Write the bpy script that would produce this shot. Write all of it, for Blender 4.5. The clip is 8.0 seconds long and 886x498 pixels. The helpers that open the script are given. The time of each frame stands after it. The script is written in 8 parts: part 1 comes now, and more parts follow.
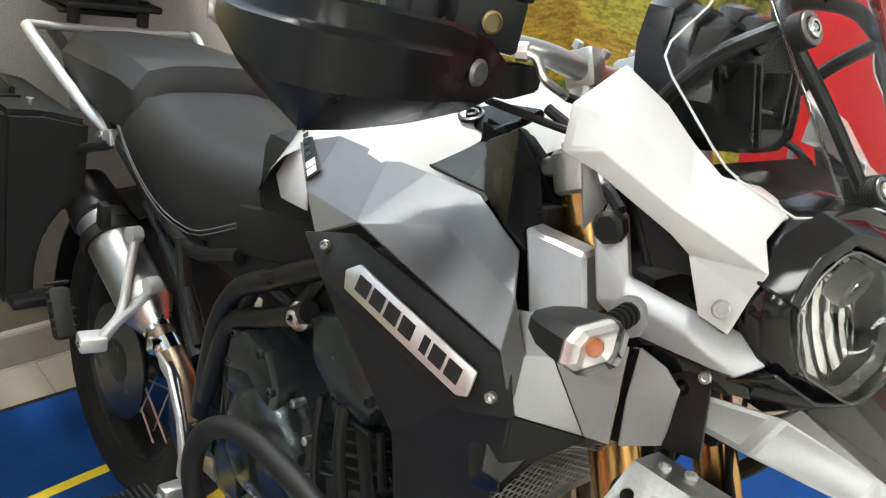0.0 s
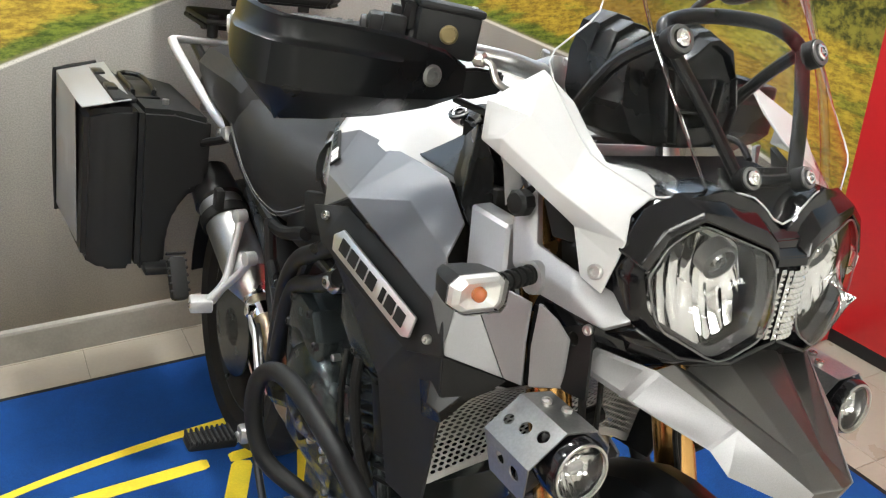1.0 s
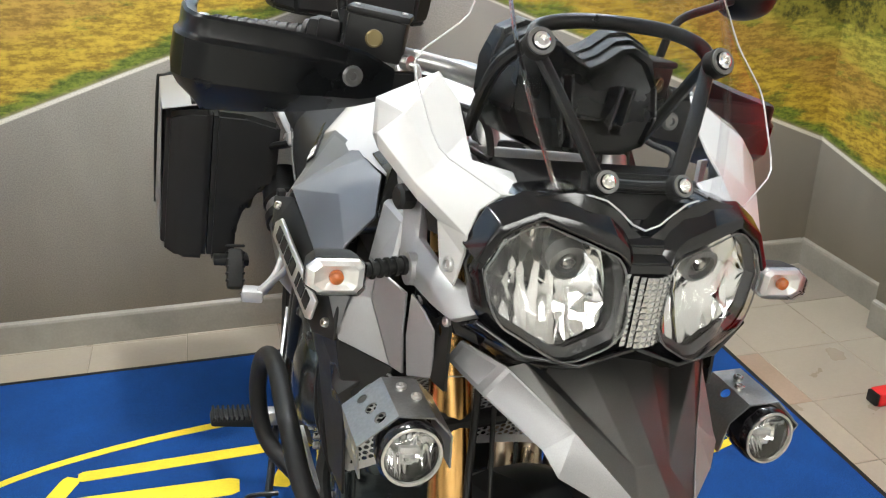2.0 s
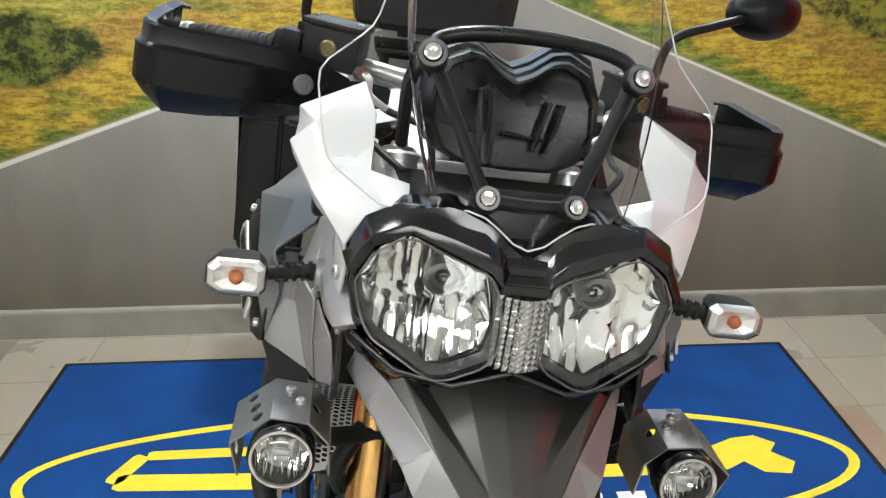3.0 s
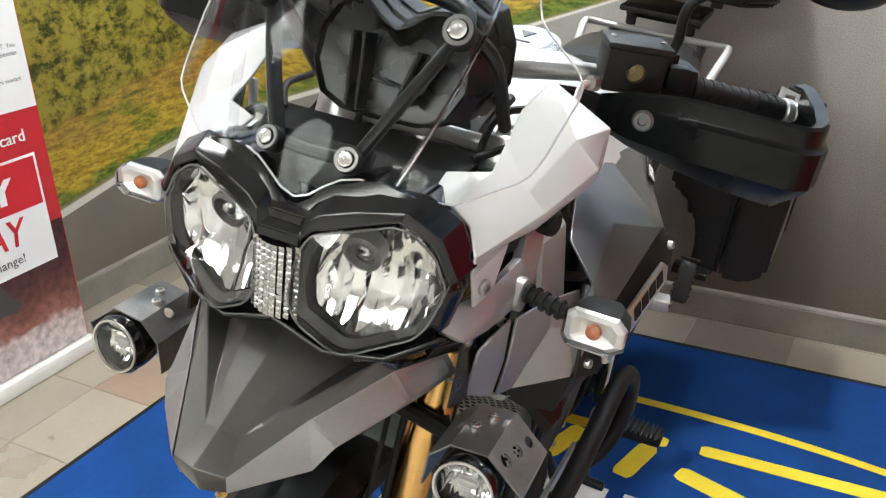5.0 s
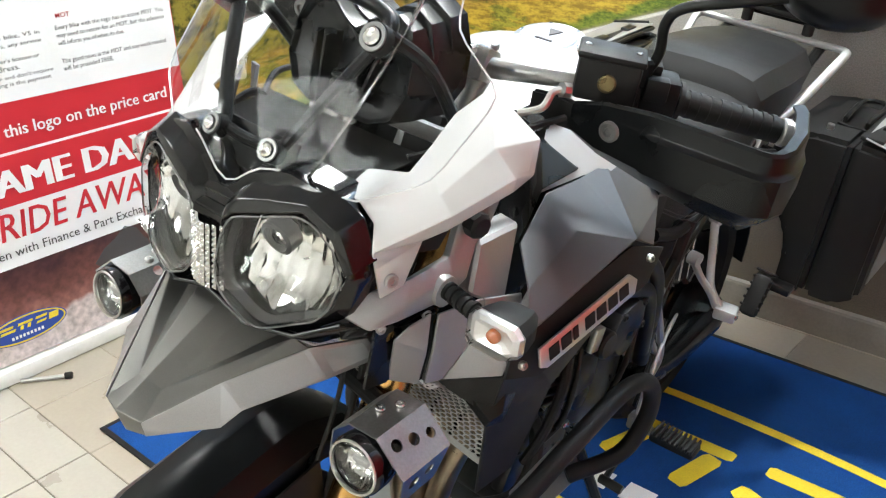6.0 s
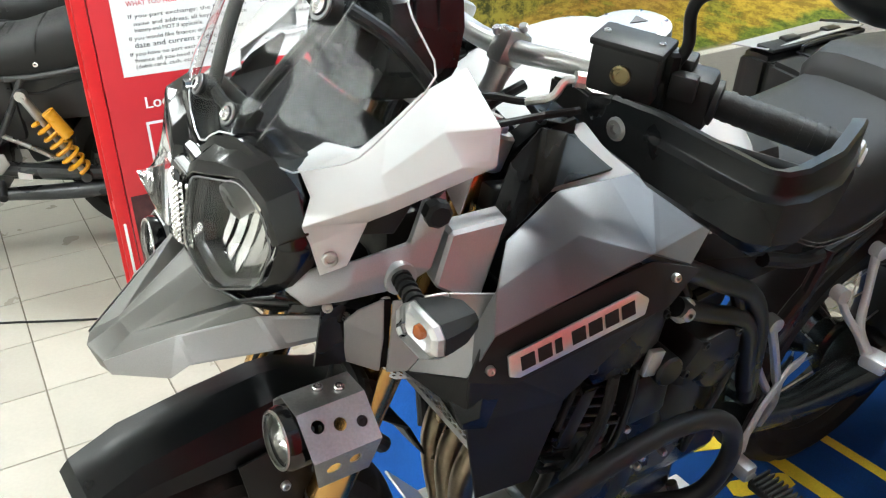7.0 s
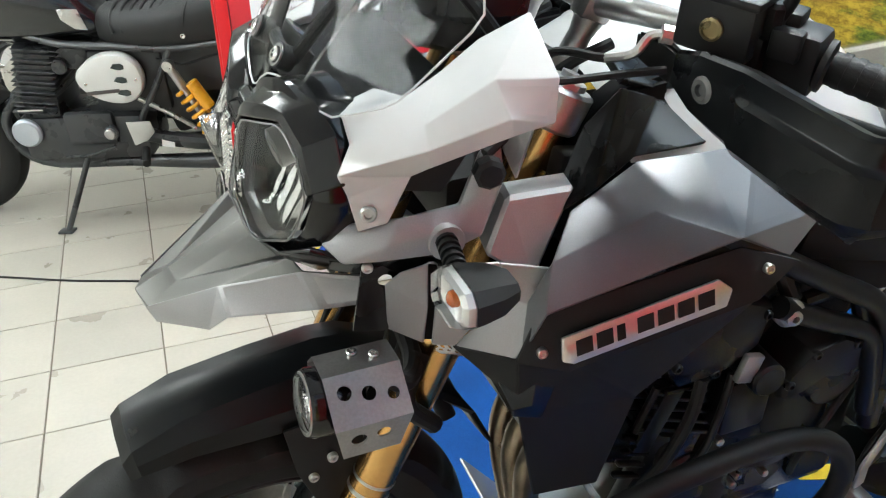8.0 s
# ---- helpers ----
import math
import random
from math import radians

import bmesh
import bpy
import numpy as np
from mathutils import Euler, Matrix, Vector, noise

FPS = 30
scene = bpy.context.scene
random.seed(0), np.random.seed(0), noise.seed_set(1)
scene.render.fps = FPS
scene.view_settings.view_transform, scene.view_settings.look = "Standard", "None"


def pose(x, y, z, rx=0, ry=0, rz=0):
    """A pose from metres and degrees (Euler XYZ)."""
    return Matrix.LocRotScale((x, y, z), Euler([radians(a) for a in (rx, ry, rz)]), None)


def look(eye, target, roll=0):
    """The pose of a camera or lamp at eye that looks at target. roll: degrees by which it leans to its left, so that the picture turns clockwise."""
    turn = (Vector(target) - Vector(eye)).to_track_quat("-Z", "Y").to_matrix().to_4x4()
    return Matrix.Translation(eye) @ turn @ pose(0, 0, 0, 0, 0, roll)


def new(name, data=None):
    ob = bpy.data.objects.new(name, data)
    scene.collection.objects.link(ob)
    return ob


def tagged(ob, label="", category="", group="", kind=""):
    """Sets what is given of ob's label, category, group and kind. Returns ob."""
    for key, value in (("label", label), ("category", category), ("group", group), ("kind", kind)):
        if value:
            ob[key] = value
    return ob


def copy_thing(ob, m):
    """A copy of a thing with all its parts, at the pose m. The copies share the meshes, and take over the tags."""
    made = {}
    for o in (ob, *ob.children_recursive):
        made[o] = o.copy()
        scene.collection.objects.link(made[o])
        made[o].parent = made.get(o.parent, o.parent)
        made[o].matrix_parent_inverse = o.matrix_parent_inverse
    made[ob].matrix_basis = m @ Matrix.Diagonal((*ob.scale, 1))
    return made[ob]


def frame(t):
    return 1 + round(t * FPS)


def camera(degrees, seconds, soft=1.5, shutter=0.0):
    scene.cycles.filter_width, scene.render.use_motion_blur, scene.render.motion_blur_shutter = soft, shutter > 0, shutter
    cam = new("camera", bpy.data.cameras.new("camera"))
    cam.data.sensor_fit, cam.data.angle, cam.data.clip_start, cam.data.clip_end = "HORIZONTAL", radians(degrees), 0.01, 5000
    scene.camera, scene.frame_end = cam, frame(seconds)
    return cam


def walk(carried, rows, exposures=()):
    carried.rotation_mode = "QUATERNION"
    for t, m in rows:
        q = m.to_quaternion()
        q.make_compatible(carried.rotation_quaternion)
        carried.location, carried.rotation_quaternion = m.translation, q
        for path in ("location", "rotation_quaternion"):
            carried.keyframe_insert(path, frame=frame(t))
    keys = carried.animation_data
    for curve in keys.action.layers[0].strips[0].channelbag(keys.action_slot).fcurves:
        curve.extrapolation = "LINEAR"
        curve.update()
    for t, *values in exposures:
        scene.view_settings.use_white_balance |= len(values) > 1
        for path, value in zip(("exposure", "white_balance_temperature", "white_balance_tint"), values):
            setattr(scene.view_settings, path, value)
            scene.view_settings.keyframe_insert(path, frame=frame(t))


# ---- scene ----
cam = camera(53.5, 8.0, 1.2)

PATH = [
    (0, (-0.820, -0.283, 1.470), (0.074, 0.732, 0.823), 4.69),
    (0.5, (-0.805, -0.463, 1.505), (-0.049, 0.659, 0.857), 2.77),
    (1, (-0.720, -0.585, 1.520), (-0.080, 0.611, 0.879), 1.79),
    (1.5, (-0.547, -0.676, 1.508), (-0.024, 0.584, 0.883), 1.22),
    (1.7, (-0.493, -0.715, 1.507), (-0.042, 0.576, 0.890), 0.77),
    (2.8, (-0.189, -0.823, 1.507), (-0.074, 0.556, 0.929), -0.34),
    (3, (-0.119, -0.807, 1.497), (-0.061, 0.577, 0.923), -0.58),
    (3.5, (0.047, -0.806, 1.493), (-0.090, 0.579, 0.933), -1.37),
    (4, (0.190, -0.831, 1.483), (-0.116, 0.531, 0.933), -1.57),
    (4.5, (0.335, -0.778, 1.473), (-0.119, 0.526, 0.888), -1.73),
    (4.7, (0.412, -0.713, 1.457), (-0.130, 0.552, 0.860), -1.91),
    (5.8, (0.711, -0.536, 1.482), (-0.143, 0.510, 0.828), -1.47),
    (6, (0.763, -0.502, 1.492), (-0.141, 0.503, 0.841), -1.62),
    (6.5, (0.842, -0.369, 1.483), (-0.163, 0.530, 0.826), -1.58),
    (7, (0.940, -0.217, 1.455), (-0.245, 0.435, 0.807), -2.54),
    (7.5, (0.963, -0.149, 1.426), (-0.305, 0.338, 0.790), -3.10),
    (8, (0.929, -0.102, 1.384), (-0.361, 0.320, 0.744), -2.90),
]
walk(cam, [(t, look(eye, target, roll)) for t, eye, target, roll in PATH], exposures=[(0, 0.05, 6500, 9), (1.5, 0.0, 6550, 12), (3, -0.15, 6330, 10), (3.5, -0.2, 6300, 10), (4.5, -0.14, 6400, 11), (6, 0.2, 6350, 9), (6.5, 0.32, 6250, 7), (7.5, 0.14, 6150, 6), (8, 0.06, 6100, 6)])

# ---- light: ceiling lights of the showroom, added fill panels, a weak neutral world behind closed walls ----
world = bpy.data.worlds.new("world")
scene.world = world
world.use_nodes = True
world.node_tree.nodes["Background"].inputs[0].default_value = (0.9, 0.95, 1.0, 1)
world.node_tree.nodes["Background"].inputs[1].default_value = 0.05
scene.view_settings.exposure = 0.0
PANEL_POWER = 78.0

# ---- helpers ----


def link_mesh(name, bm, material, parent=None, label="", smooth=True, angle=35):
    me = bpy.data.meshes.new(name)
    bm.normal_update()
    bm.to_mesh(me)
    bm.free()
    if material:
        me.materials.append(material)
    if smooth:
        me.shade_smooth()
        lim = math.radians(angle)
        b2 = bmesh.new()
        b2.from_mesh(me)
        for e in b2.edges:
            if len(e.link_faces) != 2 or e.calc_face_angle(0) > lim:
                e.smooth = False
        b2.to_mesh(me)
        b2.free()
    ob = new(name, me)
    if parent:
        ob.parent = parent
    if label:
        ob["label"] = label
    return ob


def part(name, bm, material, parent, label="", smooth=True, angle=35):
    return link_mesh(name, bm, material, parent, label, smooth, angle)


def V(*a):
    return Vector(a)


def box(sx, sy, sz, m=None, bevel=0.0, seg=2):
    """A bevelled box of full sizes about the origin, moved by m."""
    bm = bmesh.new()
    bmesh.ops.create_cube(bm, size=1)
    bmesh.ops.scale(bm, vec=(sx, sy, sz), verts=bm.verts)
    if bevel:
        bmesh.ops.bevel(bm, geom=bm.edges[:], offset=bevel, segments=seg, affect="EDGES", profile=0.5)
    if m:
        bm.transform(m)
    return bm


def join(*bms):
    out = bms[0]
    for b in bms[1:]:
        me = bpy.data.meshes.new("tmp")
        b.to_mesh(me)
        out.from_mesh(me)
        bpy.data.meshes.remove(me)
        b.free()
    return out


def mirror(bm):
    bmesh.ops.scale(bm, vec=(-1, 1, 1), verts=bm.verts)
    bmesh.ops.reverse_faces(bm, faces=bm.faces[:])
    return bm


def sided(s, bm):
    return bm if s > 0 else mirror(bm)


def axis_m(a, b):
    """A pose at a with z along b - a."""
    a, b = Vector(a), Vector(b)
    return Matrix.Translation(a) @ (b - a).to_track_quat("Z", "Y").to_matrix().to_4x4()


def lathe(profile, m=None, n=32, cap=True):
    """Profile of (radius, z) turned about z."""
    bm = bmesh.new()
    rings = []
    for r, z in profile:
        rings.append([bm.verts.new((r * math.cos(2 * math.pi * i / n), r * math.sin(2 * math.pi * i / n), z)) for i in range(n)])
    for a, b in zip(rings, rings[1:]):
        for i in range(n):
            bm.faces.new((a[i], a[(i + 1) % n], b[(i + 1) % n], b[i]))
    if cap:
        bm.faces.new(rings[0][::-1])
        bm.faces.new(rings[-1])
    if m:
        bm.transform(m)
    return bm


def cyl(a, b, r, n=20, bevel=0.0, r2=None):
    length = (Vector(b) - Vector(a)).length
    r2 = r if r2 is None else r2
    pr = [(r, 0), (r2, length)]
    if bevel:
        pr = [(r - bevel, 0), (r, bevel), (r2, length - bevel), (r2 - bevel, length)]
    return lathe(pr, axis_m(a, b), n)


def spline(pts, steps=6):
    """Points of a Catmull-Rom curve through pts."""
    p = [Vector(q) for q in pts]
    p = [2 * p[0] - p[1]] + p + [2 * p[-1] - p[-2]]
    out = []
    for i in range(1, len(p) - 2):
        for k in range(steps):
            t = k / steps
            a, b, c, d = p[i - 1], p[i], p[i + 1], p[i + 2]
            out.append(0.5 * (2 * b + (c - a) * t + (2 * a - 5 * b + 4 * c - d) * t * t + (3 * b - a - 3 * c + d) * t ** 3))
    return out + [p[-2]]


def tube(pts, r, n=12, steps=6, cap=True, flat=1.0):
    """A round tube along a smooth curve; r may be one radius or one per point; flat squeezes it across."""
    path = spline(pts, steps) if steps else [Vector(q) for q in pts]
    m = len(path)
    rs = [r] * m if not isinstance(r, (list, tuple)) else [float(np.interp(i / (m - 1) * (len(r) - 1), range(len(r)), r)) for i in range(m)]
    bm = bmesh.new()
    rings = []
    up = None
    for i, q in enumerate(path):
        d = (path[min(i + 1, m - 1)] - path[max(i - 1, 0)]).normalized()
        if up is None:
            up = d.orthogonal().normalized()
        up = (up - d * up.dot(d)).normalized()
        side = d.cross(up)
        rings.append([bm.verts.new(q + rs[i] * (math.cos(2 * math.pi * k / n) * up * flat + math.sin(2 * math.pi * k / n) * side)) for k in range(n)])
    for a, b in zip(rings, rings[1:]):
        for k in range(n):
            bm.faces.new((a[k], a[(k + 1) % n], b[(k + 1) % n], b[k]))
    if cap:
        bm.faces.new(rings[0][::-1])
        bm.faces.new(rings[-1])
    bmesh.ops.recalc_face_normals(bm, faces=bm.faces[:])
    return bm


def loft(sections, closed=True, caps=True):
    """A skin over sections of equally many points."""
    bm = bmesh.new()
    rows = [[bm.verts.new(q) for q in s] for s in sections]
    n = len(rows[0])
    for a, b in zip(rows, rows[1:]):
        for i in range(n if closed else n - 1):
            bm.faces.new((a[i], a[(i + 1) % n], b[(i + 1) % n], b[i]))
    if caps and closed:
        bm.faces.new(rows[0][::-1])
        bm.faces.new(rows[-1])
    bmesh.ops.recalc_face_normals(bm, faces=bm.faces[:])
    return bm


def shell(verts, faces, t=0.004, bevel=0.002, out=(0, 0, 0), seg=2):
    """A moulded panel: faces over verts, thickened by t inwards; out is a point on the inner side."""
    bm = bmesh.new()
    vs = [bm.verts.new(v) for v in verts]
    for f in faces:
        bm.faces.new([vs[i] for i in f])
    bmesh.ops.recalc_face_normals(bm, faces=bm.faces[:])
    bm.normal_update()
    f0 = max(bm.faces, key=lambda f: f.calc_area())
    if f0.normal.dot(f0.calc_center_median() - Vector(out)) < 0:
        bmesh.ops.reverse_faces(bm, faces=bm.faces[:])
    bm.normal_update()
    outer = bm.faces[:]
    rim = [e for e in bm.edges if len(e.link_faces) == 1]
    inner = {}
    for v in list(bm.verts):
        inner[v] = bm.verts.new(v.co - v.normal * t)
    for f in outer:
        bm.faces.new([inner[v] for v in reversed(f.verts)])
    for e in rim:
        f = e.link_faces[0]
        a, b = e.verts
        for lp in f.loops:
            if lp.edge == e:
                a, b = lp.vert, lp.link_loop_next.vert
        bm.faces.new((b, a, inner[a], inner[b]))
    bm.normal_update()
    if bevel:
        sharp = [e for e in bm.edges if len(e.link_faces) == 2 and e.calc_face_angle(0) > 0.12]
        bmesh.ops.bevel(bm, geom=sharp, offset=bevel, segments=seg, affect="EDGES", profile=0.5, clamp_overlap=True)
    return bm


def prism(outline, depth, m=None, bevel=0.0, seg=2):
    """An outline of (x, y) raised by depth along z."""
    bm = bmesh.new()
    lo = [bm.verts.new((x, y, 0)) for x, y in outline]
    hi = [bm.verts.new((x, y, depth)) for x, y in outline]
    n = len(lo)
    bm.faces.new(lo[::-1])
    bm.faces.new(hi)
    for i in range(n):
        bm.faces.new((lo[i], lo[(i + 1) % n], hi[(i + 1) % n], hi[i]))
    bmesh.ops.recalc_face_normals(bm, faces=bm.faces[:])
    if bevel:
        bmesh.ops.bevel(bm, geom=bm.edges[:], offset=bevel, segments=seg, affect="EDGES", profile=0.5, clamp_overlap=True)
    if m:
        bm.transform(m)
    return bm


def plane_m(o, x, y):
    """A pose at o whose x runs along x and whose y lies towards y."""
    x = Vector(x).normalized()
    z = x.cross(Vector(y)).normalized()
    y = z.cross(x)
    return Matrix(((x.x, y.x, z.x, o[0]), (x.y, y.y, z.y, o[1]), (x.z, y.z, z.z, o[2]), (0, 0, 0, 1)))


def screw(at, way, r=0.006, h=0.003):
    """A socket-head screw lying on a surface."""
    m = axis_m(at, Vector(at) + Vector(way))
    return lathe([(r, -0.002), (r, h * 0.6), (r * 0.8, h), (r * 0.5, h), (r * 0.45, h * 0.2), (0.0005, h * 0.2)], m, 14)


# ---- materials ----


def material(name, color, rough=0.5, metal=0.0, grain=0.0, scale=60.0, wear=0.0, wear_scale=4.0, bump=0.0, bump_scale=None, coat=0.0,
             spec=0.5, tint=None):
    mt = bpy.data.materials.new(name)
    mt.use_nodes = True
    nt = mt.node_tree
    b = nt.nodes["Principled BSDF"]
    b.inputs["Roughness"].default_value = rough
    b.inputs["Metallic"].default_value = metal
    b.inputs["Coat Weight"].default_value = coat
    b.inputs["Coat Roughness"].default_value = 0.08
    b.inputs["Specular IOR Level"].default_value = spec
    b.inputs["Base Color"].default_value = (*color, 1)
    co = nt.nodes.new("ShaderNodeTexCoord")
    if grain or wear:
        n1 = nt.nodes.new("ShaderNodeTexNoise")
        n1.inputs["Scale"].default_value = scale
        n1.inputs["Detail"].default_value = 5
        n2 = nt.nodes.new("ShaderNodeTexNoise")
        n2.inputs["Scale"].default_value = wear_scale
        n2.inputs["Detail"].default_value = 6
        for n in (n1, n2):
            nt.links.new(co.outputs["Object"], n.inputs["Vector"])
        r1 = nt.nodes.new("ShaderNodeMapRange")
        r1.inputs[1].default_value, r1.inputs[2].default_value = 0.3, 0.7
        r1.inputs[3].default_value, r1.inputs[4].default_value = 1 - grain, 1 + grain
        nt.links.new(n1.outputs["Fac"], r1.inputs[0])
        r2 = nt.nodes.new("ShaderNodeMapRange")
        r2.inputs[1].default_value, r2.inputs[2].default_value = 0.3, 0.7
        r2.inputs[3].default_value, r2.inputs[4].default_value = 1 - wear, 1 + wear
        nt.links.new(n2.outputs["Fac"], r2.inputs[0])
        mu = nt.nodes.new("ShaderNodeMath")
        mu.operation = "MULTIPLY"
        nt.links.new(r1.outputs[0], mu.inputs[0])
        nt.links.new(r2.outputs[0], mu.inputs[1])
        mx = nt.nodes.new("ShaderNodeVectorMath")
        mx.operation = "SCALE"
        mx.inputs[0].default_value = color
        nt.links.new(mu.outputs[0], mx.inputs["Scale"])
        nt.links.new(mx.outputs[0], b.inputs["Base Color"])
        rr = nt.nodes.new("ShaderNodeMapRange")
        rr.inputs[1].default_value, rr.inputs[2].default_value = 0.3, 0.7
        rr.inputs[3].default_value, rr.inputs[4].default_value = max(rough - 0.3 * wear - 0.02, 0.02), min(rough + 0.3 * wear + 0.02, 1)
        nt.links.new(n2.outputs["Fac"], rr.inputs[0])
        nt.links.new(rr.outputs[0], b.inputs["Roughness"])
    if bump:
        nb = nt.nodes.new("ShaderNodeTexNoise")
        nb.inputs["Scale"].default_value = bump_scale or scale
        nb.inputs["Detail"].default_value = 4
        nt.links.new(co.outputs["Object"], nb.inputs["Vector"])
        bp = nt.nodes.new("ShaderNodeBump")
        bp.inputs["Strength"].default_value = bump
        bp.inputs["Distance"].default_value = 0.001
        nt.links.new(nb.outputs["Fac"], bp.inputs["Height"])
        nt.links.new(bp.outputs[0], b.inputs["Normal"])
    return mt


def glass(name, color=(1, 1, 1), rough=0.0, ior=1.45, mixin=0.0):
    """Clear sheet: mostly straight-through with a Fresnel gloss, so that thin covers let the light pass."""
    mt = bpy.data.materials.new(name)
    mt.use_nodes = True
    nt = mt.node_tree
    nt.nodes.remove(nt.nodes["Principled BSDF"])
    out = nt.nodes["Material Output"]
    tr = nt.nodes.new("ShaderNodeBsdfTransparent")
    tr.inputs[0].default_value = (*color, 1)
    gl = nt.nodes.new("ShaderNodeBsdfGlossy")
    gl.inputs["Roughness"].default_value = rough
    fr = nt.nodes.new("ShaderNodeFresnel")
    fr.inputs["IOR"].default_value = ior
    mx = nt.nodes.new("ShaderNodeMixShader")
    ad = nt.nodes.new("ShaderNodeMath")
    ad.operation = "ADD"
    ad.inputs[1].default_value = mixin
    nt.links.new(fr.outputs[0], ad.inputs[0])
    nt.links.new(ad.outputs[0], mx.inputs[0])
    nt.links.new(tr.outputs[0], mx.inputs[1])
    nt.links.new(gl.outputs[0], mx.inputs[2])
    nt.links.new(mx.outputs[0], out.inputs[0])
    return mt


def emitter(name, color, strength):
    mt = bpy.data.materials.new(name)
    mt.use_nodes = True
    b = mt.node_tree.nodes["Principled BSDF"]
    b.inputs["Base Color"].default_value = (0.8, 0.8, 0.8, 1)
    b.inputs["Emission Color"].default_value = (*color, 1)
    b.inputs["Emission Strength"].default_value = strength
    return mt


M_WHITE = material("white_gloss_paint", (0.54, 0.54, 0.535), 0.22, coat=0.4, wear=0.03, wear_scale=6, grain=0.01)
# M_SILVER made darker: shade on the tank sides is put into the colour.
M_TANK = material("matt_grey_metallic_paint_shaded", (0.125, 0.125, 0.131), 0.38, metal=0.5, grain=0.07, scale=900, wear=0.05, wear_scale=5)
# Colour lightened for the light that the front fairing panels catch.
M_SILVER = material("matt_silver_paint_lit", (0.31, 0.308, 0.314), 0.38, metal=0.5, grain=0.07, scale=900, wear=0.05, wear_scale=5)
M_GRAPHITE = material("matt_graphite_paint", (0.14, 0.137, 0.13), 0.4, metal=0.92, grain=0.07, scale=900, wear=0.05, wear_scale=5)
M_BLACK = material("black_textured_plastic", (0.011, 0.0112, 0.0115), 0.52, grain=0.12, scale=500, wear=0.12, wear_scale=7, bump=0.2, bump_scale=900, spec=0.24)
M_GUARD = material("black_moulded_plastic", (0.0045, 0.0052, 0.006), 0.3, grain=0.1, scale=500, wear=0.1, wear_scale=7, bump=0.05, bump_scale=900, spec=0.24)
M_GLOSS = material("gloss_black_plastic", (0.006, 0.006, 0.007), 0.13, wear=0.1, wear_scale=8, grain=0.02, coat=0.0, spec=0.5)
M_SATIN = material("satin_black_metal", (0.009, 0.0092, 0.0095), 0.32, metal=0.05, grain=0.1, scale=300, wear=0.15, wear_scale=9, spec=0.3)
M_ENGINE = material("dark_engine_casting", (0.055, 0.066, 0.069), 0.22, metal=0.75, grain=0.15, scale=250, wear=0.2, wear_scale=12, bump=0.15, bump_scale=300)
# Darker than M_ENGINE, for the covers on the bike's left side.
M_DARKCASE = material("black_left_casting", (0.012, 0.0125, 0.013), 0.3, metal=0.2, grain=0.12, scale=250, wear=0.2, wear_scale=12, bump=0.15, bump_scale=300, spec=0.35)
M_RUBBER = material("black_rubber", (0.008, 0.008, 0.008), 0.6, grain=0.2, scale=200, wear=0.2, wear_scale=10, bump=0.3, bump_scale=400, spec=0.3)
M_SEAT = material("black_seat_vinyl", (0.017, 0.0172, 0.018), 0.46, grain=0.15, scale=700, wear=0.1, wear_scale=6, bump=0.4, bump_scale=1400, spec=0.28)
M_GOLD = material("gold_anodised_metal", (0.62, 0.36, 0.13), 0.24, metal=1.0, grain=0.06, scale=120, wear=0.08, wear_scale=8)
M_STEEL = material("brushed_steel", (0.56, 0.55, 0.53), 0.3, metal=1.0, grain=0.08, scale=200, wear=0.15, wear_scale=10)
M_ALU = material("cast_aluminium", (0.46, 0.46, 0.455), 0.32, metal=0.8, grain=0.06, scale=400, wear=0.1, wear_scale=9, bump=0.08)
M_RAIL = material("pale_cast_rail", (0.5, 0.5, 0.5), 0.42, metal=0.5, grain=0.05, scale=300, wear=0.06, wear_scale=9)
M_GRILLE = material("satin_aluminium_mesh", (0.5, 0.5, 0.49), 0.4, metal=0.7, grain=0.06, scale=300, wear=0.12, wear_scale=9)
M_SHIELD = material("brushed_shield_metal", (0.3, 0.3, 0.295), 0.36, metal=0.9, grain=0.08, scale=300, wear=0.12, wear_scale=14)
M_ENDCAP = material("grey_bolt_metal", (0.2, 0.2, 0.2), 0.35, metal=0.8, grain=0.05, scale=200, wear=0.1, wear_scale=20)
M_BADGE = material("polished_badge_metal", (0.66, 0.66, 0.65), 0.3, metal=0.85, grain=0.04, scale=300, wear=0.05, wear_scale=9)
M_LID = material("pale_silver_lid_paint", (0.3, 0.3, 0.3), 0.4, metal=0.35, grain=0.05, scale=900, wear=0.05, wear_scale=5)
M_DASH = material("semi_gloss_black_moulding", (0.006, 0.0065, 0.007), 0.26, grain=0.05, scale=300, wear=0.1, wear_scale=9, spec=0.3)
M_SIGHT = material("sight_glass_brass", (0.2, 0.16, 0.08), 0.3, metal=0.8, wear=0.1, wear_scale=20)
M_BAND = material("smoked_lamp_band", (0.09, 0.09, 0.092), 0.25, metal=0.4, wear=0.05, wear_scale=20)
M_PRISM = material("silvered_clear_prism", (0.62, 0.62, 0.615), 0.14, metal=0.9, wear=0.03, wear_scale=30)
M_DEEP = material("matt_black_inner_moulding", (0.005, 0.005, 0.0055), 0.65, grain=0.1, scale=300, wear=0.1, wear_scale=9, spec=0.12)
M_CHROME = material("mirror_chrome", (0.88, 0.88, 0.88), 0.04, metal=1.0)
M_REFLECT = material("headlamp_reflector", (0.68, 0.68, 0.675), 0.07, metal=1.0, wear=0.03, wear_scale=30)
M_LAMPSILVER = material("silvered_lamp_bowl", (0.88, 0.88, 0.87), 0.32, metal=0.75, wear=0.03, wear_scale=30)
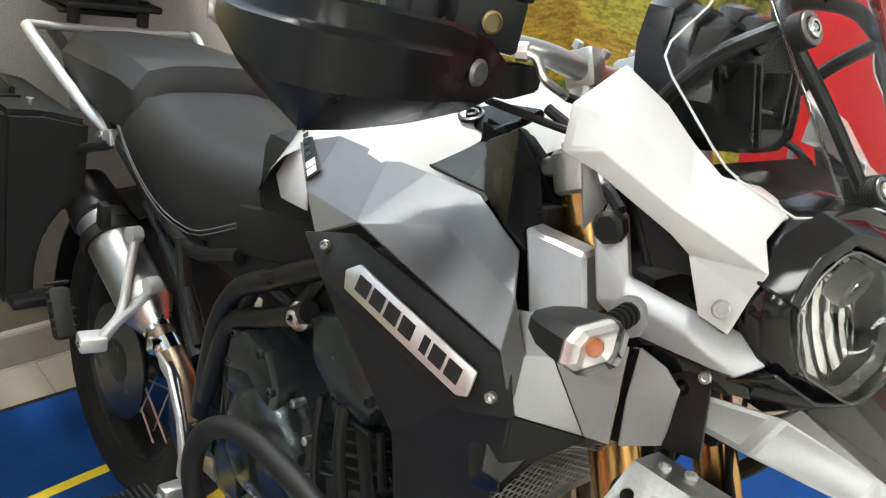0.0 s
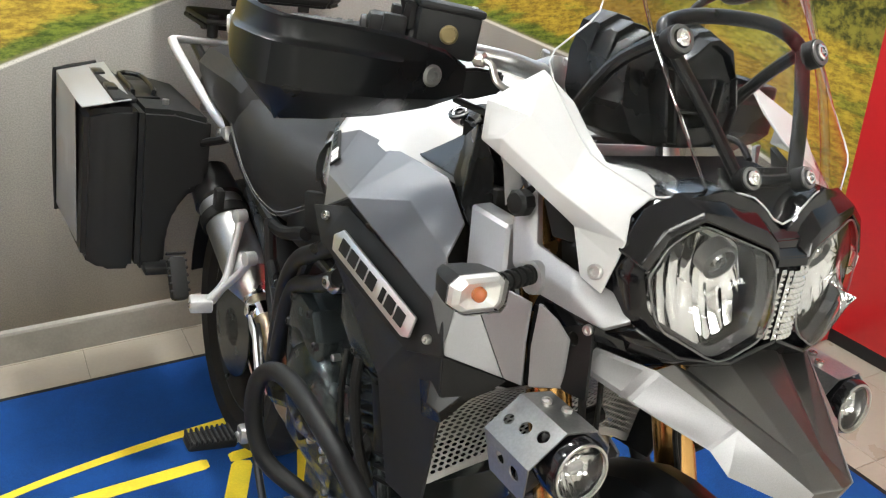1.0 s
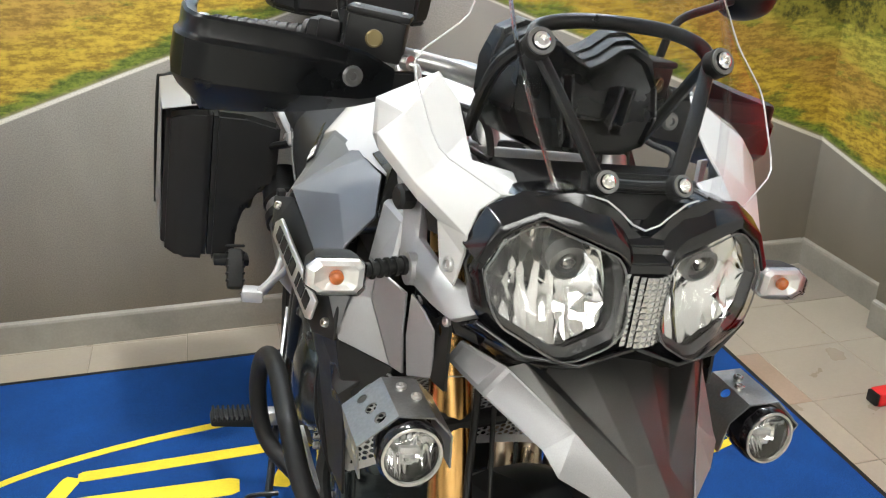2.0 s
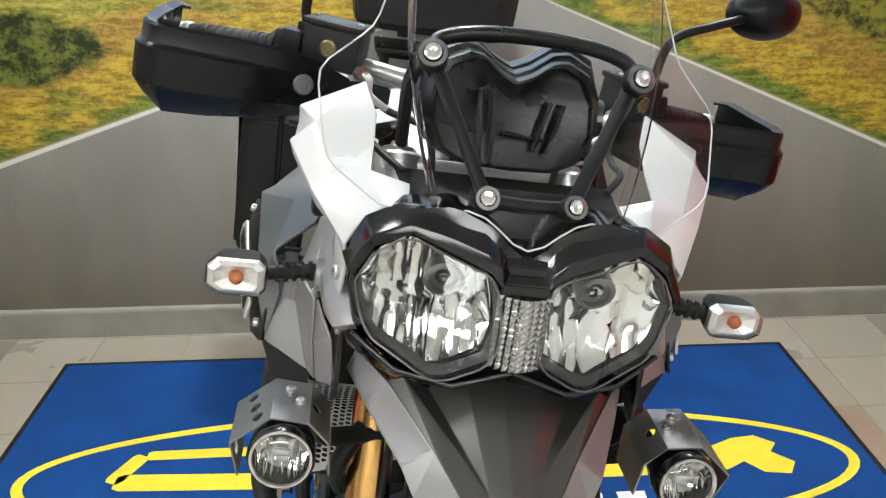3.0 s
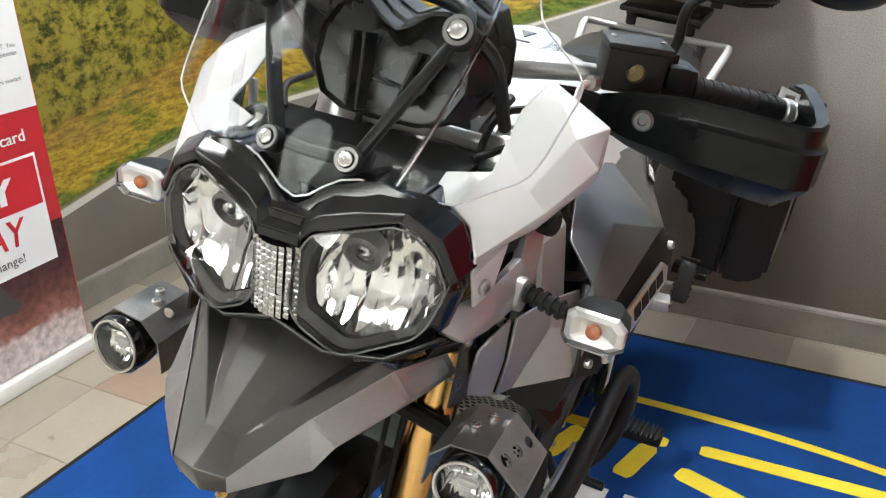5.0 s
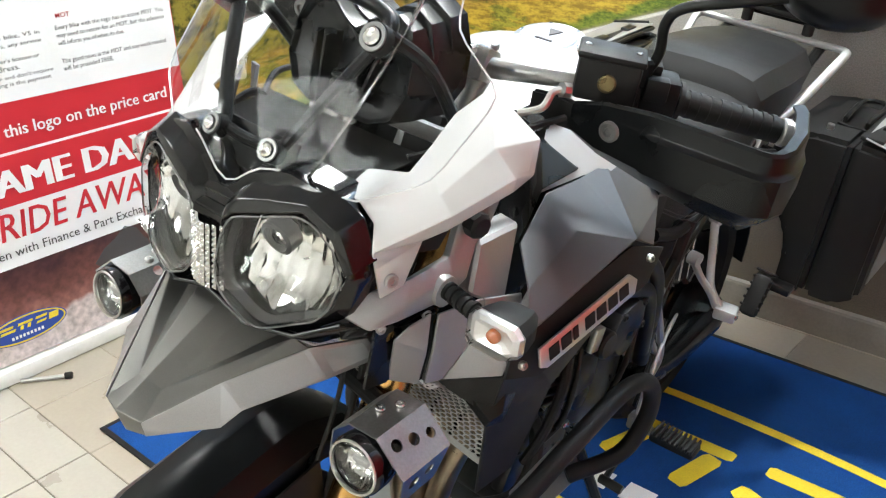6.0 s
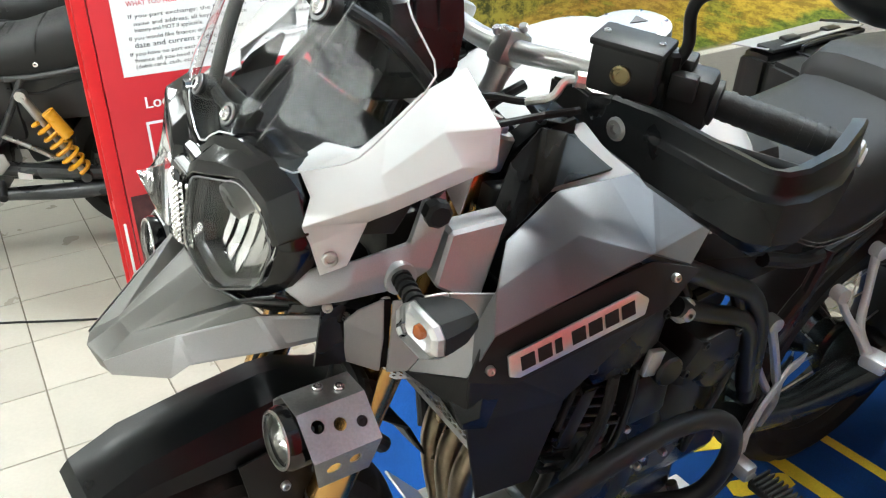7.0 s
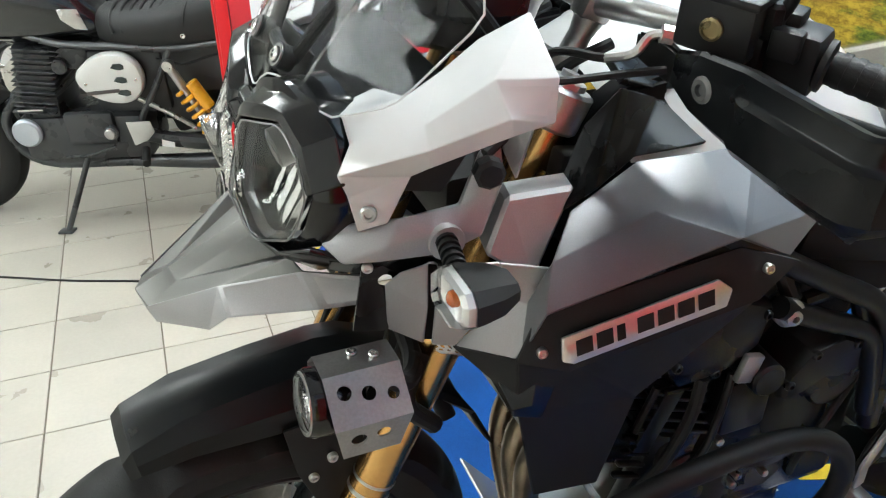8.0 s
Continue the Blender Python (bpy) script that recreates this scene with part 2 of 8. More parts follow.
M_HEADER = material("heat_tinted_steel", (0.36, 0.29, 0.21), 0.36, metal=1.0, grain=0.1, scale=60, wear=0.3, wear_scale=8)
M_AMBER = material("amber_bulb", (0.42, 0.1, 0.02), 0.15)
M_RED = material("red_plastic", (0.62, 0.016, 0.02), 0.42, wear=0.06, wear_scale=5, grain=0.03)
M_CLEAR = glass("clear_screen", (0.955, 0.96, 0.965), 0.0, 1.27, 0.0)
M_BROW = material("satin_textured_brow", (0.005, 0.005, 0.006), 0.12, grain=0.1, scale=500, wear=0.1, wear_scale=9, bump=0.03, bump_scale=700, spec=0.5)
M_LENS = glass("clear_lamp_lens", (0.97, 0.97, 0.97), 0.01, 1.5, 0.02)
M_OHLINS = material("golden_spring_paint", (0.75, 0.36, 0.02), 0.3, wear=0.1, wear_scale=20, grain=0.03)
M_STITCH = material("grey_thread", (0.12, 0.12, 0.117), 0.8)
M_DIAL = material("grey_cap_plate", (0.42, 0.45, 0.5), 0.35, metal=0.5, grain=0.05, scale=200, wear=0.05)
M_BLUE = material("blue_print", (0.02, 0.06, 0.3), 0.4, wear=0.1)
M_YELLOW = material("yellow_print", (0.78, 0.6, 0.03), 0.6, wear=0.08, wear_scale=10, grain=0.1, scale=300)
M_PRINTW = material("white_print", (0.78, 0.77, 0.77), 0.4, wear=0.02)
M_PRINTR = material("red_print", (0.55, 0.025, 0.035), 0.4, wear=0.03)
M_PRINTK = material("dark_print", (0.06, 0.055, 0.055), 0.5, wear=0.05)

# ---- the setting ----
WALL_Y, WALL_L, WALL_R, WALL_R2, STEP_Y = 2.07, -1.97, 1.85, 1.75, 1.52
ROOM_X, ROOM_Y, CEIL = -6.2, -5.2, 3.0


def mural_material():
    """The printed road scene on the wallpaper: asphalt, white edge lines, verge, yellow meadow and bushes, by the wall's own (u, height)."""
    mt = bpy.data.materials.new("printed_road_wallpaper")
    mt.use_nodes = True
    nt = mt.node_tree
    b = nt.nodes["Principled BSDF"]
    b.inputs["Roughness"].default_value = 0.42
    b.inputs["Specular IOR Level"].default_value = 0.35
    N, L = nt.nodes.new, nt.links.new

    def math_node(op, a, c=None, clamp=False):
        n = N("ShaderNodeMath")
        n.operation, n.use_clamp = op, clamp
        for i, v in enumerate((a, c)):
            if v is None:
                continue
            if isinstance(v, (int, float)):
                n.inputs[i].default_value = v
            else:
                L(v, n.inputs[i])
        return n.outputs[0]

    def ramp(v, lo, hi, a=0.0, c=1.0, smooth=True):
        n = N("ShaderNodeMapRange")
        n.interpolation_type = "SMOOTHSTEP" if smooth else "LINEAR"
        for i, q in enumerate((lo, hi, a, c)):
            n.inputs[i + 1].default_value = q
        L(v, n.inputs[0])
        return n.outputs[0]

    def mix(f, a, c):
        n = N("ShaderNodeMix")
        n.data_type = "RGBA"
        if isinstance(f, (int, float)):
            n.inputs[0].default_value = f
        else:
            L(f, n.inputs[0])
        for i, v in ((6, a), (7, c)):
            if isinstance(v, tuple):
                n.inputs[i].default_value = (*v, 1)
            else:
                L(v, n.inputs[i])
        return n.outputs[2]

    def noise_node(sx, sy, scale, detail=6, rough=0.55):
        mp = N("ShaderNodeMapping")
        mp.inputs["Scale"].default_value = (sx, sy, 1)
        L(uv.outputs[0], mp.inputs[0])
        n = N("ShaderNodeTexNoise")
        n.inputs["Scale"].default_value, n.inputs["Detail"].default_value, n.inputs["Roughness"].default_value = scale, detail, rough
        L(mp.outputs[0], n.inputs["Vector"])
        return n.outputs["Fac"]

    uv = N("ShaderNodeUVMap")
    uv.uv_map = "print"
    sep = N("ShaderNodeSeparateXYZ")
    L(uv.outputs[0], sep.inputs[0])
    u, z = sep.outputs[0], sep.outputs[1]

    def curve_of(points):
        fc = N("ShaderNodeFloatCurve")
        cv = fc.mapping.curves[0]
        while len(cv.points) > 2:
            cv.points.remove(cv.points[1])
        (x0, y0), (x1, y1) = points[0], points[-1]
        cv.points[0].location = ((x0 + 3.5) / 7, y0 / 1.6)
        cv.points[1].location = ((x1 + 3.5) / 7, y1 / 1.6)
        for x, y in points[1:-1]:
            cv.points.new((x + 3.5) / 7, y / 1.6)
        for p in cv.points:
            p.handle_type = "VECTOR"
        fc.mapping.update()
        L(ramp(u, -3.5, 3.5, smooth=False), fc.inputs["Value"])
        return math_node("MULTIPLY", fc.outputs[0], 1.6)

    edge = curve_of([(-3.5, 0.28), (-2.88, 0.347), (-2.33, 0.44), (-1.97, 0.475), (-1.48, 0.633), (-0.68, 0.906), (-0.1, 1.1), (0.1, 1.2),
                     (0.24, 1.2), (0.37, 1.138), (0.88, 0.922), (1.54, 0.642), (1.85, 0.52), (2.39, 0.41), (2.4, 0.28), (3.5, 0.05)])
    fine, big = noise_node(1, 1, 70, 8, 0.7), noise_node(1, 1.5, 3.2, 5)
    wob = math_node("MULTIPLY", math_node("SUBTRACT", fine, 0.5), 0.03)
    d = math_node("SUBTRACT", z, edge)
    dn = math_node("ADD", d, wob)
    # asphalt, paler with distance up the road
    far = ramp(z, 0.1, 1.15, smooth=False)
    road = mix(far, (0.15, 0.13, 0.098), (0.335, 0.325, 0.305))
    speck = ramp(noise_node(1, 1, 240, 3, 0.6), 0.3, 0.7, 0.82, 1.16)
    patch = ramp(noise_node(1, 0.35, 2.6, 4), 0.35, 0.7, 0.88, 1.1)
    rs = N("ShaderNodeVectorMath")
    rs.operation = "SCALE"
    L(road, rs.inputs[0])
    L(math_node("MULTIPLY", speck, patch), rs.inputs["Scale"])
    # meadow: streaks of lush, golden, dry and pale grass lying along the road
    streak, tuft = noise_node(0.38, 1.5, 34, 7, 0.66), noise_node(0.8, 1.2, 62, 6, 0.7)
    blade = math_node("ADD", math_node("MULTIPLY", streak, 0.6), math_node("MULTIPLY", tuft, 0.4))
    gold = mix(ramp(blade, 0.4, 0.6), (0.23, 0.15, 0.02), (0.54, 0.38, 0.05))
    pale = mix(ramp(blade, 0.4, 0.6), (0.18, 0.17, 0.03), (0.44, 0.38, 0.075))
    lush = mix(ramp(blade, 0.4, 0.6), (0.05, 0.085, 0.013), (0.2, 0.25, 0.035))
    dry = mix(ramp(blade, 0.4, 0.6), (0.2, 0.12, 0.025), (0.42, 0.26, 0.06))
    h = math_node("ADD", d, math_node("MULTIPLY", math_node("SUBTRACT", noise_node(0.5, 1.5, 9, 6, 0.6), 0.5), 0.26))
    grass = mix(ramp(h, 0.035, 0.085), lush, gold)
    grass = mix(math_node("MULTIPLY", math_node("MULTIPLY", ramp(h, 0.17, 0.24), ramp(h, 0.42, 0.32)), ramp(u, 2.5, 2.2, 0.0, 0.8)), grass, dry)
    grass = mix(math_node("MULTIPLY", ramp(h, 0.3, 0.42), ramp(u, 2.5, 2.2)), grass, pale)
    grass = mix(math_node("MULTIPLY", ramp(noise_node(0.5, 1.4, 7, 6, 0.7), 0.54, 0.62), 0.65), grass, lush)
    # bushes: dark green clumps with lit leaf tips
    bush_line = curve_of([(-3.5, 0.6), (-2.6, 0.68), (-1.97, 0.82), (-1.75, 0.87), (-1.25, 0.92), (-1.05, 1.0), (-0.9, 1.3), (0.9, 1.3), (1.1, 1.16), (1.35, 1.03), (1.85, 0.96),
                          (2.4, 0.98), (3.5, 0.8)])
    bush_top = curve_of([(-3.5, 1.6), (-1.75, 1.6), (-1.58, 1.24), (-1.3, 1.15), (-1.12, 1.1), (-1.0, 0.9), (0.9, 0.9), (1.0, 1.6), (3.5, 1.6)])
    lump = math_node("MULTIPLY", math_node("SUBTRACT", noise_node(1, 1, 9, 5, 0.6), 0.5), 0.2)
    bmask = math_node("MULTIPLY", ramp(math_node("ADD", math_node("SUBTRACT", z, bush_line), lump), -0.015, 0.03),
                      ramp(math_node("ADD", math_node("SUBTRACT", bush_top, z), lump), -0.02, 0.03))
    leaf = math_node("ADD", math_node("MULTIPLY", noise_node(1, 1.1, 42, 6, 0.7), 0.45), math_node("MULTIPLY", noise_node(1, 1.2, 13, 5, 0.6), 0.55))
    bush = mix(ramp(leaf, 0.43, 0.6), (0.012, 0.02, 0.006), (0.15, 0.17, 0.03))
    sunny = math_node("ADD", ramp(u, -1.85, -2.2, 0.0, 0.75), ramp(u, 0.9, 1.0, 0.0, 0.45), True)
    olive = mix(ramp(leaf, 0.4, 0.56), (0.04, 0.045, 0.01), (0.34, 0.27, 0.045))
    bush = mix(sunny, bush, olive)
    field = mix(bmask, grass, bush)
    # printed sky with soft clouds over the treetops
    cloud = ramp(noise_node(0.7, 1.6, 1.6, 5), 0.42, 0.64)
    sky_print = mix(cloud, (0.3, 0.44, 0.62), (0.76, 0.78, 0.8))
    field = mix(ramp(math_node("ADD", z, math_node("MULTIPLY", lump, 0.8)), 1.44, 1.48), field, sky_print)
    verge = mix(ramp(fine, 0.35, 0.65), (0.2, 0.17, 0.11), (0.36, 0.31, 0.2))
    width = curve_of([(-3.5, 0.045), (-1.97, 0.03), (-0.7, 0.016), (0.1, 0.004), (0.4, 0.008), (1.5, 0.018), (1.85, 0.02), (2.39, 0.022), (2.4, 0.03), (3.5, 0.05)])
    width = math_node("MULTIPLY", width, 0.72)
    w2 = math_node("MULTIPLY", width, 1.35)
    c = mix(ramp(math_node("SUBTRACT", dn, w2), -0.012, 0.012), verge, field)
    c = mix(ramp(math_node("SUBTRACT", d, width), -0.004, 0.004), mix(ramp(speck, 0.84, 0.95), (0.48, 0.46, 0.4), (0.68, 0.66, 0.6)), c)
    c = mix(ramp(d, -0.003, 0.003), rs.outputs[0], c)
    L(c, b.inputs["Base Color"])
    bp = N("ShaderNodeBump")
    bp.inputs["Strength"].default_value, bp.inputs["Distance"].default_value = 0.25, 0.002
    L(big, bp.inputs["Height"])
    L(bp.outputs[0], b.inputs["Normal"])
    return mt


M_MURAL = mural_material()
M_PLASTER = material("pale_plaster", (0.68, 0.67, 0.64), 0.8, grain=0.05, scale=80, wear=0.08, wear_scale=2, bump=0.3, bump_scale=120)
M_CEIL = material("white_ceiling_board", (0.75, 0.75, 0.74), 0.8, grain=0.03, wear=0.04)
M_SKIRT = material("painted_skirting", (0.24, 0.225, 0.195), 0.45, grain=0.06, scale=120, wear=0.16, wear_scale=7, bump=0.2, bump_scale=40)
M_GROUT = material("dirty_grout", (0.17, 0.15, 0.12), 0.9, grain=0.2, scale=150, wear=0.25, wear_scale=3)


def tile_material(name="ceramic_floor_tile", color=(0.385, 0.358, 0.308)):
    mt = material(name, color, 0.3, grain=0.03, scale=90, wear=0.045, wear_scale=5, bump=0.12, bump_scale=60)
    nt = mt.node_tree
    b = nt.nodes["Principled BSDF"]
    old = b.inputs["Base Color"].links[0].from_socket
    info = nt.nodes.new("ShaderNodeObjectInfo")
    rg = nt.nodes.new("ShaderNodeMapRange")
    rg.inputs[3].default_value, rg.inputs[4].default_value = 0.93, 1.07
    nt.links.new(info.outputs["Random"], rg.inputs[0])
    sc = nt.nodes.new("ShaderNodeVectorMath")
    sc.operation = "SCALE"
    nt.links.new(old, sc.inputs[0])
    nt.links.new(rg.outputs[0], sc.inputs["Scale"])
    nt.links.new(sc.outputs[0], b.inputs["Base Color"])
    co = next(n for n in nt.nodes if n.type == "TEX_COORD")
    shift = nt.nodes.new("ShaderNodeVectorMath")
    shift.operation = "MULTIPLY_ADD"
    shift.inputs[1].default_value = (37.0, 53.0, 19.0)
    nt.links.new(info.outputs["Random"], shift.inputs[0])
    nt.links.new(co.outputs["Object"], shift.inputs[2])
    for n in nt.nodes:
        if n.type == "TEX_NOISE":
            nt.links.new(shift.outputs[0], n.inputs["Vector"])
    return mt


M_TILE = tile_material()
M_TILE_BAY = tile_material("warm_bay_tile", (0.33, 0.29, 0.235))
M_TILE_GREY = material("grey_brown_floor_tile", (0.225, 0.195, 0.16), 0.33, grain=0.05, scale=90, wear=0.12, wear_scale=3.5, bump=0.12, bump_scale=60)
M_GROUT_PALE = material("pale_worn_grout", (0.25, 0.22, 0.18), 0.9, grain=0.2, scale=150, wear=0.3, wear_scale=3)
M_TILE_DARK = material("brown_floor_tile", (0.3, 0.22, 0.165), 0.33, grain=0.05, scale=90, wear=0.12, wear_scale=3.5, bump=0.12, bump_scale=60)


def mural_wall(name, a, b, u0, u1, thick, label):
    """A wall from a to b (seen with b to the right), with the print's (u, height) as its UV on the face, thick behind it."""
    a, b = Vector((*a, 0)), Vector((*b, 0))
    back = Vector((-(b - a).y, (b - a).x, 0)).normalized() * thick
    bm = bmesh.new()
    lay = bm.loops.layers.uv.new("print")
    vs = [bm.verts.new(q + Vector((0, 0, h))) for h in (-0.02, CEIL) for q in (a, b, b + back, a + back)]
    for f in ((0, 1, 5, 4), (1, 2, 6, 5), (2, 3, 7, 6), (3, 0, 4, 7), (4, 5, 6, 7), (3, 2, 1, 0)):
        bm.faces.new([vs[i] for i in f])
    n = (b - a).normalized()
    for f in bm.faces:
        for lp in f.loops:
            k = (lp.vert.co - a).dot(n) / (b - a).length
            lp[lay].uv = (u0 + (u1 - u0) * k, lp.vert.co.z)
    ob = link_mesh(name, bm, M_MURAL, smooth=False)
    return tagged(ob, label, "wall", kind="structure")


mural_wall("wall_north", (WALL_L, WALL_Y), (WALL_R, WALL_Y), WALL_L, WALL_R, 0.15, "back wall papered with a printed country road")
mural_wall("wall_west", (WALL_L, 0.45), (WALL_L, WALL_Y), WALL_L - 1.62, WALL_L, 0.12, "short side wall papered with the printed road verge")
mural_wall("wall_east", (WALL_R, WALL_Y), (WALL_R, STEP_Y), WALL_R, WALL_R + 0.55, 0.3, "recessed side wall papered with printed yellow meadow")
PAPER_Y = -0.35
mural_wall("wall_east_front", (WALL_R2, STEP_Y), (WALL_R2, PAPER_Y), 2.4, 2.4 + STEP_Y - PAPER_Y, 0.4, "projecting side wall papered with printed meadow and road")


def plain_wall(name, x0, y0, x1, y1, label):
    ob = link_mesh(name, box(x1 - x0, y1 - y0, CEIL + 0.02, pose((x0 + x1) / 2, (y0 + y1) / 2, CEIL / 2 - 0.01)), M_PLASTER, smooth=False)
    tagged(ob, label, "wall", kind="structure")


plain_wall("wall_east_south", WALL_R2, ROOM_Y, WALL_R2 + 0.4, PAPER_Y, "plain pale plastered side wall of the showroom")
plain_wall("wall_south", ROOM_X - 0.15, ROOM_Y - 0.15, WALL_R2 + 0.4, ROOM_Y, "plain pale plastered showroom wall")
plain_wall("wall_far_west", ROOM_X - 0.15, ROOM_Y, ROOM_X, 2.22, "plain pale plastered showroom end wall")
plain_wall("wall_north_west", ROOM_X, 2.07, WALL_L - 0.12, 2.22, "plain pale plastered wall beside the papered bay")


def skirting(name, a, b, label="painted skirting board along the papered wall"):
    a, b = Vector((*a, 0)), Vector((*b, 0))
    x = (b - a).normalized()
    y = Vector((x.y, -x.x, 0))
    prof = [(0.0, 0.001), (0.014, 0.001), (0.014, 0.098), (0.011, 0.106), (0.0, 0.112)]
    bm = loft([[q + y * d + Vector((0, 0, h)) for d, h in prof] for q in (a, b)])
    ob = link_mesh(name, bm, M_SKIRT, smooth=False)
    tagged(ob, label, "skirting", kind="structure")


skirting("baseboard_north", (WALL_L + 0.014, WALL_Y), (WALL_R - 0.014, WALL_Y))
skirting("baseboard_west", (WALL_L, 0.45), (WALL_L, WALL_Y))
skirting("baseboard_east", (WALL_R, WALL_Y), (WALL_R, STEP_Y))
skirting("baseboard_east_front", (WALL_R2, STEP_Y), (WALL_R2, ROOM_Y))

# ceiling with light panels
bm = box(WALL_R2 + 0.4 - ROOM_X, 2.22 - ROOM_Y, 0.1, pose((WALL_R2 + 0.4 + ROOM_X) / 2, (2.22 + ROOM_Y) / 2, CEIL + 0.052))
tagged(link_mesh("ceiling", bm, M_CEIL, smooth=False), "white suspended showroom ceiling", "ceiling", kind="structure")
M_LED = emitter("led_diffuser", (0.96, 0.98, 0.94), PANEL_POWER)


def ceiling_light():
    root = new("ceiling_light")
    rim = join(box(0.34, 0.02, 0.03, pose(0, 0.16, -0.012), 0.003), box(0.34, 0.02, 0.03, pose(0, -0.16, -0.012), 0.003),
               box(0.02, 0.3, 0.03, pose(0.16, 0, -0.012), 0.003), box(0.02, 0.3, 0.03, pose(-0.16, 0, -0.012), 0.003))
    part("frame", rim, M_CEIL, root)
    part("diffuser", box(0.3, 0.3, 0.01, pose(0, 0, -0.01)), M_LED, root, "glowing white light panel", smooth=False)
    tagged(root, "small square white ceiling light added out of view, switched on", "ceiling light", "ceiling lights")
    return root


lamp = ceiling_light()
lamp.matrix_basis = pose(-0.55, 1.6, CEIL)
# Unseen lamps, placed where they brighten the wall print and the parked roadsters.
for x, y in ((1.25, 1.92), (-1.5, 0.45), (-4.4, -0.8), (-3.1, 1.2)):
    copy_thing(lamp, pose(x, y, CEIL))


# Unseen fill panel, added to light the bike's front and brighten its beak.
def fill_panel():
    root = new("ceiling_light_panel")
    rim = join(box(1.24, 0.02, 0.03, pose(0, 0.31, -0.012), 0.003), box(1.24, 0.02, 0.03, pose(0, -0.31, -0.012), 0.003),
               box(0.02, 0.6, 0.03, pose(0.61, 0, -0.012), 0.003), box(0.02, 0.6, 0.03, pose(-0.61, 0, -0.012), 0.003))
    part("frame", rim, M_CEIL, root)
    part("diffuser", box(1.2, 0.6, 0.01, pose(0, 0, -0.01)), M_FILL_SOFT, root, "softly glowing white fill panel", smooth=False)
    tagged(root, "wide soft white fill panel, added out of view at the ceiling", "ceiling light", "wide ceiling lights")
    return root


M_FILL_SOFT = emitter("soft_fill_emitter", (0.96, 0.98, 0.93), PANEL_POWER * 0.2)
wide = fill_panel()
wide.matrix_basis = pose(-0.8, -3.15, CEIL)
for x, y in ((-2.06, -3.15), (0.46, -3.15), (-2.06, -3.8), (-0.8, -3.8), (0.46, -3.8), (-2.5, -1.2), (-4.2, -2.4)):
    copy_thing(wide, pose(x, y, CEIL))


def downlight():
    """The strong lamp over the display bay, which throws the hard shadows on the mat."""
    root = new("downlight")
    part("rim", lathe([(0.125, 0.0), (0.125, -0.012), (0.118, -0.016), (0.102, -0.014), (0.1, 0.0)], None, 40, False), M_CEIL, root)
    part("diffuser", lathe([(0.101, -0.004), (0.101, -0.01), (0.0005, -0.011)], None, 40), M_LED_STRONG, root, "bright round light", smooth=False)
    tagged(root, "bright round white downlight in the ceiling, switched on", "ceiling light")
    return root


M_LED_STRONG = emitter("bright_led_diffuser", (0.97, 0.98, 0.93), PANEL_POWER * 8)
downlight().matrix_basis = pose(-0.05, 1.22, CEIL)

# the mat under the bike: blue carpet with a bound black edge and yellow lettering shapes
M_MAT = material("blue_carpet", (0.008, 0.052, 0.205), 0.95, grain=0.28, scale=420, wear=0.16, wear_scale=5, bump=0.9, bump_scale=700, spec=0.15)
MAT_X0, MAT_X1, MAT_Y0, MAT_Y1 = -1.295, 1.17, 0.335, 1.859
mat_ob = new("floor_mat")
mat_ob.matrix_basis = pose((MAT_X0 + MAT_X1) / 2, (MAT_Y0 + MAT_Y1) / 2, 0.0)
HX, HY = (MAT_X1 - MAT_X0) / 2, (MAT_Y1 - MAT_Y0) / 2
part("carpet", box(2 * HX - 0.03, 2 * HY - 0.03, 0.006, pose(0, 0, 0.0035), 0.001), M_MAT, mat_ob, smooth=False)
edge = join(box(2 * HX, 0.016, 0.007, pose(0, HY - 0.008, 0.0037), 0.002), box(2 * HX, 0.016, 0.007, pose(0, 0.008 - HY, 0.0037), 0.002),
            box(0.016, 2 * HY - 0.032, 0.007, pose(HX - 0.008, 0, 0.0037), 0.002), box(0.016, 2 * HY - 0.032, 0.007, pose(0.008 - HX, 0, 0.0037), 0.002))
part("edging", edge, M_RUBBER, mat_ob, "black rubber edging", smooth=False)


def ring_shape(rx, ry, w, h):
    bm = bmesh.new()
    n = 72
    rows = []
    for k in range(n):
        a = 2 * math.pi * k / n
        c, s = math.cos(a), math.sin(a)
        rows.append([bm.verts.new(q) for q in ((rx * c, ry * s, 0), (rx * c, ry * s, h), ((rx - w) * c, (ry - w) * s, h), ((rx - w) * c, (ry - w) * s, 0))])
    for k in range(n):
        a, b = rows[k], rows[(k + 1) % n]
        for j in range(3):
            bm.faces.new((a[j], b[j], b[j + 1], a[j + 1]))
    bmesh.ops.recalc_face_normals(bm, faces=bm.faces[:])
    return bm


def bar(p, q, w, h=0.0015, z=0.007):
    """A flat rounded bar from p to q on the mat."""
    d = (Vector(q) - Vector(p))
    n = Vector((-d.y, d.x)).normalized() * w / 2
    e = d.normalized() * w * 0.3
    p, q = Vector(p), Vector(q)
    out = [p + n * 0.7 - e, p - n * 0.7 - e, p - n, q - n, q - n * 0.7 + e, q + n * 0.7 + e, q + n, p + n]
    bm = prism([(v.x, v.y) for v in out], h)
    bm.transform(Matrix.Translation((0, 0, z)))
    return bm

# ---- the touring motorcycle ----
bike = new("motorcycle")
bike.matrix_basis = pose(-0.1764, 0.0016, 0.0, 0, 8.66, 2.53)
tagged(bike, "white and silver adventure motorcycle on its side stand, blue mat", "motorcycle")


def lamp_y(x, z):
    """Depth of the headlamp's front at (x, z): swept back to the sides, leaning back to the top."""
    return -0.036 + 0.04 * (abs(x) / 0.17) ** 1.5 + (z - 1.1) * 0.15


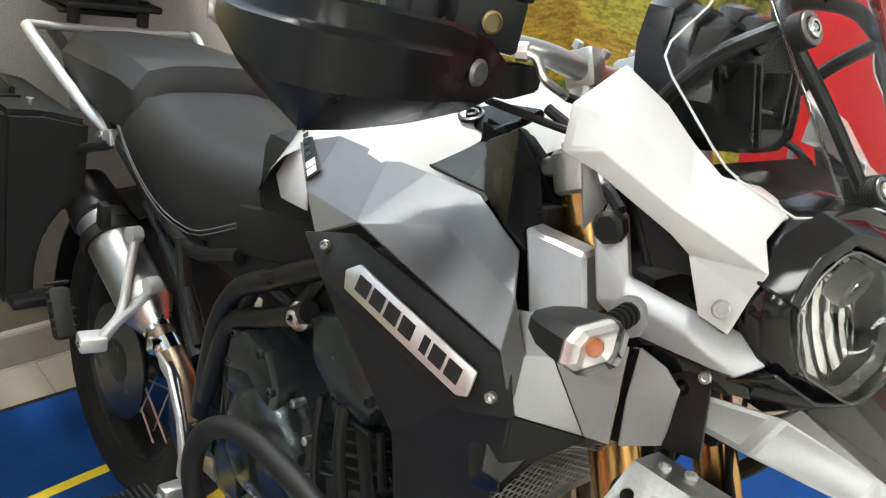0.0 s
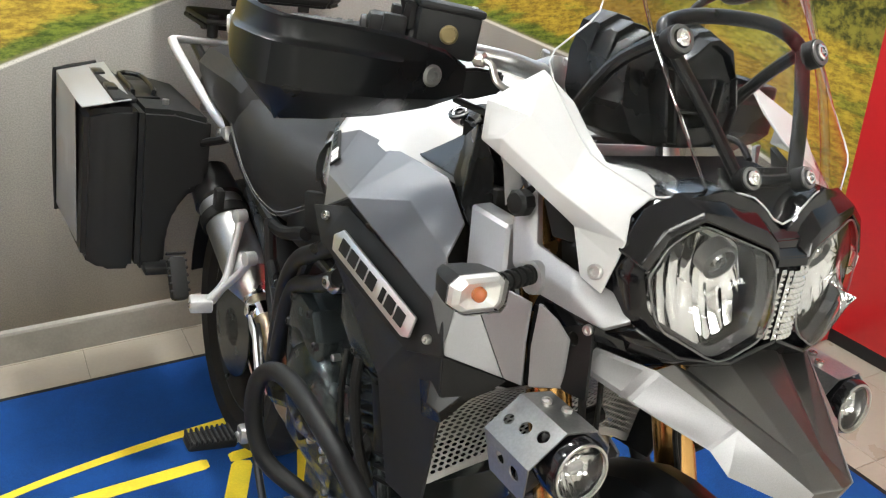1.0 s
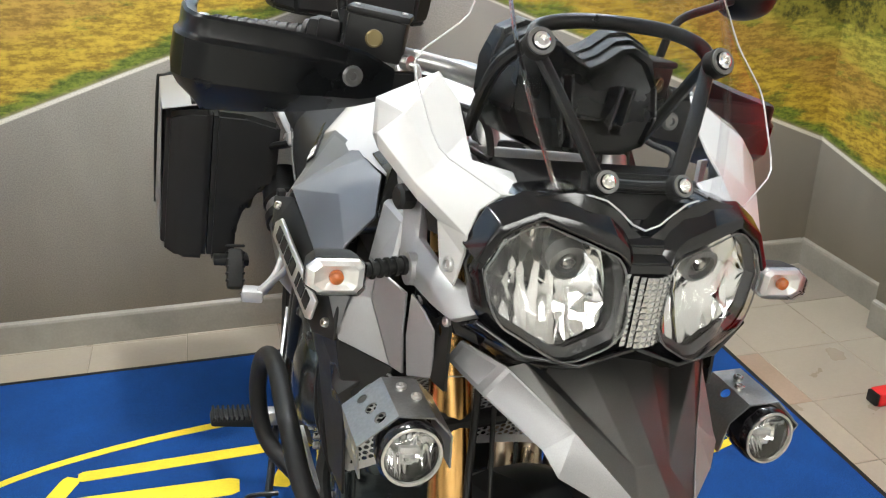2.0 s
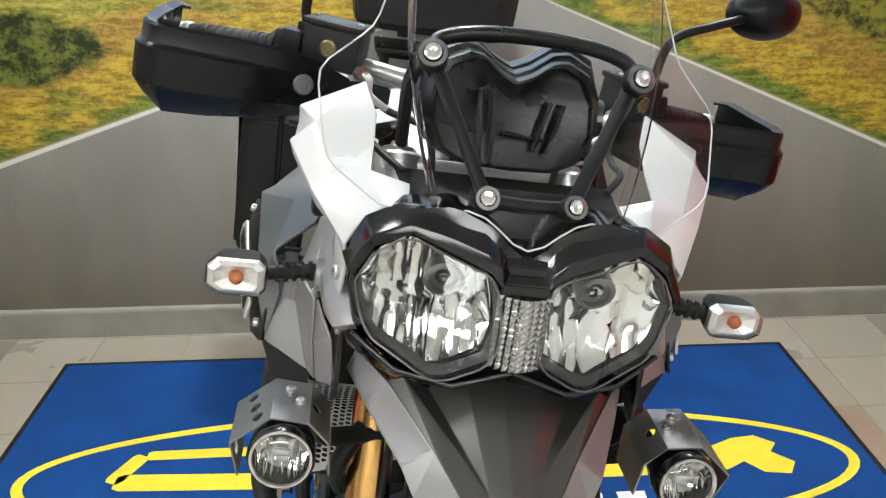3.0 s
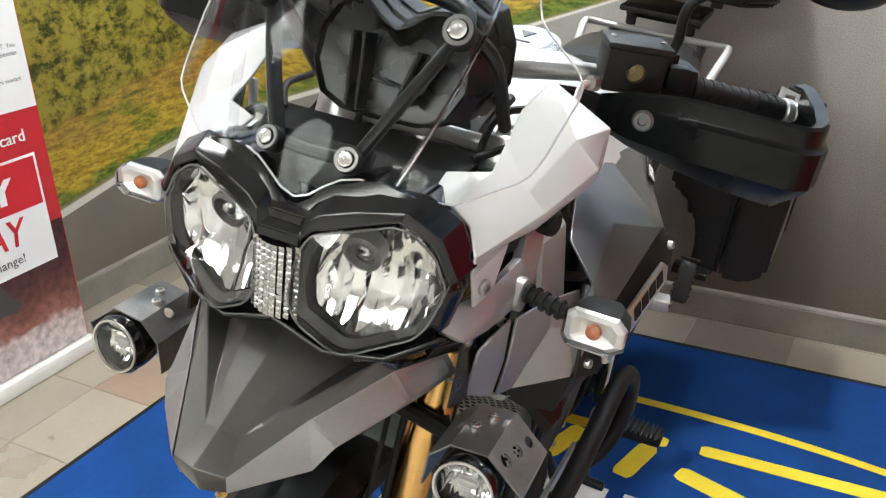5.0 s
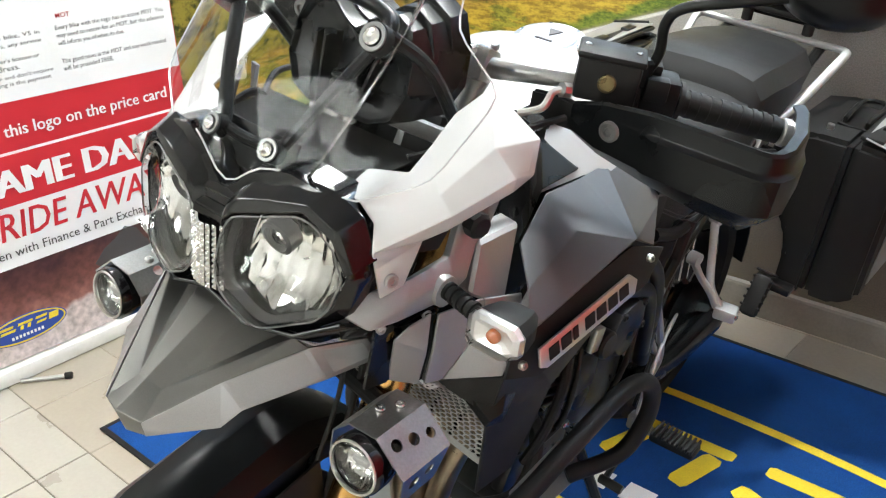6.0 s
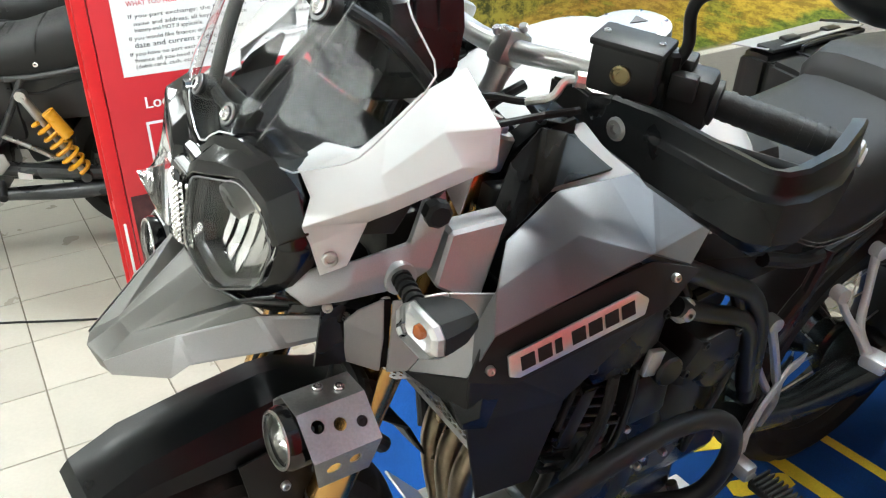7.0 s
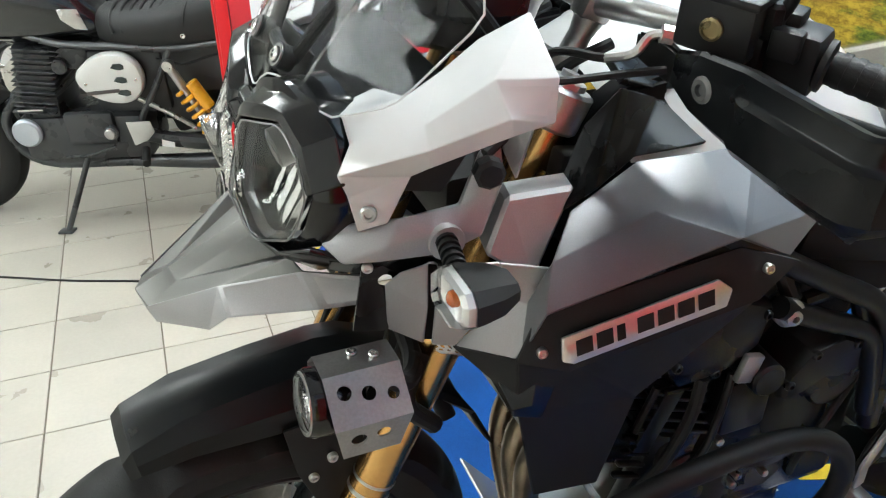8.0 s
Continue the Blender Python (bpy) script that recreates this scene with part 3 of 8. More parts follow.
LAMP_C = (0.095, 1.1)
LENS_OUT = [(0.122, 1.172), (0.112, 1.171), (0.04, 1.149), (0.03, 1.142), (0.021, 1.11), (0.019, 1.08), (0.027, 1.057), (0.07, 1.033), (0.086, 1.032), (0.146, 1.062), (0.158, 1.078), (0.168, 1.116), (0.152, 1.15)]
BEZEL_OUT = [(0.0, 1.164), (0.018, 1.171), (0.031, 1.188), (0.078, 1.204), (0.132, 1.191), (0.164, 1.158), (0.177, 1.11), (0.166, 1.062), (0.12, 1.029), (0.06, 1.021), (0.012, 1.042), (0.0, 1.042)]


def polar(outline, c, n=56):
    """Where rays from c at even angles meet a closed outline."""
    res = []
    m = len(outline)
    for k in range(n):
        a = 2 * math.pi * k / n
        dx, dz = math.cos(a), math.sin(a)
        best = None
        for i in range(m):
            (x0, z0), (x1, z1) = outline[i], outline[(i + 1) % m]
            ex, ez = x1 - x0, z1 - z0
            det = dx * -ez + dz * ex
            if abs(det) < 1e-9:
                continue
            px, pz = x0 - c[0], z0 - c[1]
            t = (px * -ez + pz * ex) / det
            s = (dx * pz - dz * px) / det
            if t > 0 and -1e-6 <= s <= 1 + 1e-6 and (best is None or t > best):
                best = t
        res.append((c[0] + dx * best, c[1] + dz * best))
    return res


def headlight():
    lens, bez = polar(LENS_OUT, LAMP_C), polar(BEZEL_OUT, LAMP_C)

    def ring(pts, k, dy):
        return [V(LAMP_C[0] + (x - LAMP_C[0]) * k, 0, LAMP_C[1] + (z - LAMP_C[1]) * k) + V(0, lamp_y(x, z) + dy, 0) for x, z in pts]

    # housing: bezel face, lip into the lamp, and the tapered back
    half = loft([[V(x * 0.75, 0.12, 1.095 + (z - 1.1) * 0.55) for x, z in bez], [V(x * 0.97, lamp_y(x, z) + 0.06, z) for x, z in bez], [V(x, lamp_y(x, z) + 0.024, z) for x, z in bez],
                 [V(x * 0.99, lamp_y(x, z) + 0.014, z) for x, z in bez], ring(lens, 1.03, 0.004), ring(lens, 1.0, 0.002), ring(lens, 0.97, 0.03)], caps=False)
    body = part("headlight", join(half, mirror(half.copy())), M_GLOSS, bike, "black double headlight with clear faceted lenses")
    for s in (1, -1):
        # bowl of upright mirror flutes, stepped from column to column and broken into short facets above
        inner = [(LAMP_C[0] + (x - LAMP_C[0]) * 0.93, LAMP_C[1] + (z - LAMP_C[1]) * 0.93) for x, z in LENS_OUT]
        xs = [x for x, z in inner]
        x0, x1 = min(xs) + 0.001, max(xs) - 0.001
        rng = random.Random(5)
        cols, rows, sub = 8, 4, 4
        swell = [[rng.uniform(0.0006, 0.0022) for r in range(rows)] for c in range(cols)]
        sheet = []
        for i in range(cols * sub + 1):
            x = x0 + (x1 - x0) * i / (cols * sub)
            zs = []
            for (xa, za), (xb, zb) in zip(inner, inner[1:] + inner[:1]):
                if (xa - x) * (xb - x) <= 0 and xa != xb:
                    zs.append(za + (zb - za) * (x - xa) / (xb - xa))
            zl, zh = min(zs), max(zs)
            line = []
            for q in range(rows * sub + 1):
                z = zl + (zh - zl) * (q / (rows * sub)) ** 0.85
                rr = ((x - 0.08) / 0.075) ** 2 + ((z - 1.12) / 0.075) ** 2
                c = min(i // sub, cols - 1)
                qs = q + 2 * (c % 2)
                puff = swell[c][min(qs // sub, rows - 1)] * math.sin(math.pi * (i % sub) / sub) * (0.3 + 0.7 * math.sin(math.pi * (qs % sub) / sub))
                line.append(V(x, lamp_y(x, z) * 0.75 + 0.044 - 0.022 * min(rr, 1.3) - puff, z))
            sheet.append(line)
        flutes = loft(sheet, closed=False, caps=False)
        part("reflector", sided(s, flutes), M_REFLECT, body, "chromed faceted reflector", angle=16)
        back = loft([ring(lens, 0.93, 0.04), ring(lens, 0.5, 0.062), ring(lens, 0.02, 0.064)], caps=False)
        part("lamp_bowl", sided(s, back), M_LAMPSILVER, body)
        band = loft([ring(lens, 0.985, 0.004), ring(lens, 0.95, 0.01), [V(p.x, p.y - 0.004, p.z + 0.002) for p in ring(lens, 0.915, 0.018)]], caps=False)
        part("reflector_band", sided(s, band), M_BAND, body, "grey band round the reflector")
        bulb = join(lathe([(0.021, -0.012), (0.021, 0.006), (0.016, 0.008), (0.016, -0.008)], axis_m((0.079, -0.002, 1.132), (0.083, -0.055, 1.118)), 24, False),
                    lathe([(0.019, -0.01), (0.019, 0.0), (0.014, 0.003)], axis_m((0.079, 0.0, 1.132), (0.083, -0.055, 1.118)), 24))
        part("lamp_ring", sided(s, bulb), M_ENDCAP, body, "grey ring round the bulb")
        part("bulb", sided(s, lathe([(0.01, -0.02), (0.01, 0.002), (0.007, 0.006), (0.003, 0.007)], axis_m((0.079, -0.002, 1.132), (0.083, -0.055, 1.118)), 20)), M_REFLECT, body)
        # clear cover, gently bowed
        cov = loft([ring(lens, k, -0.007 - 0.013 * (1 - k * k)) for k in (1.0, 0.9, 0.75, 0.5, 0.2, 0.01)], caps=False)
        ob = part("lens", sided(s, cov), M_LENS, body, "clear headlight lens")
        ob.visible_shadow = False
        rim = tube([*ring(lens, 1.0, -0.006)[::2], ring(lens, 1.0, -0.006)[0]], 0.0011, 6, 2, False)
        part("lens_rim", sided(s, rim), M_ENDCAP, body, "grey lens edge")
        # raised brow over the lens: an upright lip and a flat sloping top, turned down into the notch
        f = [V(x, lamp_y(x, z) - 0.008, z) for x, z in ((0.024, 1.14), (0.037, 1.152), (0.075, 1.164), (0.118, 1.177), (0.152, 1.157), (0.171, 1.122))]
        r = [V(x, lamp_y(x, z) - 0.006, z) for x, z in ((0.027, 1.158), (0.041, 1.169), (0.08, 1.181), (0.121, 1.187), (0.157, 1.166), (0.178, 1.127))]
        g = [V(x, lamp_y(x, z) + 0.022, z) for x, z in ((0.031, 1.182), (0.046, 1.192), (0.09, 1.2), (0.13, 1.197), (0.164, 1.176), (0.184, 1.133))]
        wall = [V(0.014, lamp_y(0.014, 1.14) + 0.002, 1.138), V(0.016, lamp_y(0.016, 1.15) + 0.01, 1.155), V(0.018, lamp_y(0.018, 1.17) + 0.026, 1.172)]
        br = shell(f + r + g + wall, [(i, i + 1, i + 7, i + 6) for i in range(5)] + [(i + 6, i + 7, i + 13, i + 12) for i in range(5)] + [(18, 0, 6, 19), (19, 6, 12, 20)], 0.005, 0.002, out=(0.1, 0.2, 1.1))
        part("brow", sided(s, br), M_BROW, body, "satin black brow", angle=18)
        part("bolt", sided(s, lathe([(0.009, -0.01), (0.009, 0.004), (0.006, 0.006)], axis_m((0.15, 0.03, 1.166), (0.17, 0.0, 1.19)), 8)), M_SATIN, body)
        part("bolt", sided(s, screw((0.125, 0.004, 1.03), (0.1, -1, -0.1), 0.007, 0.006)), M_SATIN, body)
    # stepped block in the notch between the brows
    for z, dy, h in ((1.143, -0.006, 0.012), (1.158, 0.004, 0.011)):
        y = lamp_y(0, z) + dy
        blk = loft([[V(x, y + 0.03, z - h), V(x, y, z - h * 0.9), V(x, y + 0.002, z), V(x, y + 0.012, z + h * 0.6), V(x, y + 0.03, z + h * 0.6)] for x in (-0.025, 0.025)])
        bmesh.ops.bevel(blk, geom=blk.edges[:], offset=0.0015, segments=2, affect="EDGES")
        part("notch_step", blk, M_GLOSS, body, "stepped black block", angle=25)
    # centre strip of small prisms
    cells = bmesh.new()
    for i in range(8):
        for j in range(12):
            x, z = -0.0245 + i * 0.007, 1.056 + j * 0.0066
            w = 0.0033
            y = lamp_y(0, z) - 0.009 + 16 * x * x - 0.1 * (z - 1.09)
            vs = [cells.verts.new((x + a * w, y, z + b * w)) for a, b in ((-1, -1), (1, -1), (1, 1), (-1, 1))]
            top = cells.verts.new((x, y - 0.0035, z))
            for k in range(4):
                cells.faces.new((vs[k], vs[(k + 1) % 4], top))
    bmesh.ops.remove_doubles(cells, verts=cells.verts[:], dist=0.0016)
    bmesh.ops.recalc_face_normals(cells, faces=cells.faces[:])
    part("position_light", cells, M_PRISM, body, "ribbed clear position light", smooth=False)
    chin = shell([V(0, -0.045, 1.048), V(0.06, -0.042, 1.026), V(0.12, -0.024, 1.03), V(0.168, 0.0, 1.058), V(0, 0.0, 1.012), V(0.06, 0.0, 1.0), V(0.12, 0.02, 1.0), V(0.168, 0.05, 1.03)],
                 [(0, 1, 5, 4), (1, 2, 6, 5), (2, 3, 7, 6)], 0.006, 0.002, out=(0, 0.2, 1.15))
    part("chin", join(chin, mirror(chin.copy())), M_GLOSS, body)


headlight()


def beak():
    P = [(0, -0.168, 0.945), (0.031, -0.158, 0.939), (0.027, -0.151, 0.913), (0, -0.158, 0.909),
         (0, -0.128, 0.965), (0.02, -0.122, 0.957), (0, 0.01, 1.036), (0.046, 0.005, 1.036), (0.078, -0.004, 1.002), (0.106, -0.008, 1.016),
         (0.122, 0.0, 1.006), (0.155, 0.06, 1.006), (0.09, -0.1, 0.934), (0.104, -0.08, 0.955), (0.14, 0.013, 0.966), (0.162, 0.075, 0.975), (0.072, -0.082, 0.975)]
    F = [(0, 1, 5, 4), (4, 5, 7, 6), (5, 8, 7), (5, 9, 8), (5, 1, 16), (5, 16, 9), (16, 10, 9), (1, 2, 12, 16), (16, 12, 13), (16, 13, 14, 10), (10, 14, 15, 11), (0, 3, 2, 1)]
    bm = bmesh.new()
    vs = [bm.verts.new(p) for p in P]
    faces = [bm.faces.new([vs[i] for i in f]) for f in F]
    dup = bm.copy()
    mirror(dup)
    me = bpy.data.meshes.new("tmp")
    dup.to_mesh(me)
    bm.from_mesh(me)
    bpy.data.meshes.remove(me)
    dup.free()
    bmesh.ops.remove_doubles(bm, verts=bm.verts[:], dist=0.0005)
    verts = [v.co.copy() for v in bm.verts]
    bm.verts.index_update()
    faces = [[v.index for v in f.verts] for f in bm.faces]
    bm.free()
    skin = shell(verts, faces, 0.004, 0.0025, out=(0, 0.0, 0.9), seg=3)
    part("beak", skin, M_GRAPHITE, bike, "graphite grey front beak", angle=30)
    edge = shell([(0.0325, -0.159, 0.94), (0.028, -0.152, 0.9135), (0.0915, -0.1005, 0.9335), (0.105, -0.081, 0.9545), (0.1415, 0.012, 0.9655), (0.1635, 0.074, 0.975), (0.1565, 0.058, 1.0065), (0.1235, -0.002, 1.0065), (0.0735, -0.083, 0.9755)],
                 [(0, 1, 2, 8), (8, 2, 3), (8, 3, 4, 7), (7, 4, 5, 6)], 0.0012, 0.0005, out=(0, 0, 0.95))
    for s in (1, -1):
        part("beak_side", sided(s, edge.copy()), M_SILVER, bike, "silver side of the beak", angle=60)
    edge.free()


beak()


def white_cowl(s):
    P = [(0.172, 0.223, 1.274), (0.246, 0.218, 1.238), (0.244, 0.219, 1.193), (0.192, 0.098, 1.135), (0.19, 0.074, 1.087), (0.182, 0.046, 1.079), (0.179, 0.038, 1.118), (0.183, 0.028, 1.144),
         (0.166, 0.046, 1.166), (0.145, 0.046, 1.183), (0.12, 0.046, 1.185), (0.117, 0.088, 1.197), (0.16, 0.104, 1.203), (0.158, 0.14, 1.222), (0.157, 0.178, 1.248),
         (0.2, 0.108, 1.19), (0.224, 0.165, 1.235), (0.222, 0.104, 1.175), (0.252, 0.17, 1.208), (0.247, 0.176, 1.188), (0.214, 0.108, 1.152)]
    F = [(10, 9, 12, 11), (9, 8, 15, 12), (12, 15, 13), (13, 15, 16, 14), (14, 16, 0), (0, 16, 1), (16, 18, 2, 1), (15, 17, 18, 16), (17, 20, 19, 18), (18, 19, 2), (8, 7, 17, 15), (7, 3, 20, 17), (7, 6, 3), (6, 5, 4, 3)]
    bm = sided(s, shell(P, F, 0.004, 0.006, out=(0, 0.2, 1.1), seg=4))
    ob = part("side_cowl", bm, M_WHITE, bike, "white painted side cowl", angle=38)
    part("bolt", sided(s, screw((0.1865, 0.056, 1.1), (1, -0.35, 0.15), 0.0085, 0.004)), M_ALU, ob, "button-head bolt")


def silver_arm(s):
    P = [(0.163, 0.012, 1.062), (0.186, 0.027, 1.048), (0.196, 0.06, 1.048), (0.203, 0.13, 1.046), (0.207, 0.168, 1.062), (0.204, 0.19, 1.12), (0.194, 0.19, 1.152), (0.188, 0.17, 1.146),
         (0.193, 0.148, 1.094), (0.188, 0.085, 1.09), (0.167, 0.04, 1.082), (0.198, 0.072, 1.068), (0.206, 0.14, 1.074)]
    F = [(0, 1, 11, 10), (1, 2, 11), (2, 3, 12, 11), (3, 4, 12), (12, 4, 5, 8), (5, 6, 7, 8), (11, 12, 8, 9), (10, 11, 9)]
    ob = part("fairing_arm", sided(s, shell(P, F, 0.014, 0.003, out=(0, 0.1, 1.1), seg=2)), M_SILVER, bike, "silver fairing arm", angle=25)
    ip = shell([(0.194, 0.19, 1.15), (0.206, 0.212, 1.19), (0.218, 0.214, 1.192), (0.207, 0.2, 1.12)], [(0, 1, 2, 3)], 0.006, 0.001, out=(0, 0.2, 1.1))
    part("side_plate", sided(s, ip), M_SILVER, ob)
    blk = shell([(0.158, 0.03, 1.045), (0.176, 0.05, 1.047), (0.196, 0.125, 1.042), (0.19, 0.14, 1.015), (0.172, 0.05, 1.02), (0.15, 0.02, 1.02)], [(0, 1, 4, 5), (1, 2, 3, 4)], 0.01, 0.002, out=(0, 0.1, 1.0))
    part("lower_trim", sided(s, blk), M_GLOSS, bike, "glossy black trim with bolts")
    for y in (0.055, 0.12):
        part("bolt", sided(s, screw((0.178 + 0.18 * (y - 0.055), y, 1.032 - 0.08 * (y - 0.055)), (1, -0.3, 0), 0.006)), M_STEEL, ob)
    part("inner_fairing", sided(s, shell([(0.17, 0.05, 1.12), (0.19, 0.13, 1.11), (0.205, 0.18, 1.2), (0.17, 0.12, 1.19)], [(0, 1, 2, 3)], 0.01, 0.002, out=(0, 0.1, 1.1))), M_BLACK, bike)
    # boss and knob of the indicator mount
    part("mount_boss", sided(s, lathe([(0.02, -0.006), (0.019, 0.008), (0.013, 0.01)], axis_m((0.2, 0.13, 1.062), (0.25, 0.128, 1.062)), 18)), M_SILVER, ob)
    knob = join(lathe([(0.014, 0), (0.016, 0.004), (0.016, 0.016), (0.012, 0.02)], axis_m((0.2, 0.172, 1.135), (0.24, 0.165, 1.135)), 8), tube([(0.2, 0.17, 1.15), (0.19, 0.2, 1.16), (0.18, 0.22, 1.13)], 0.006, 8))
    part("adjuster_knob", sided(s, knob), M_BLACK, bike, "black adjuster knob")


def deflector(s):
    A, D, E, F_ = V(0.199, 0.197, 1.096), V(0.205, 0.272, 1.097), V(0.236, 0.214, 1.012), V(0.214, 0.168, 1.042)
    back = V(-0.034, 0.006, 0.0)
    blk = loft([[q + back for q in (A, D, E, F_)], [A, D, E, F_]])
    bmesh.ops.bevel(blk, geom=blk.edges[:], offset=0.004, segments=1, affect="EDGES")
    part("air_deflector", sided(s, blk), M_SILVER, bike, "silver air deflector box", angle=20)
    low = shell([(0.186, 0.07, 1.012), (0.177, 0.074, 0.948), (0.197, 0.108, 0.933), (0.204, 0.11, 0.985), (0.205, 0.11, 1.04), (0.197, 0.083, 1.03)], [(0, 1, 2, 3), (0, 3, 4, 5)], 0.004, 0.002, out=(0, 0.15, 0.98))
    part("lower_fairing", sided(s, low), M_SILVER, bike, "silver lower fairing", angle=20)
    # a narrow dark seam, the lit strip behind it, then the broad corner facet
    strip = shell([(0.208, 0.119, 1.036), (0.2065, 0.117, 0.985), (0.2, 0.116, 0.931), (0.208, 0.14, 0.928), (0.23, 0.182, 1.0), (0.228, 0.178, 1.04)], [(0, 1, 4, 5), (1, 2, 3, 4)], 0.004, 0.0018, out=(0, 0.3, 0.98))
    part("fairing_strip", sided(s, strip), M_SILVER, bike, "silver fairing strip", angle=20)
    cor = shell([(0.2085, 0.14, 0.929), (0.2305, 0.182, 1.0), (0.2285, 0.178, 1.04), (0.266, 0.183, 0.943), (0.259, 0.22, 0.99), (0.245, 0.235, 1.03)], [(1, 0, 3, 4), (2, 1, 4, 5)], 0.004, 0.0018, out=(0, 0.3, 0.98))
    part("fairing_corner", sided(s, cor), M_SILVER, bike, "silver fairing corner", angle=20)
    lip = shell([(0.204, 0.138, 0.925), (0.264, 0.186, 0.938), (0.243, 0.203, 0.84), (0.224, 0.182, 0.875), (0.2, 0.16, 0.9)], [(0, 1, 3, 4), (1, 2, 3)], 0.004, 0.0015, out=(0, 0.3, 0.95))
    boss = shell([(0.258, 0.216, 0.892), (0.22, 0.182, 0.892), (0.257, 0.188, 0.86), (0.259, 0.213, 0.86), (0.258, 0.24, 0.88), (0.252, 0.23, 0.83), (0.245, 0.196, 0.838), (0.217, 0.176, 0.884)],
                 [(0, 1, 2, 3), (0, 3, 5, 4), (3, 2, 6, 5), (1, 7, 6, 2)], 0.005, 0.002, out=(0, 0.3, 0.88))
    part("shroud_boss", sided(s, boss), M_DASH, bike, "folded black boss on the shroud", angle=15)
    part("shroud_lip", sided(s, lip), M_BLACK, bike, "black lip under the fairing", angle=20)
    gap = shell([(0.199, 0.109, 1.036), (0.198, 0.109, 0.985), (0.192, 0.108, 0.935), (0.193, 0.12, 0.933), (0.199, 0.12, 0.985), (0.2, 0.122, 1.032)], [(0, 1, 4, 5), (1, 2, 3, 4)], 0.003, 0, out=(0, 0.2, 0.98))
    part("fairing_seam", sided(s, gap), M_DEEP, bike, "dark seam in the fairing")


def tank_side(s):
    T1, T2, T3, X, Y, F0 = (0.189, 0.354, 1.103), (0.196, 0.43, 1.103), (0.19, 0.504, 1.097), (0.247, 0.343, 1.076), (0.262, 0.218, 1.052), (0.215, 0.262, 1.076)
    L1, L2, L3, L4 = (0.295, 0.491, 1.015), (0.298, 0.417, 1.056), (0.281, 0.205, 1.004), (0.264, 0.189, 0.942)
    W1, R1, RM = (0.21, 0.58, 1.102), (0.222, 0.645, 1.075), (0.255, 0.572, 1.036)
    a = shell([T1, T2, X, Y, F0, L2, L3, L4, (0.25, 0.2, 1.0), T3, W1, R1, RM, L1], [(0, 2, 3, 4), (0, 1, 2), (1, 5, 2), (2, 5, 6, 3), (3, 6, 7, 8), (1, 9, 5), (9, 10, 12, 5), (10, 11, 12), (5, 12, 13)], 0.004, 0.002, out=(0, 0.4, 0.9), seg=2)
    panel = part("tank_panel", sided(s, a), M_TANK, bike, "silver grey faceted tank side panel", angle=14)
    # model tag drawn as plain bars
    r1, rm, w1 = V(*R1), V(*RM), V(*W1)
    along = (r1 - rm).normalized()
    inward = (w1 - rm) - along * (w1 - rm).dot(along)
    inward.normalize()
    tb, ta = rm + along * 0.012 + inward * 0.004, r1 - along * 0.004 + inward * 0.004
    m = plane_m(tb, along, inward)
    if m.col[2][0] < 0:
        m = m @ Matrix.Diagonal((1, 1, -1, 1))
    m = m @ Matrix.Translation((0, 0, 0.0005))
    tl = (ta - tb).length
    tag = part("model_tag", sided(s, prism([(0.0, 0.0), (tl, 0.004), (tl - 0.006, 0.018), (0.0, 0.022)], 0.003, m, 0.0006, 1)), M_BLACK, panel, "dark model tag with pale bars")
    ms = m @ Matrix.Translation((0, 0, 0.003))
    for k in range(2):
        x = 0.004 + 0.013 * k
        part("tag_bar", sided(s, prism([(x, 0.004), (x + 0.01, 0.004), (x + 0.01, 0.018), (x, 0.018)], 0.0012, ms)), M_PRINTW, tag)
    for k in range(5):
        x = 0.036 + 0.012 * k
        part("tag_bar", sided(s, prism([(x, 0.006), (x + 0.007, 0.006), (x + 0.007, 0.014), (x, 0.014)], 0.0008, ms)), M_ENGINE, tag)
    # badge panel
    bp = shell([(0.266, 0.204, 0.992), (0.272, 0.18, 0.942), (0.287, 0.235, 0.925), (0.318, 0.44, 0.985), (0.31, 0.492, 1.019), (0.292, 0.425, 1.04), (0.28, 0.3, 1.016)],
               [(0, 1, 2, 6), (6, 2, 3, 5), (5, 3, 4)], 0.005, 0.002, out=(0, 0.3, 0.95))
    badge_panel = part("badge_panel", sided(s, bp), M_BLACK, bike, "black badge panel")
    part("screw", sided(s, screw((0.277, 0.207, 0.953), (1, -0.25, 0.25), 0.006, 0.005)), M_STEEL, badge_panel)
    part("screw", sided(s, screw((0.309, 0.45, 1.018), (1, -0.1, 0.3), 0.006, 0.005)), M_STEEL, badge_panel)
    a, b = V(0.284, 0.221, 0.957), V(0.3105, 0.395, 1.008)
    m = plane_m(a, b - a, V(-0.25, -0.1, 1))
    if m.col[2][0] < 0:
        m = m @ Matrix.Diagonal((1, 1, -1, 1))
    ln = (b - a).length
    m = m @ Matrix.Translation((0, 0, 0.004))
    badge = part("badge", sided(s, prism([(0, -0.01), (0.011, -0.017), (ln - 0.004, -0.017), (ln + 0.006, 0.0), (ln - 0.006, 0.016), (0.006, 0.016)], 0.005, m, 0.0018, 2)), M_BADGE, badge_panel, "bright metal badge with dark bars")
    step = (ln - 0.028) / 7
    for i in range(7):
        x = 0.016 + i * step
        w = step * (0.8 if i != 2 else 0.4)
        part("badge_bar", sided(s, prism([(x, -0.0085), (x + w, -0.0085), (x + w + 0.003, 0.0085), (x + 0.003, 0.0085)], 0.0012, m @ Matrix.Translation((0, 0, 0.0052)))), M_RUBBER, badge)
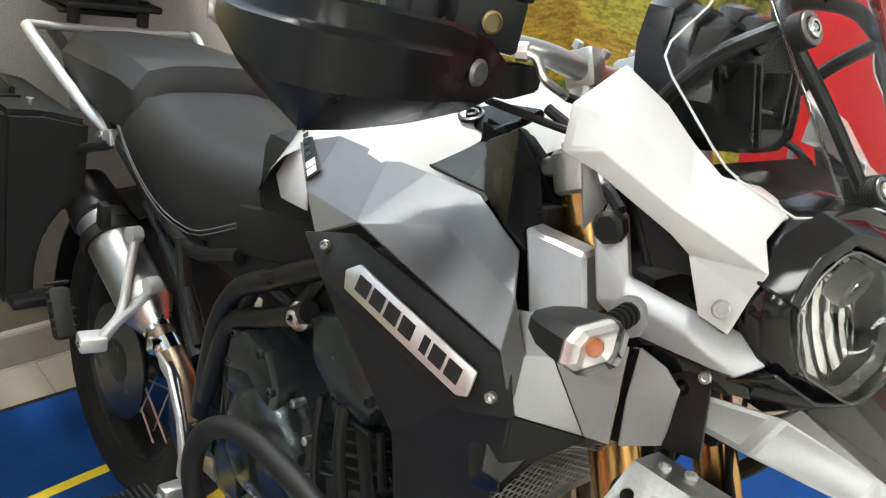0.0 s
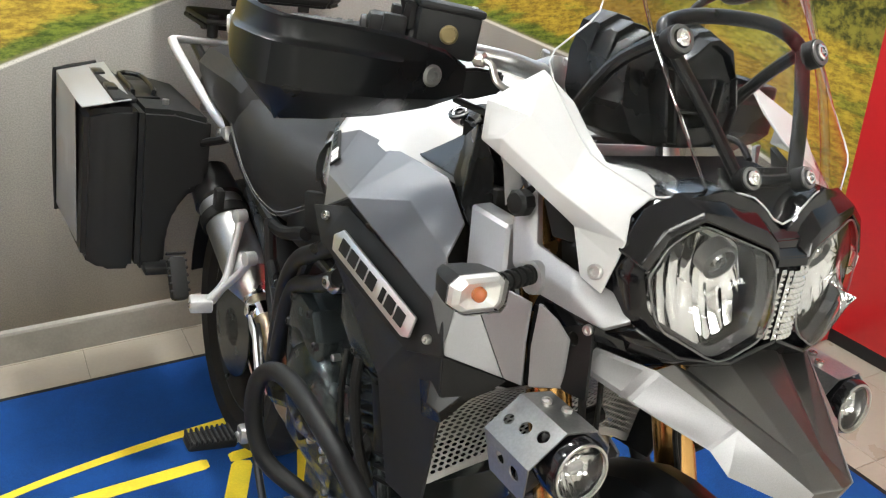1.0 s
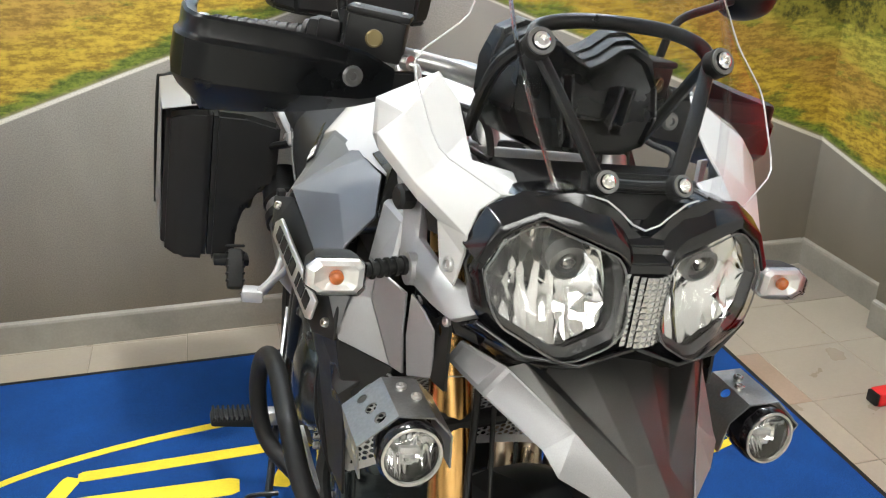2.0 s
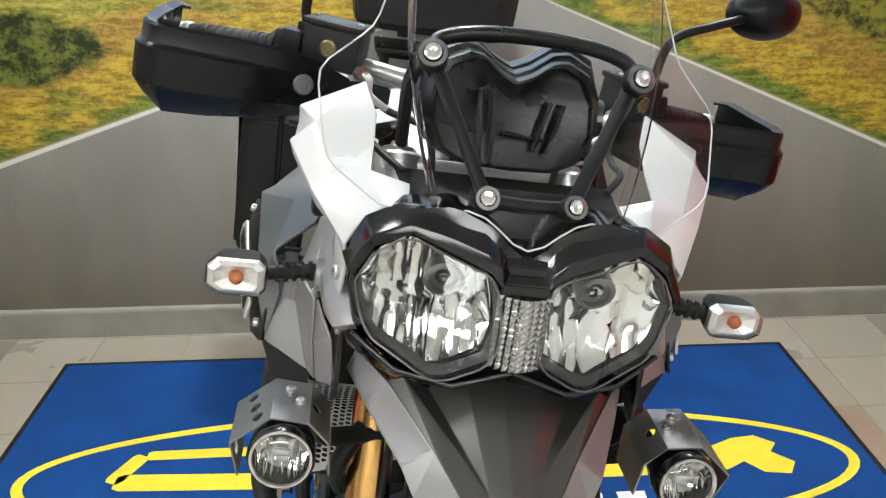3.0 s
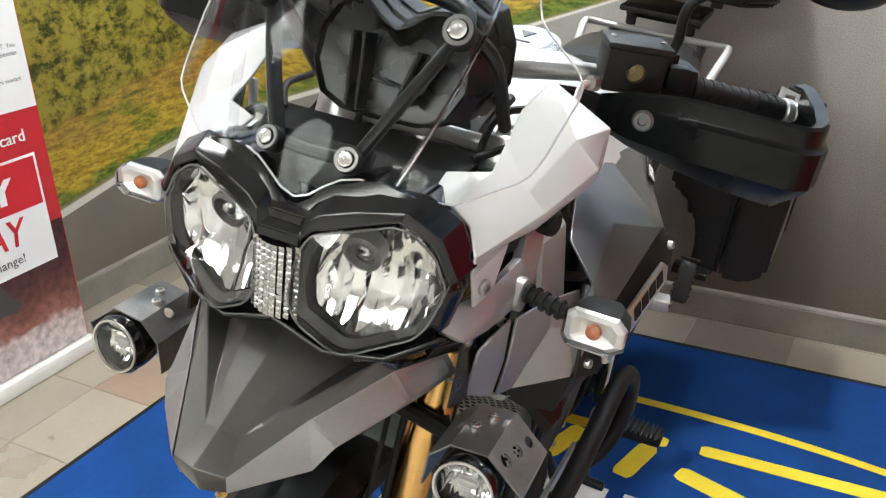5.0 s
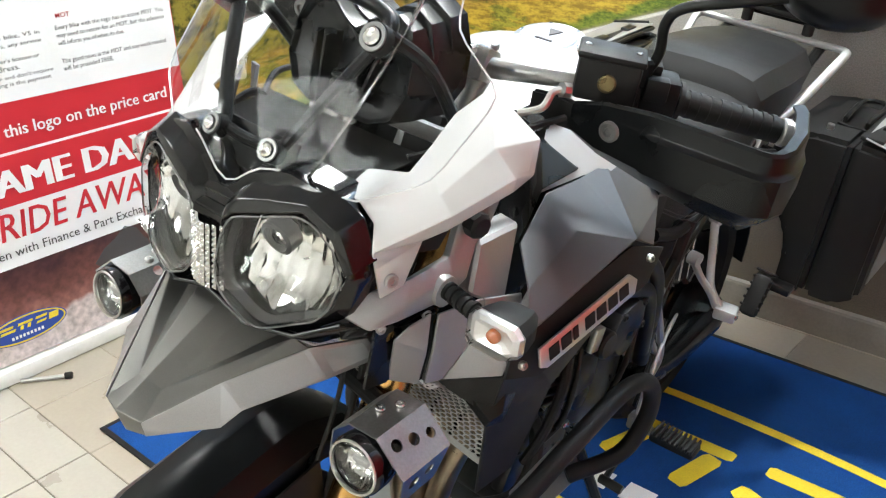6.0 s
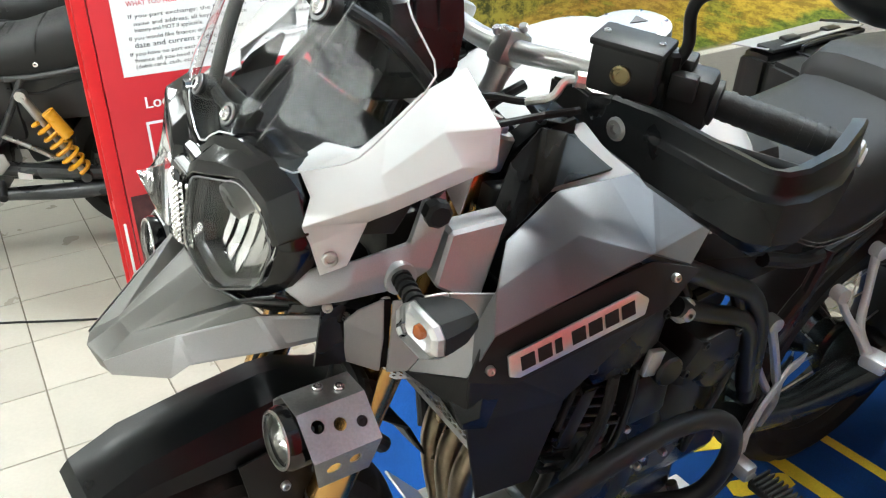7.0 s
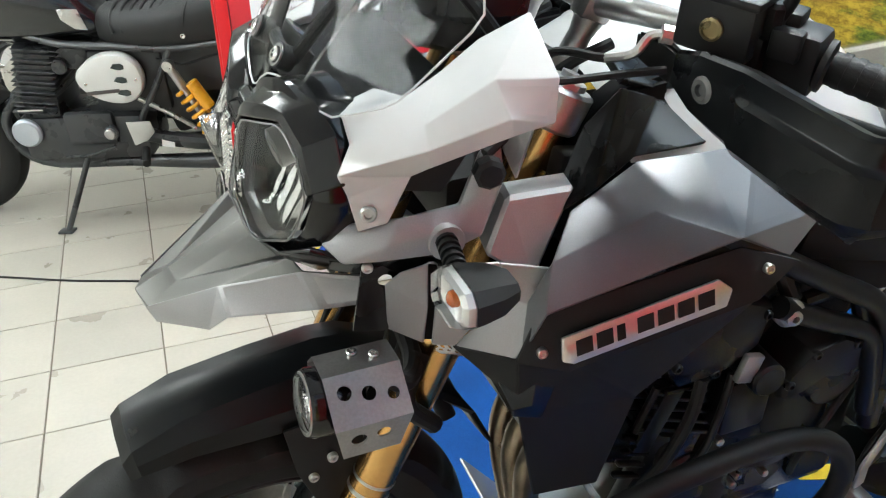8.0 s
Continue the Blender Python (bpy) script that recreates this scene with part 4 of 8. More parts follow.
    # black lower shroud beside the radiator
    sh = shell([(0.266, 0.186, 0.94), (0.243, 0.203, 0.84), (0.216, 0.25, 0.655), (0.216, 0.345, 0.64), (0.247, 0.36, 0.815), (0.275, 0.46, 0.93), (0.305, 0.47, 0.99), (0.285, 0.24, 0.93), (0.2, 0.152, 0.908), (0.19, 0.19, 0.84)],
               [(0, 7, 4, 1), (1, 4, 3, 2), (7, 6, 5, 4)], 0.005, 0.003, out=(0, 0.3, 0.85))
    part("radiator_shroud", sided(s, sh), M_BLACK, bike, "black plastic radiator shroud", angle=20)


for side in (1, -1):
    white_cowl(side)
    silver_arm(side)
    deflector(side)
    tank_side(side)


def tank_top():
    secs = []
    for y, w0, z0, w1, z1, w2, z2 in ((0.36, 0.17, 1.09, 0.12, 1.13, 0.05, 1.15), (0.45, 0.188, 1.096, 0.125, 1.165, 0.05, 1.187), (0.56, 0.212, 1.082, 0.14, 1.175, 0.06, 1.198), (0.64, 0.225, 1.066, 0.14, 1.168, 0.06, 1.196),
                                     (0.74, 0.2, 1.0, 0.12, 1.1, 0.05, 1.13), (0.84, 0.15, 0.93, 0.09, 1.0, 0.04, 1.02)):
        secs.append([V(-w0, y, z0), V(-w1, y, z1), V(-w2, y, z2), V(0, y, z2 + 0.005), V(w2, y, z2), V(w1, y, z1), V(w0, y, z0)])
    bm = loft(secs, closed=False)
    bmesh.ops.subdivide_edges(bm, edges=bm.edges[:], cuts=2, use_grid_fill=True, smooth=0.6)
    tank = part("fuel_tank", bm, M_WHITE, bike, "white fuel tank top", angle=50)
    m = pose(0, 0.622, 1.2, 10)
    part("cap_ring", lathe([(0.058, -0.01), (0.058, 0.004), (0.055, 0.006), (0.044, 0.006)], m, 40, False), M_STEEL, tank, "bright fuel cap ring")
    part("cap", lathe([(0.046, -0.01), (0.046, 0.006), (0.043, 0.009), (0.002, 0.009)], m, 40), M_DIAL, tank, "round grey fuel cap")
    mark = join(prism([(0, 0), (0.012, 0.022), (-0.012, 0.022)], 0.0015, m @ pose(0, 0, 0.009)), box(0.03, 0.004, 0.002, m @ pose(0, -0.015, 0.0095)))
    part("cap_mark", mark, M_PRINTK, tank)
    for k in range(6):
        a = 2 * math.pi * k / 6
        part("cap_bolt", screw(m @ V(0.051 * math.cos(a), 0.051 * math.sin(a), 0.006), (0, -0.17, 1), 0.003, 0.002), M_CHROME, tank)
    for s in (1, -1):
        D, A, B, B2, C = V(0.115, 0.493, 1.142), V(0.112, 0.467, 1.168), V(0.132, 0.342, 1.2), V(0.168, 0.338, 1.19), V(0.136, 0.408, 1.156)
        dn = V(0, 0, -0.01)
        tr = shell([D + dn, C + dn, B2 + dn, V(0.182, 0.442, 1.105), V(0.182, 0.356, 1.104), V(0.2, 0.3, 1.086), V(0.216, 0.253, 1.08), V(0.17, 0.26, 1.05), V(0.16, 0.3, 1.14), V(0.176, 0.48, 1.103)],
                   [(0, 1, 3, 9), (1, 4, 3), (1, 2, 5, 4), (2, 8, 7, 6, 5)], 0.006, 0.002, out=(0, 0.4, 0.95))
        trim = part("tank_trim", sided(s, tr), M_DASH, bike, "black tank trim", angle=18)
        cap = shell([D, A, B, B2, C, A.lerp(B, 0.45) + V(-0.006, 0, 0.006), D.lerp(C, 0.5) + V(0.006, 0, -0.001)], [(0, 6, 5, 1), (6, 4, 2, 5), (4, 3, 2)], 0.009, 0.0018, out=(0.1, 0.42, 1.0))
        part("trim_cap", sided(s, cap), M_DASH, trim, "black trim plate with a sunk bolt", angle=20)
        m = axis_m(A.lerp(C, 0.5) + V(0.0, 0.012, 0.001), A.lerp(C, 0.5) + V(0.045, 0.012, 0.09))
        part("trim_bolt", sided(s, lathe([(0.017, 0), (0.017, 0.004), (0.013, 0.005), (0.012, 0.001), (0.008, 0.001), (0.008, 0.005), (0.005, 0.006), (0.004, 0.003), (0.001, 0.003)], m, 20)), M_SATIN, trim)
        wn = shell([(0.221, 0.646, 1.074), (0.253, 0.574, 1.034), (0.25, 0.575, 1.008), (0.208, 0.69, 0.982), (0.19, 0.735, 1.0), (0.205, 0.68, 1.06)], [(0, 1, 2, 3, 4, 5)], 0.004, 0.002, out=(0, 0.5, 0.9))
        part("tank_flank", sided(s, wn), M_WHITE, tank, "white tank flank beside the seat")


tank_top()


def cockpit_side(s):
    inner = loft([[V(0.09, y, z0), V(0.13, y, z0), V(0.14, y, z1), V(0.1, y, z1)] for y, z0, z1 in ((0.27, 0.98, 1.09), (0.32, 0.98, 1.135), (0.37, 0.98, 1.165), (0.42, 1.0, 1.17))])
    bmesh.ops.bevel(inner, geom=inner.edges[:], offset=0.006, segments=2, affect="EDGES")
    body = part("cockpit_panel", sided(s, inner), M_DEEP, bike, "black inner cockpit panel", angle=30)
    part("relay_box", sided(s, box(0.03, 0.05, 0.035, pose(0.15, 0.3, 1.09, -10), 0.005)), M_BLACK, body)
    part("loom", sided(s, tube([(0.075, 0.38, 1.19), (0.07, 0.33, 1.17), (0.065, 0.28, 1.13), (0.06, 0.25, 1.05)], 0.007, 8)), M_RUBBER, body)
    part("loom", sided(s, tube([(0.185, 0.375, 1.2), (0.17, 0.33, 1.196), (0.16, 0.27, 1.194), (0.15, 0.2, 1.2), (0.12, 0.15, 1.19)], 0.0045, 8)), M_RUBBER, body)


for side in (1, -1):
    cockpit_side(side)


def windscreen():
    # rows from the lower edge upwards: middle of the screen, its fold, and the outer edge of its side lobe
    mid = [(0, -0.008, 1.17), (0, 0.022, 1.24), (0, 0.053, 1.3), (0, 0.088, 1.36), (0, 0.13, 1.43), (0, 0.175, 1.5)]
    fold = [(0.094, 0.022, 1.198), (0.108, 0.047, 1.24), (0.124, 0.086, 1.3), (0.133, 0.128, 1.36), (0.132, 0.172, 1.43), (0.115, 0.205, 1.5)]
    lobe = [(0.15, 0.036, 1.188), (0.21, 0.077, 1.218), (0.228, 0.157, 1.296), (0.17, 0.15, 1.349), (0.152, 0.187, 1.41), (0.12, 0.212, 1.5)]
    n = 5
    sm, sf = spline(mid, n), spline(fold, n)
    so = []
    for a, b in zip(lobe, lobe[1:]):
        so += [V(*a).lerp(V(*b), k / n) for k in range(n)]
    so.append(V(*lobe[-1]))
    so = [so[0]] + [(so[i - 1] + 2 * so[i] + so[i + 1]) / 4 for i in range(1, len(so) - 1)] + [so[-1]]
    notch = ((0.0, 0.0), (0.17, 0.001), (0.34, 0.009), (0.5, 0.014), (0.67, 0.012), (0.84, 0.005), (1.0, 0.0))
    grid = []
    for i, (a, f, o) in enumerate(zip(sm, sf, so)):
        row = []
        for u, lift in notch:
            q = a.lerp(f, u)
            q.y = a.y + (f.y - a.y) * u * u
            q.z += lift * max(0.0, 1 - i / n)
            row.append(q)
        for k in range(1, 5):
            t = k / 4
            q = f.lerp(o, t)
            q.y -= 0.012 * math.sin(math.pi * t) * min(1.0, (o - f).length / 0.08)
            row.append(q)
        grid.append(row)
    bm = loft(grid, closed=False)
    bm = join(bm, mirror(bm.copy()))
    bmesh.ops.remove_doubles(bm, verts=bm.verts[:], dist=0.0005)
    bmesh.ops.recalc_face_normals(bm, faces=bm.faces[:])
    for k in range(6):
        bmesh.ops.smooth_vert(bm, verts=[v for v in bm.verts if not v.is_boundary], factor=0.5, use_axis_x=False, use_axis_y=True, use_axis_z=False)
    screen = part("windscreen", bm, M_CLEAR, bike, "clear plastic windscreen with polished edges", angle=60)
    screen.visible_shadow = False
    out = grid[0] + [r[-1] for r in grid[1:]]
    for s in (1, -1):
        part("screen_edge", sided(s, tube(out, 0.0011, 6, 0)), M_EDGE, screen, "polished edge")
        ob = part("screen_fold", sided(s, tube([r[6] + V(0.001, -0.001, 0) for r in grid], 0.0055, 10, 0, False, 0.35)), M_LENS, screen, "clear bent fold of the screen")
        ob.visible_shadow = False
        for at, r in (((0.045, 0.014, 1.213), 0.0135), ((0.111, 0.094, 1.336), 0.0165)):
            w = V(0.1, -0.86, 0.5)
            m = axis_m(at, V(*at) + w)
            part("screen_bolt", sided(s, lathe([(r, -0.012), (r, 0.002), (r * 0.85, 0.004), (r * 0.8, 0.001), (r * 0.55, 0.001), (r * 0.55, 0.007), (r * 0.4, 0.008), (r * 0.3, 0.003), (0.0005, 0.003)], m, 24)), M_RUBBER, screen, "rubber-cushioned screen bolt")
            part("bolt_washer", sided(s, lathe([(r * 0.92, 0.0035), (r * 0.9, 0.0052), (r * 0.66, 0.0052), (r * 0.64, 0.0035)], m, 24, False)), M_ENDCAP, screen)
            part("bolt_head", sided(s, lathe([(r * 0.56, 0.0), (r * 0.56, 0.0075), (r * 0.42, 0.0088), (r * 0.3, 0.0086), (r * 0.28, 0.004), (0.0005, 0.004)], m, 20)), M_CHROME, screen)
        part("screen_arm", sided(s, join(tube([(0.045, 0.028, 1.209), (0.077, 0.066, 1.27), (0.111, 0.114, 1.335)], 0.0085, 10, 4, flat=0.8), tube([(0.111, 0.114, 1.335), (0.125, 0.17, 1.29), (0.12, 0.24, 1.2)], 0.008, 10, 4))), M_SATIN, bike, "black screen support arm")
    part("screen_arch", tube([(-0.111, 0.114, 1.335), (-0.1, 0.128, 1.348), (-0.06, 0.128, 1.358), (0, 0.126, 1.361), (0.06, 0.128, 1.358), (0.1, 0.128, 1.348), (0.111, 0.114, 1.335)], 0.0085, 12), M_SATIN, bike, "black screen arch")
    part("screen_crossbar", join(tube([(-0.045, 0.028, 1.208), (0, 0.024, 1.207), (0.045, 0.028, 1.208)], 0.007, 10), box(0.12, 0.004, 0.05, pose(0, 0.034, 1.193, -25), 0.002)), M_SATIN, bike)
    dash = shell([(-0.12, 0.075, 1.185), (0.12, 0.075, 1.185), (0.13, 0.17, 1.19), (-0.13, 0.17, 1.19), (0, 0.028, 1.165), (-0.09, 0.04, 1.18), (0.09, 0.04, 1.18)], [(0, 5, 4, 6, 1), (0, 1, 2, 3)], 0.004, 0.002, out=(0, 0.1, 1.0))
    part("dash_floor", dash, M_DEEP, bike)


M_EDGE = material("polished_acrylic_edge", (0.62, 0.63, 0.64), 0.2, metal=0.25)
windscreen()


def dashboard():
    out = [(0.0, 1.304), (0.018, 1.311), (0.042, 1.328), (0.06, 1.331), (0.085, 1.319), (0.103, 1.288), (0.106, 1.25), (0.088, 1.214), (0.055, 1.2), (0.0, 1.198)]
    full = out + [(-x, z) for x, z in out[-2:0:-1]]
    c = (0.0, 1.25)
    secs = []
    steps = ((0.95, 0.262), (1.13, 0.252), (1.13, 0.226), (1.12, 0.223), (1.06, 0.222), (1.06, 0.2), (1.05, 0.197), (0.98, 0.196), (0.98, 0.176), (0.97, 0.173), (0.9, 0.172), (0.86, 0.18), (0.5, 0.186))
    for k, y in steps:
        even = float(np.interp(y, (0.172, 0.2, 0.252, 0.262), (0.88, 1.02, 1.1, 0.95))) if k > 0.9 else k
        ring = []
        for x, z in full:
            w = min(max((z - 1.29) / 0.02, 0.0), 1.0)
            q = even + (k - even) * w
            ring.append(V(x * q, y + 0.25 * (z - 1.26), c[1] + (z - c[1]) * q))
        secs.append(ring)
    body = part("dashboard", loft(secs), M_DASH, bike, "black instrument cowl with stepped ridges", angle=24)
    for x, z, h, t in ((-0.04, 1.25, 0.085, -4), (-0.026, 1.25, 0.085, -4), (0.03, 1.255, 0.06, 16), (0.046, 1.255, 0.06, 16)):
        part("rib", box(0.004, 0.03, h, pose(x, 0.172 + 0.25 * (z - 1.26), z, -14, t, 0), 0.001, 1), M_DASH, body)
    part("rib", box(0.05, 0.026, 0.004, pose(0.012, 0.172, 1.242, -14, 6, 0), 0.001, 1), M_DASH, body)


dashboard()


def holed(outline, holes, t, m):
    """A flat plate with round holes cut through it."""
    bm = bmesh.new()
    loops = [outline] + [[(x + r * math.cos(a), y + r * math.sin(a)) for a in (2 * math.pi * k / 14 for k in range(14))] for x, y, r in holes]
    edges = []
    for lp in loops:
        vs = [bm.verts.new((x, y, 0)) for x, y in lp]
        edges += [bm.edges.new((vs[i], vs[(i + 1) % len(vs)])) for i in range(len(vs))]
    bmesh.ops.triangle_fill(bm, use_beauty=True, edges=edges)
    bmesh.ops.solidify(bm, geom=bm.faces[:], thickness=t)
    bmesh.ops.recalc_face_normals(bm, faces=bm.faces[:])
    bm.transform(m)
    return bm


def fog_light(s):
    c = V(0.225, -0.026, 0.918)
    way = V(0.02, -1, 0.12).normalized()
    m = axis_m(c, c + way)
    lamp_body = part("fog_lamp", sided(s, lathe([(0.02, -0.055), (0.03, -0.045), (0.0355, -0.02), (0.0365, 0.0), (0.034, 0.006), (0.031, 0.006), (0.03, -0.004)], m, 32, False)), M_GLOSS, bike, "round black fog lamp")
    part("lamp_bowl", sided(s, lathe([(0.03, 0.002), (0.026, -0.018), (0.0005, -0.028)], m, 32, False)), M_SATIN, lamp_body)
    sheet = []
    for i in range(25):
        x = -0.0285 + 0.057 * i / 24
        zz = math.sqrt(max(0.0, 0.0295 ** 2 - x * x))
        sheet.append([m @ V(x, -zz + zz * q / 4, -0.022 + 24 * (x * x + (zz * (q / 4 - 1)) ** 2) + 0.0012 * math.sin(math.pi * (i % 3) / 3)) for q in range(9)])
    flutes = loft(sheet, closed=False, caps=False)
    part("reflector", sided(s, flutes), M_REFLECT, lamp_body, "chromed fluted reflector", angle=40)
    part("lens_rim", sided(s, lathe([(0.0335, 0.004), (0.033, 0.0075), (0.0305, 0.0075), (0.03, 0.003)], m, 32, False)), M_STEEL, lamp_body, "bright lens rim")
    part("bulb_shield", sided(s, join(box(0.022, 0.008, 0.008, m @ pose(0, 0.002, -0.008), 0.002), box(0.012, 0.006, 0.02, m @ pose(0.0, -0.004, -0.014), 0.002))), M_ALU, lamp_body)
    ob = part("lens", sided(s, lathe([(0.031, 0.004), (0.027, 0.009), (0.018, 0.012), (0.008, 0.0135), (0.0005, 0.014)], m, 32, False)), M_LENS, lamp_body, "clear round lens")
    ob.visible_shadow = False
    # folded perforated shield
    prof = [(0.172, 0.889), (0.176, 0.93), (0.199, 0.954), (0.24, 0.958), (0.281, 0.923), (0.272, 0.876)]
    y0, y1 = -0.014, 0.066
    holes = [[], [(0.5, 0.72, 0.007)], [], [(0.22, 0.35, 0.0075), (0.52, 0.45, 0.0075), (0.82, 0.55, 0.0065)], [(0.3, 0.45, 0.0085), (0.62, 0.4, 0.0075)]]
    plates = bmesh.new()
    for i in range(5):
        (xa, za), (xb, zb) = prof[i], prof[i + 1]
        a, b = V(xa, y0, za), V(xb, y0, zb)
        ln = (b - a).length
        mm = plane_m(a, (0, 1, 0), b - a)
        dep = y1 - y0
        cut = 0.012 if i in (0, 4) else 0.0
        plates = join(plates, holed([(0.0, 0), (dep - cut, 0), (dep, ln), (0, ln)] if i != 4 else [(0, 0), (dep, 0), (dep - cut, ln), (0.008, ln)], [(u * dep, v * ln, r) for u, v, r in holes[i]], 0.002, mm))
    part("lamp_shield", sided(s, plates), M_SHIELD, bike, "folded aluminium lamp shield with punched holes", smooth=False)
    part("bolt", sided(s, screw((0.21, 0.025, 0.9565), (0, 0, 1), 0.006, 0.003)), M_STEEL, lamp_body)
    part("bolt", sided(s, screw((0.222, 0.045, 0.9575), (0, 0, 1), 0.006, 0.003)), M_STEEL, lamp_body)
    mo = plane_m((0.172, 0.05, 0.96), (0.1, 1, 0), (0, 0, 1))
    bracket = holed([(0.0, 0.07), (0.062, 0.072), (0.05, 0.0), (0.02, -0.012), (-0.012, -0.006)], [(0.024, 0.052, 0.008), (0.034, 0.012, 0.007)], 0.004, mo)
    part("lamp_bracket", sided(s, bracket), M_SATIN, bike, "black lamp bracket")
    part("bracket_tube", sided(s, tube([(0.2, 0.05, 0.925), (0.18, 0.09, 0.87), (0.13, 0.12, 0.855), (0.05, 0.13, 0.86)], 0.012, 10)), M_RUBBER, bike, "black bracket tube")


def indicator(s):
    base = V(0.205, 0.128, 1.068)
    tip = V(0.262, 0.118, 1.064)
    stalk = tube([base, base.lerp(tip, 0.5), tip], 0.0085, 12, 5)
    for k in range(5):
        q = base.lerp(tip, 0.15 + 0.17 * k)
        stalk = join(stalk, lathe([(0.0115, -0.002), (0.0115, 0.002)], axis_m(q, tip + (tip - base)), 12))
    root = part("indicator", sided(s, loft([[V(x, y, z) for x, z in ((0.262, 1.05), (0.268, 1.043), (0.315, 1.043), (0.329, 1.052), (0.329, 1.073), (0.318, 1.083), (0.27, 1.083), (0.262, 1.076))] if k == 0 else
                                       [V(0.296 + (x - 0.296) * k, y, 1.063 + (z - 1.063) * k) for x, z in ((0.262, 1.05), (0.268, 1.043), (0.315, 1.043), (0.329, 1.052), (0.329, 1.073), (0.318, 1.083), (0.27, 1.083), (0.262, 1.076))]
                                       for k, y in ((0, 0.108), (0.97, 0.118), (0.84, 0.138), (0.5, 0.158), (0.05, 0.161))], caps=False)), M_BLACK, bike, "black indicator with clear lens")
    part("stalk", sided(s, stalk), M_RUBBER, root, "ribbed rubber stalk")
    o = [(0.262, 1.05), (0.268, 1.043), (0.315, 1.043), (0.329, 1.052), (0.329, 1.073), (0.318, 1.083), (0.27, 1.083), (0.262, 1.076)]
    part("reflector", sided(s, loft([[V(0.296 + (x - 0.296) * k, y, 1.063 + (z - 1.063) * k) for x, z in o] for k, y in ((0.97, 0.1075), (0.93, 0.101), (0.72, 0.097), (0.45, 0.101), (0.15, 0.1035))], caps=False)), M_LAMPSILVER, root, smooth=False)
    part("bulb", sided(s, lathe([(0.006, -0.002), (0.0085, 0.003), (0.0078, 0.008), (0.004, 0.011), (0.0005, 0.012)], axis_m((0.295, 0.1045, 1.063), (0.295, 0.05, 1.063)), 16)), M_AMBER, root, "amber bulb")
    lens = loft([[V(0.296 + (x - 0.296) * k, y, 1.063 + (z - 1.063) * k) for x, z in o] for k, y in ((1.01, 0.108), (1.0, 0.098), (0.86, 0.0885))])
    ob = part("lens", sided(s, lens), M_LENS, root, "clear indicator lens", smooth=False)
    ob.visible_shadow = False


for side in (1, -1):
    fog_light(side)
    indicator(side)


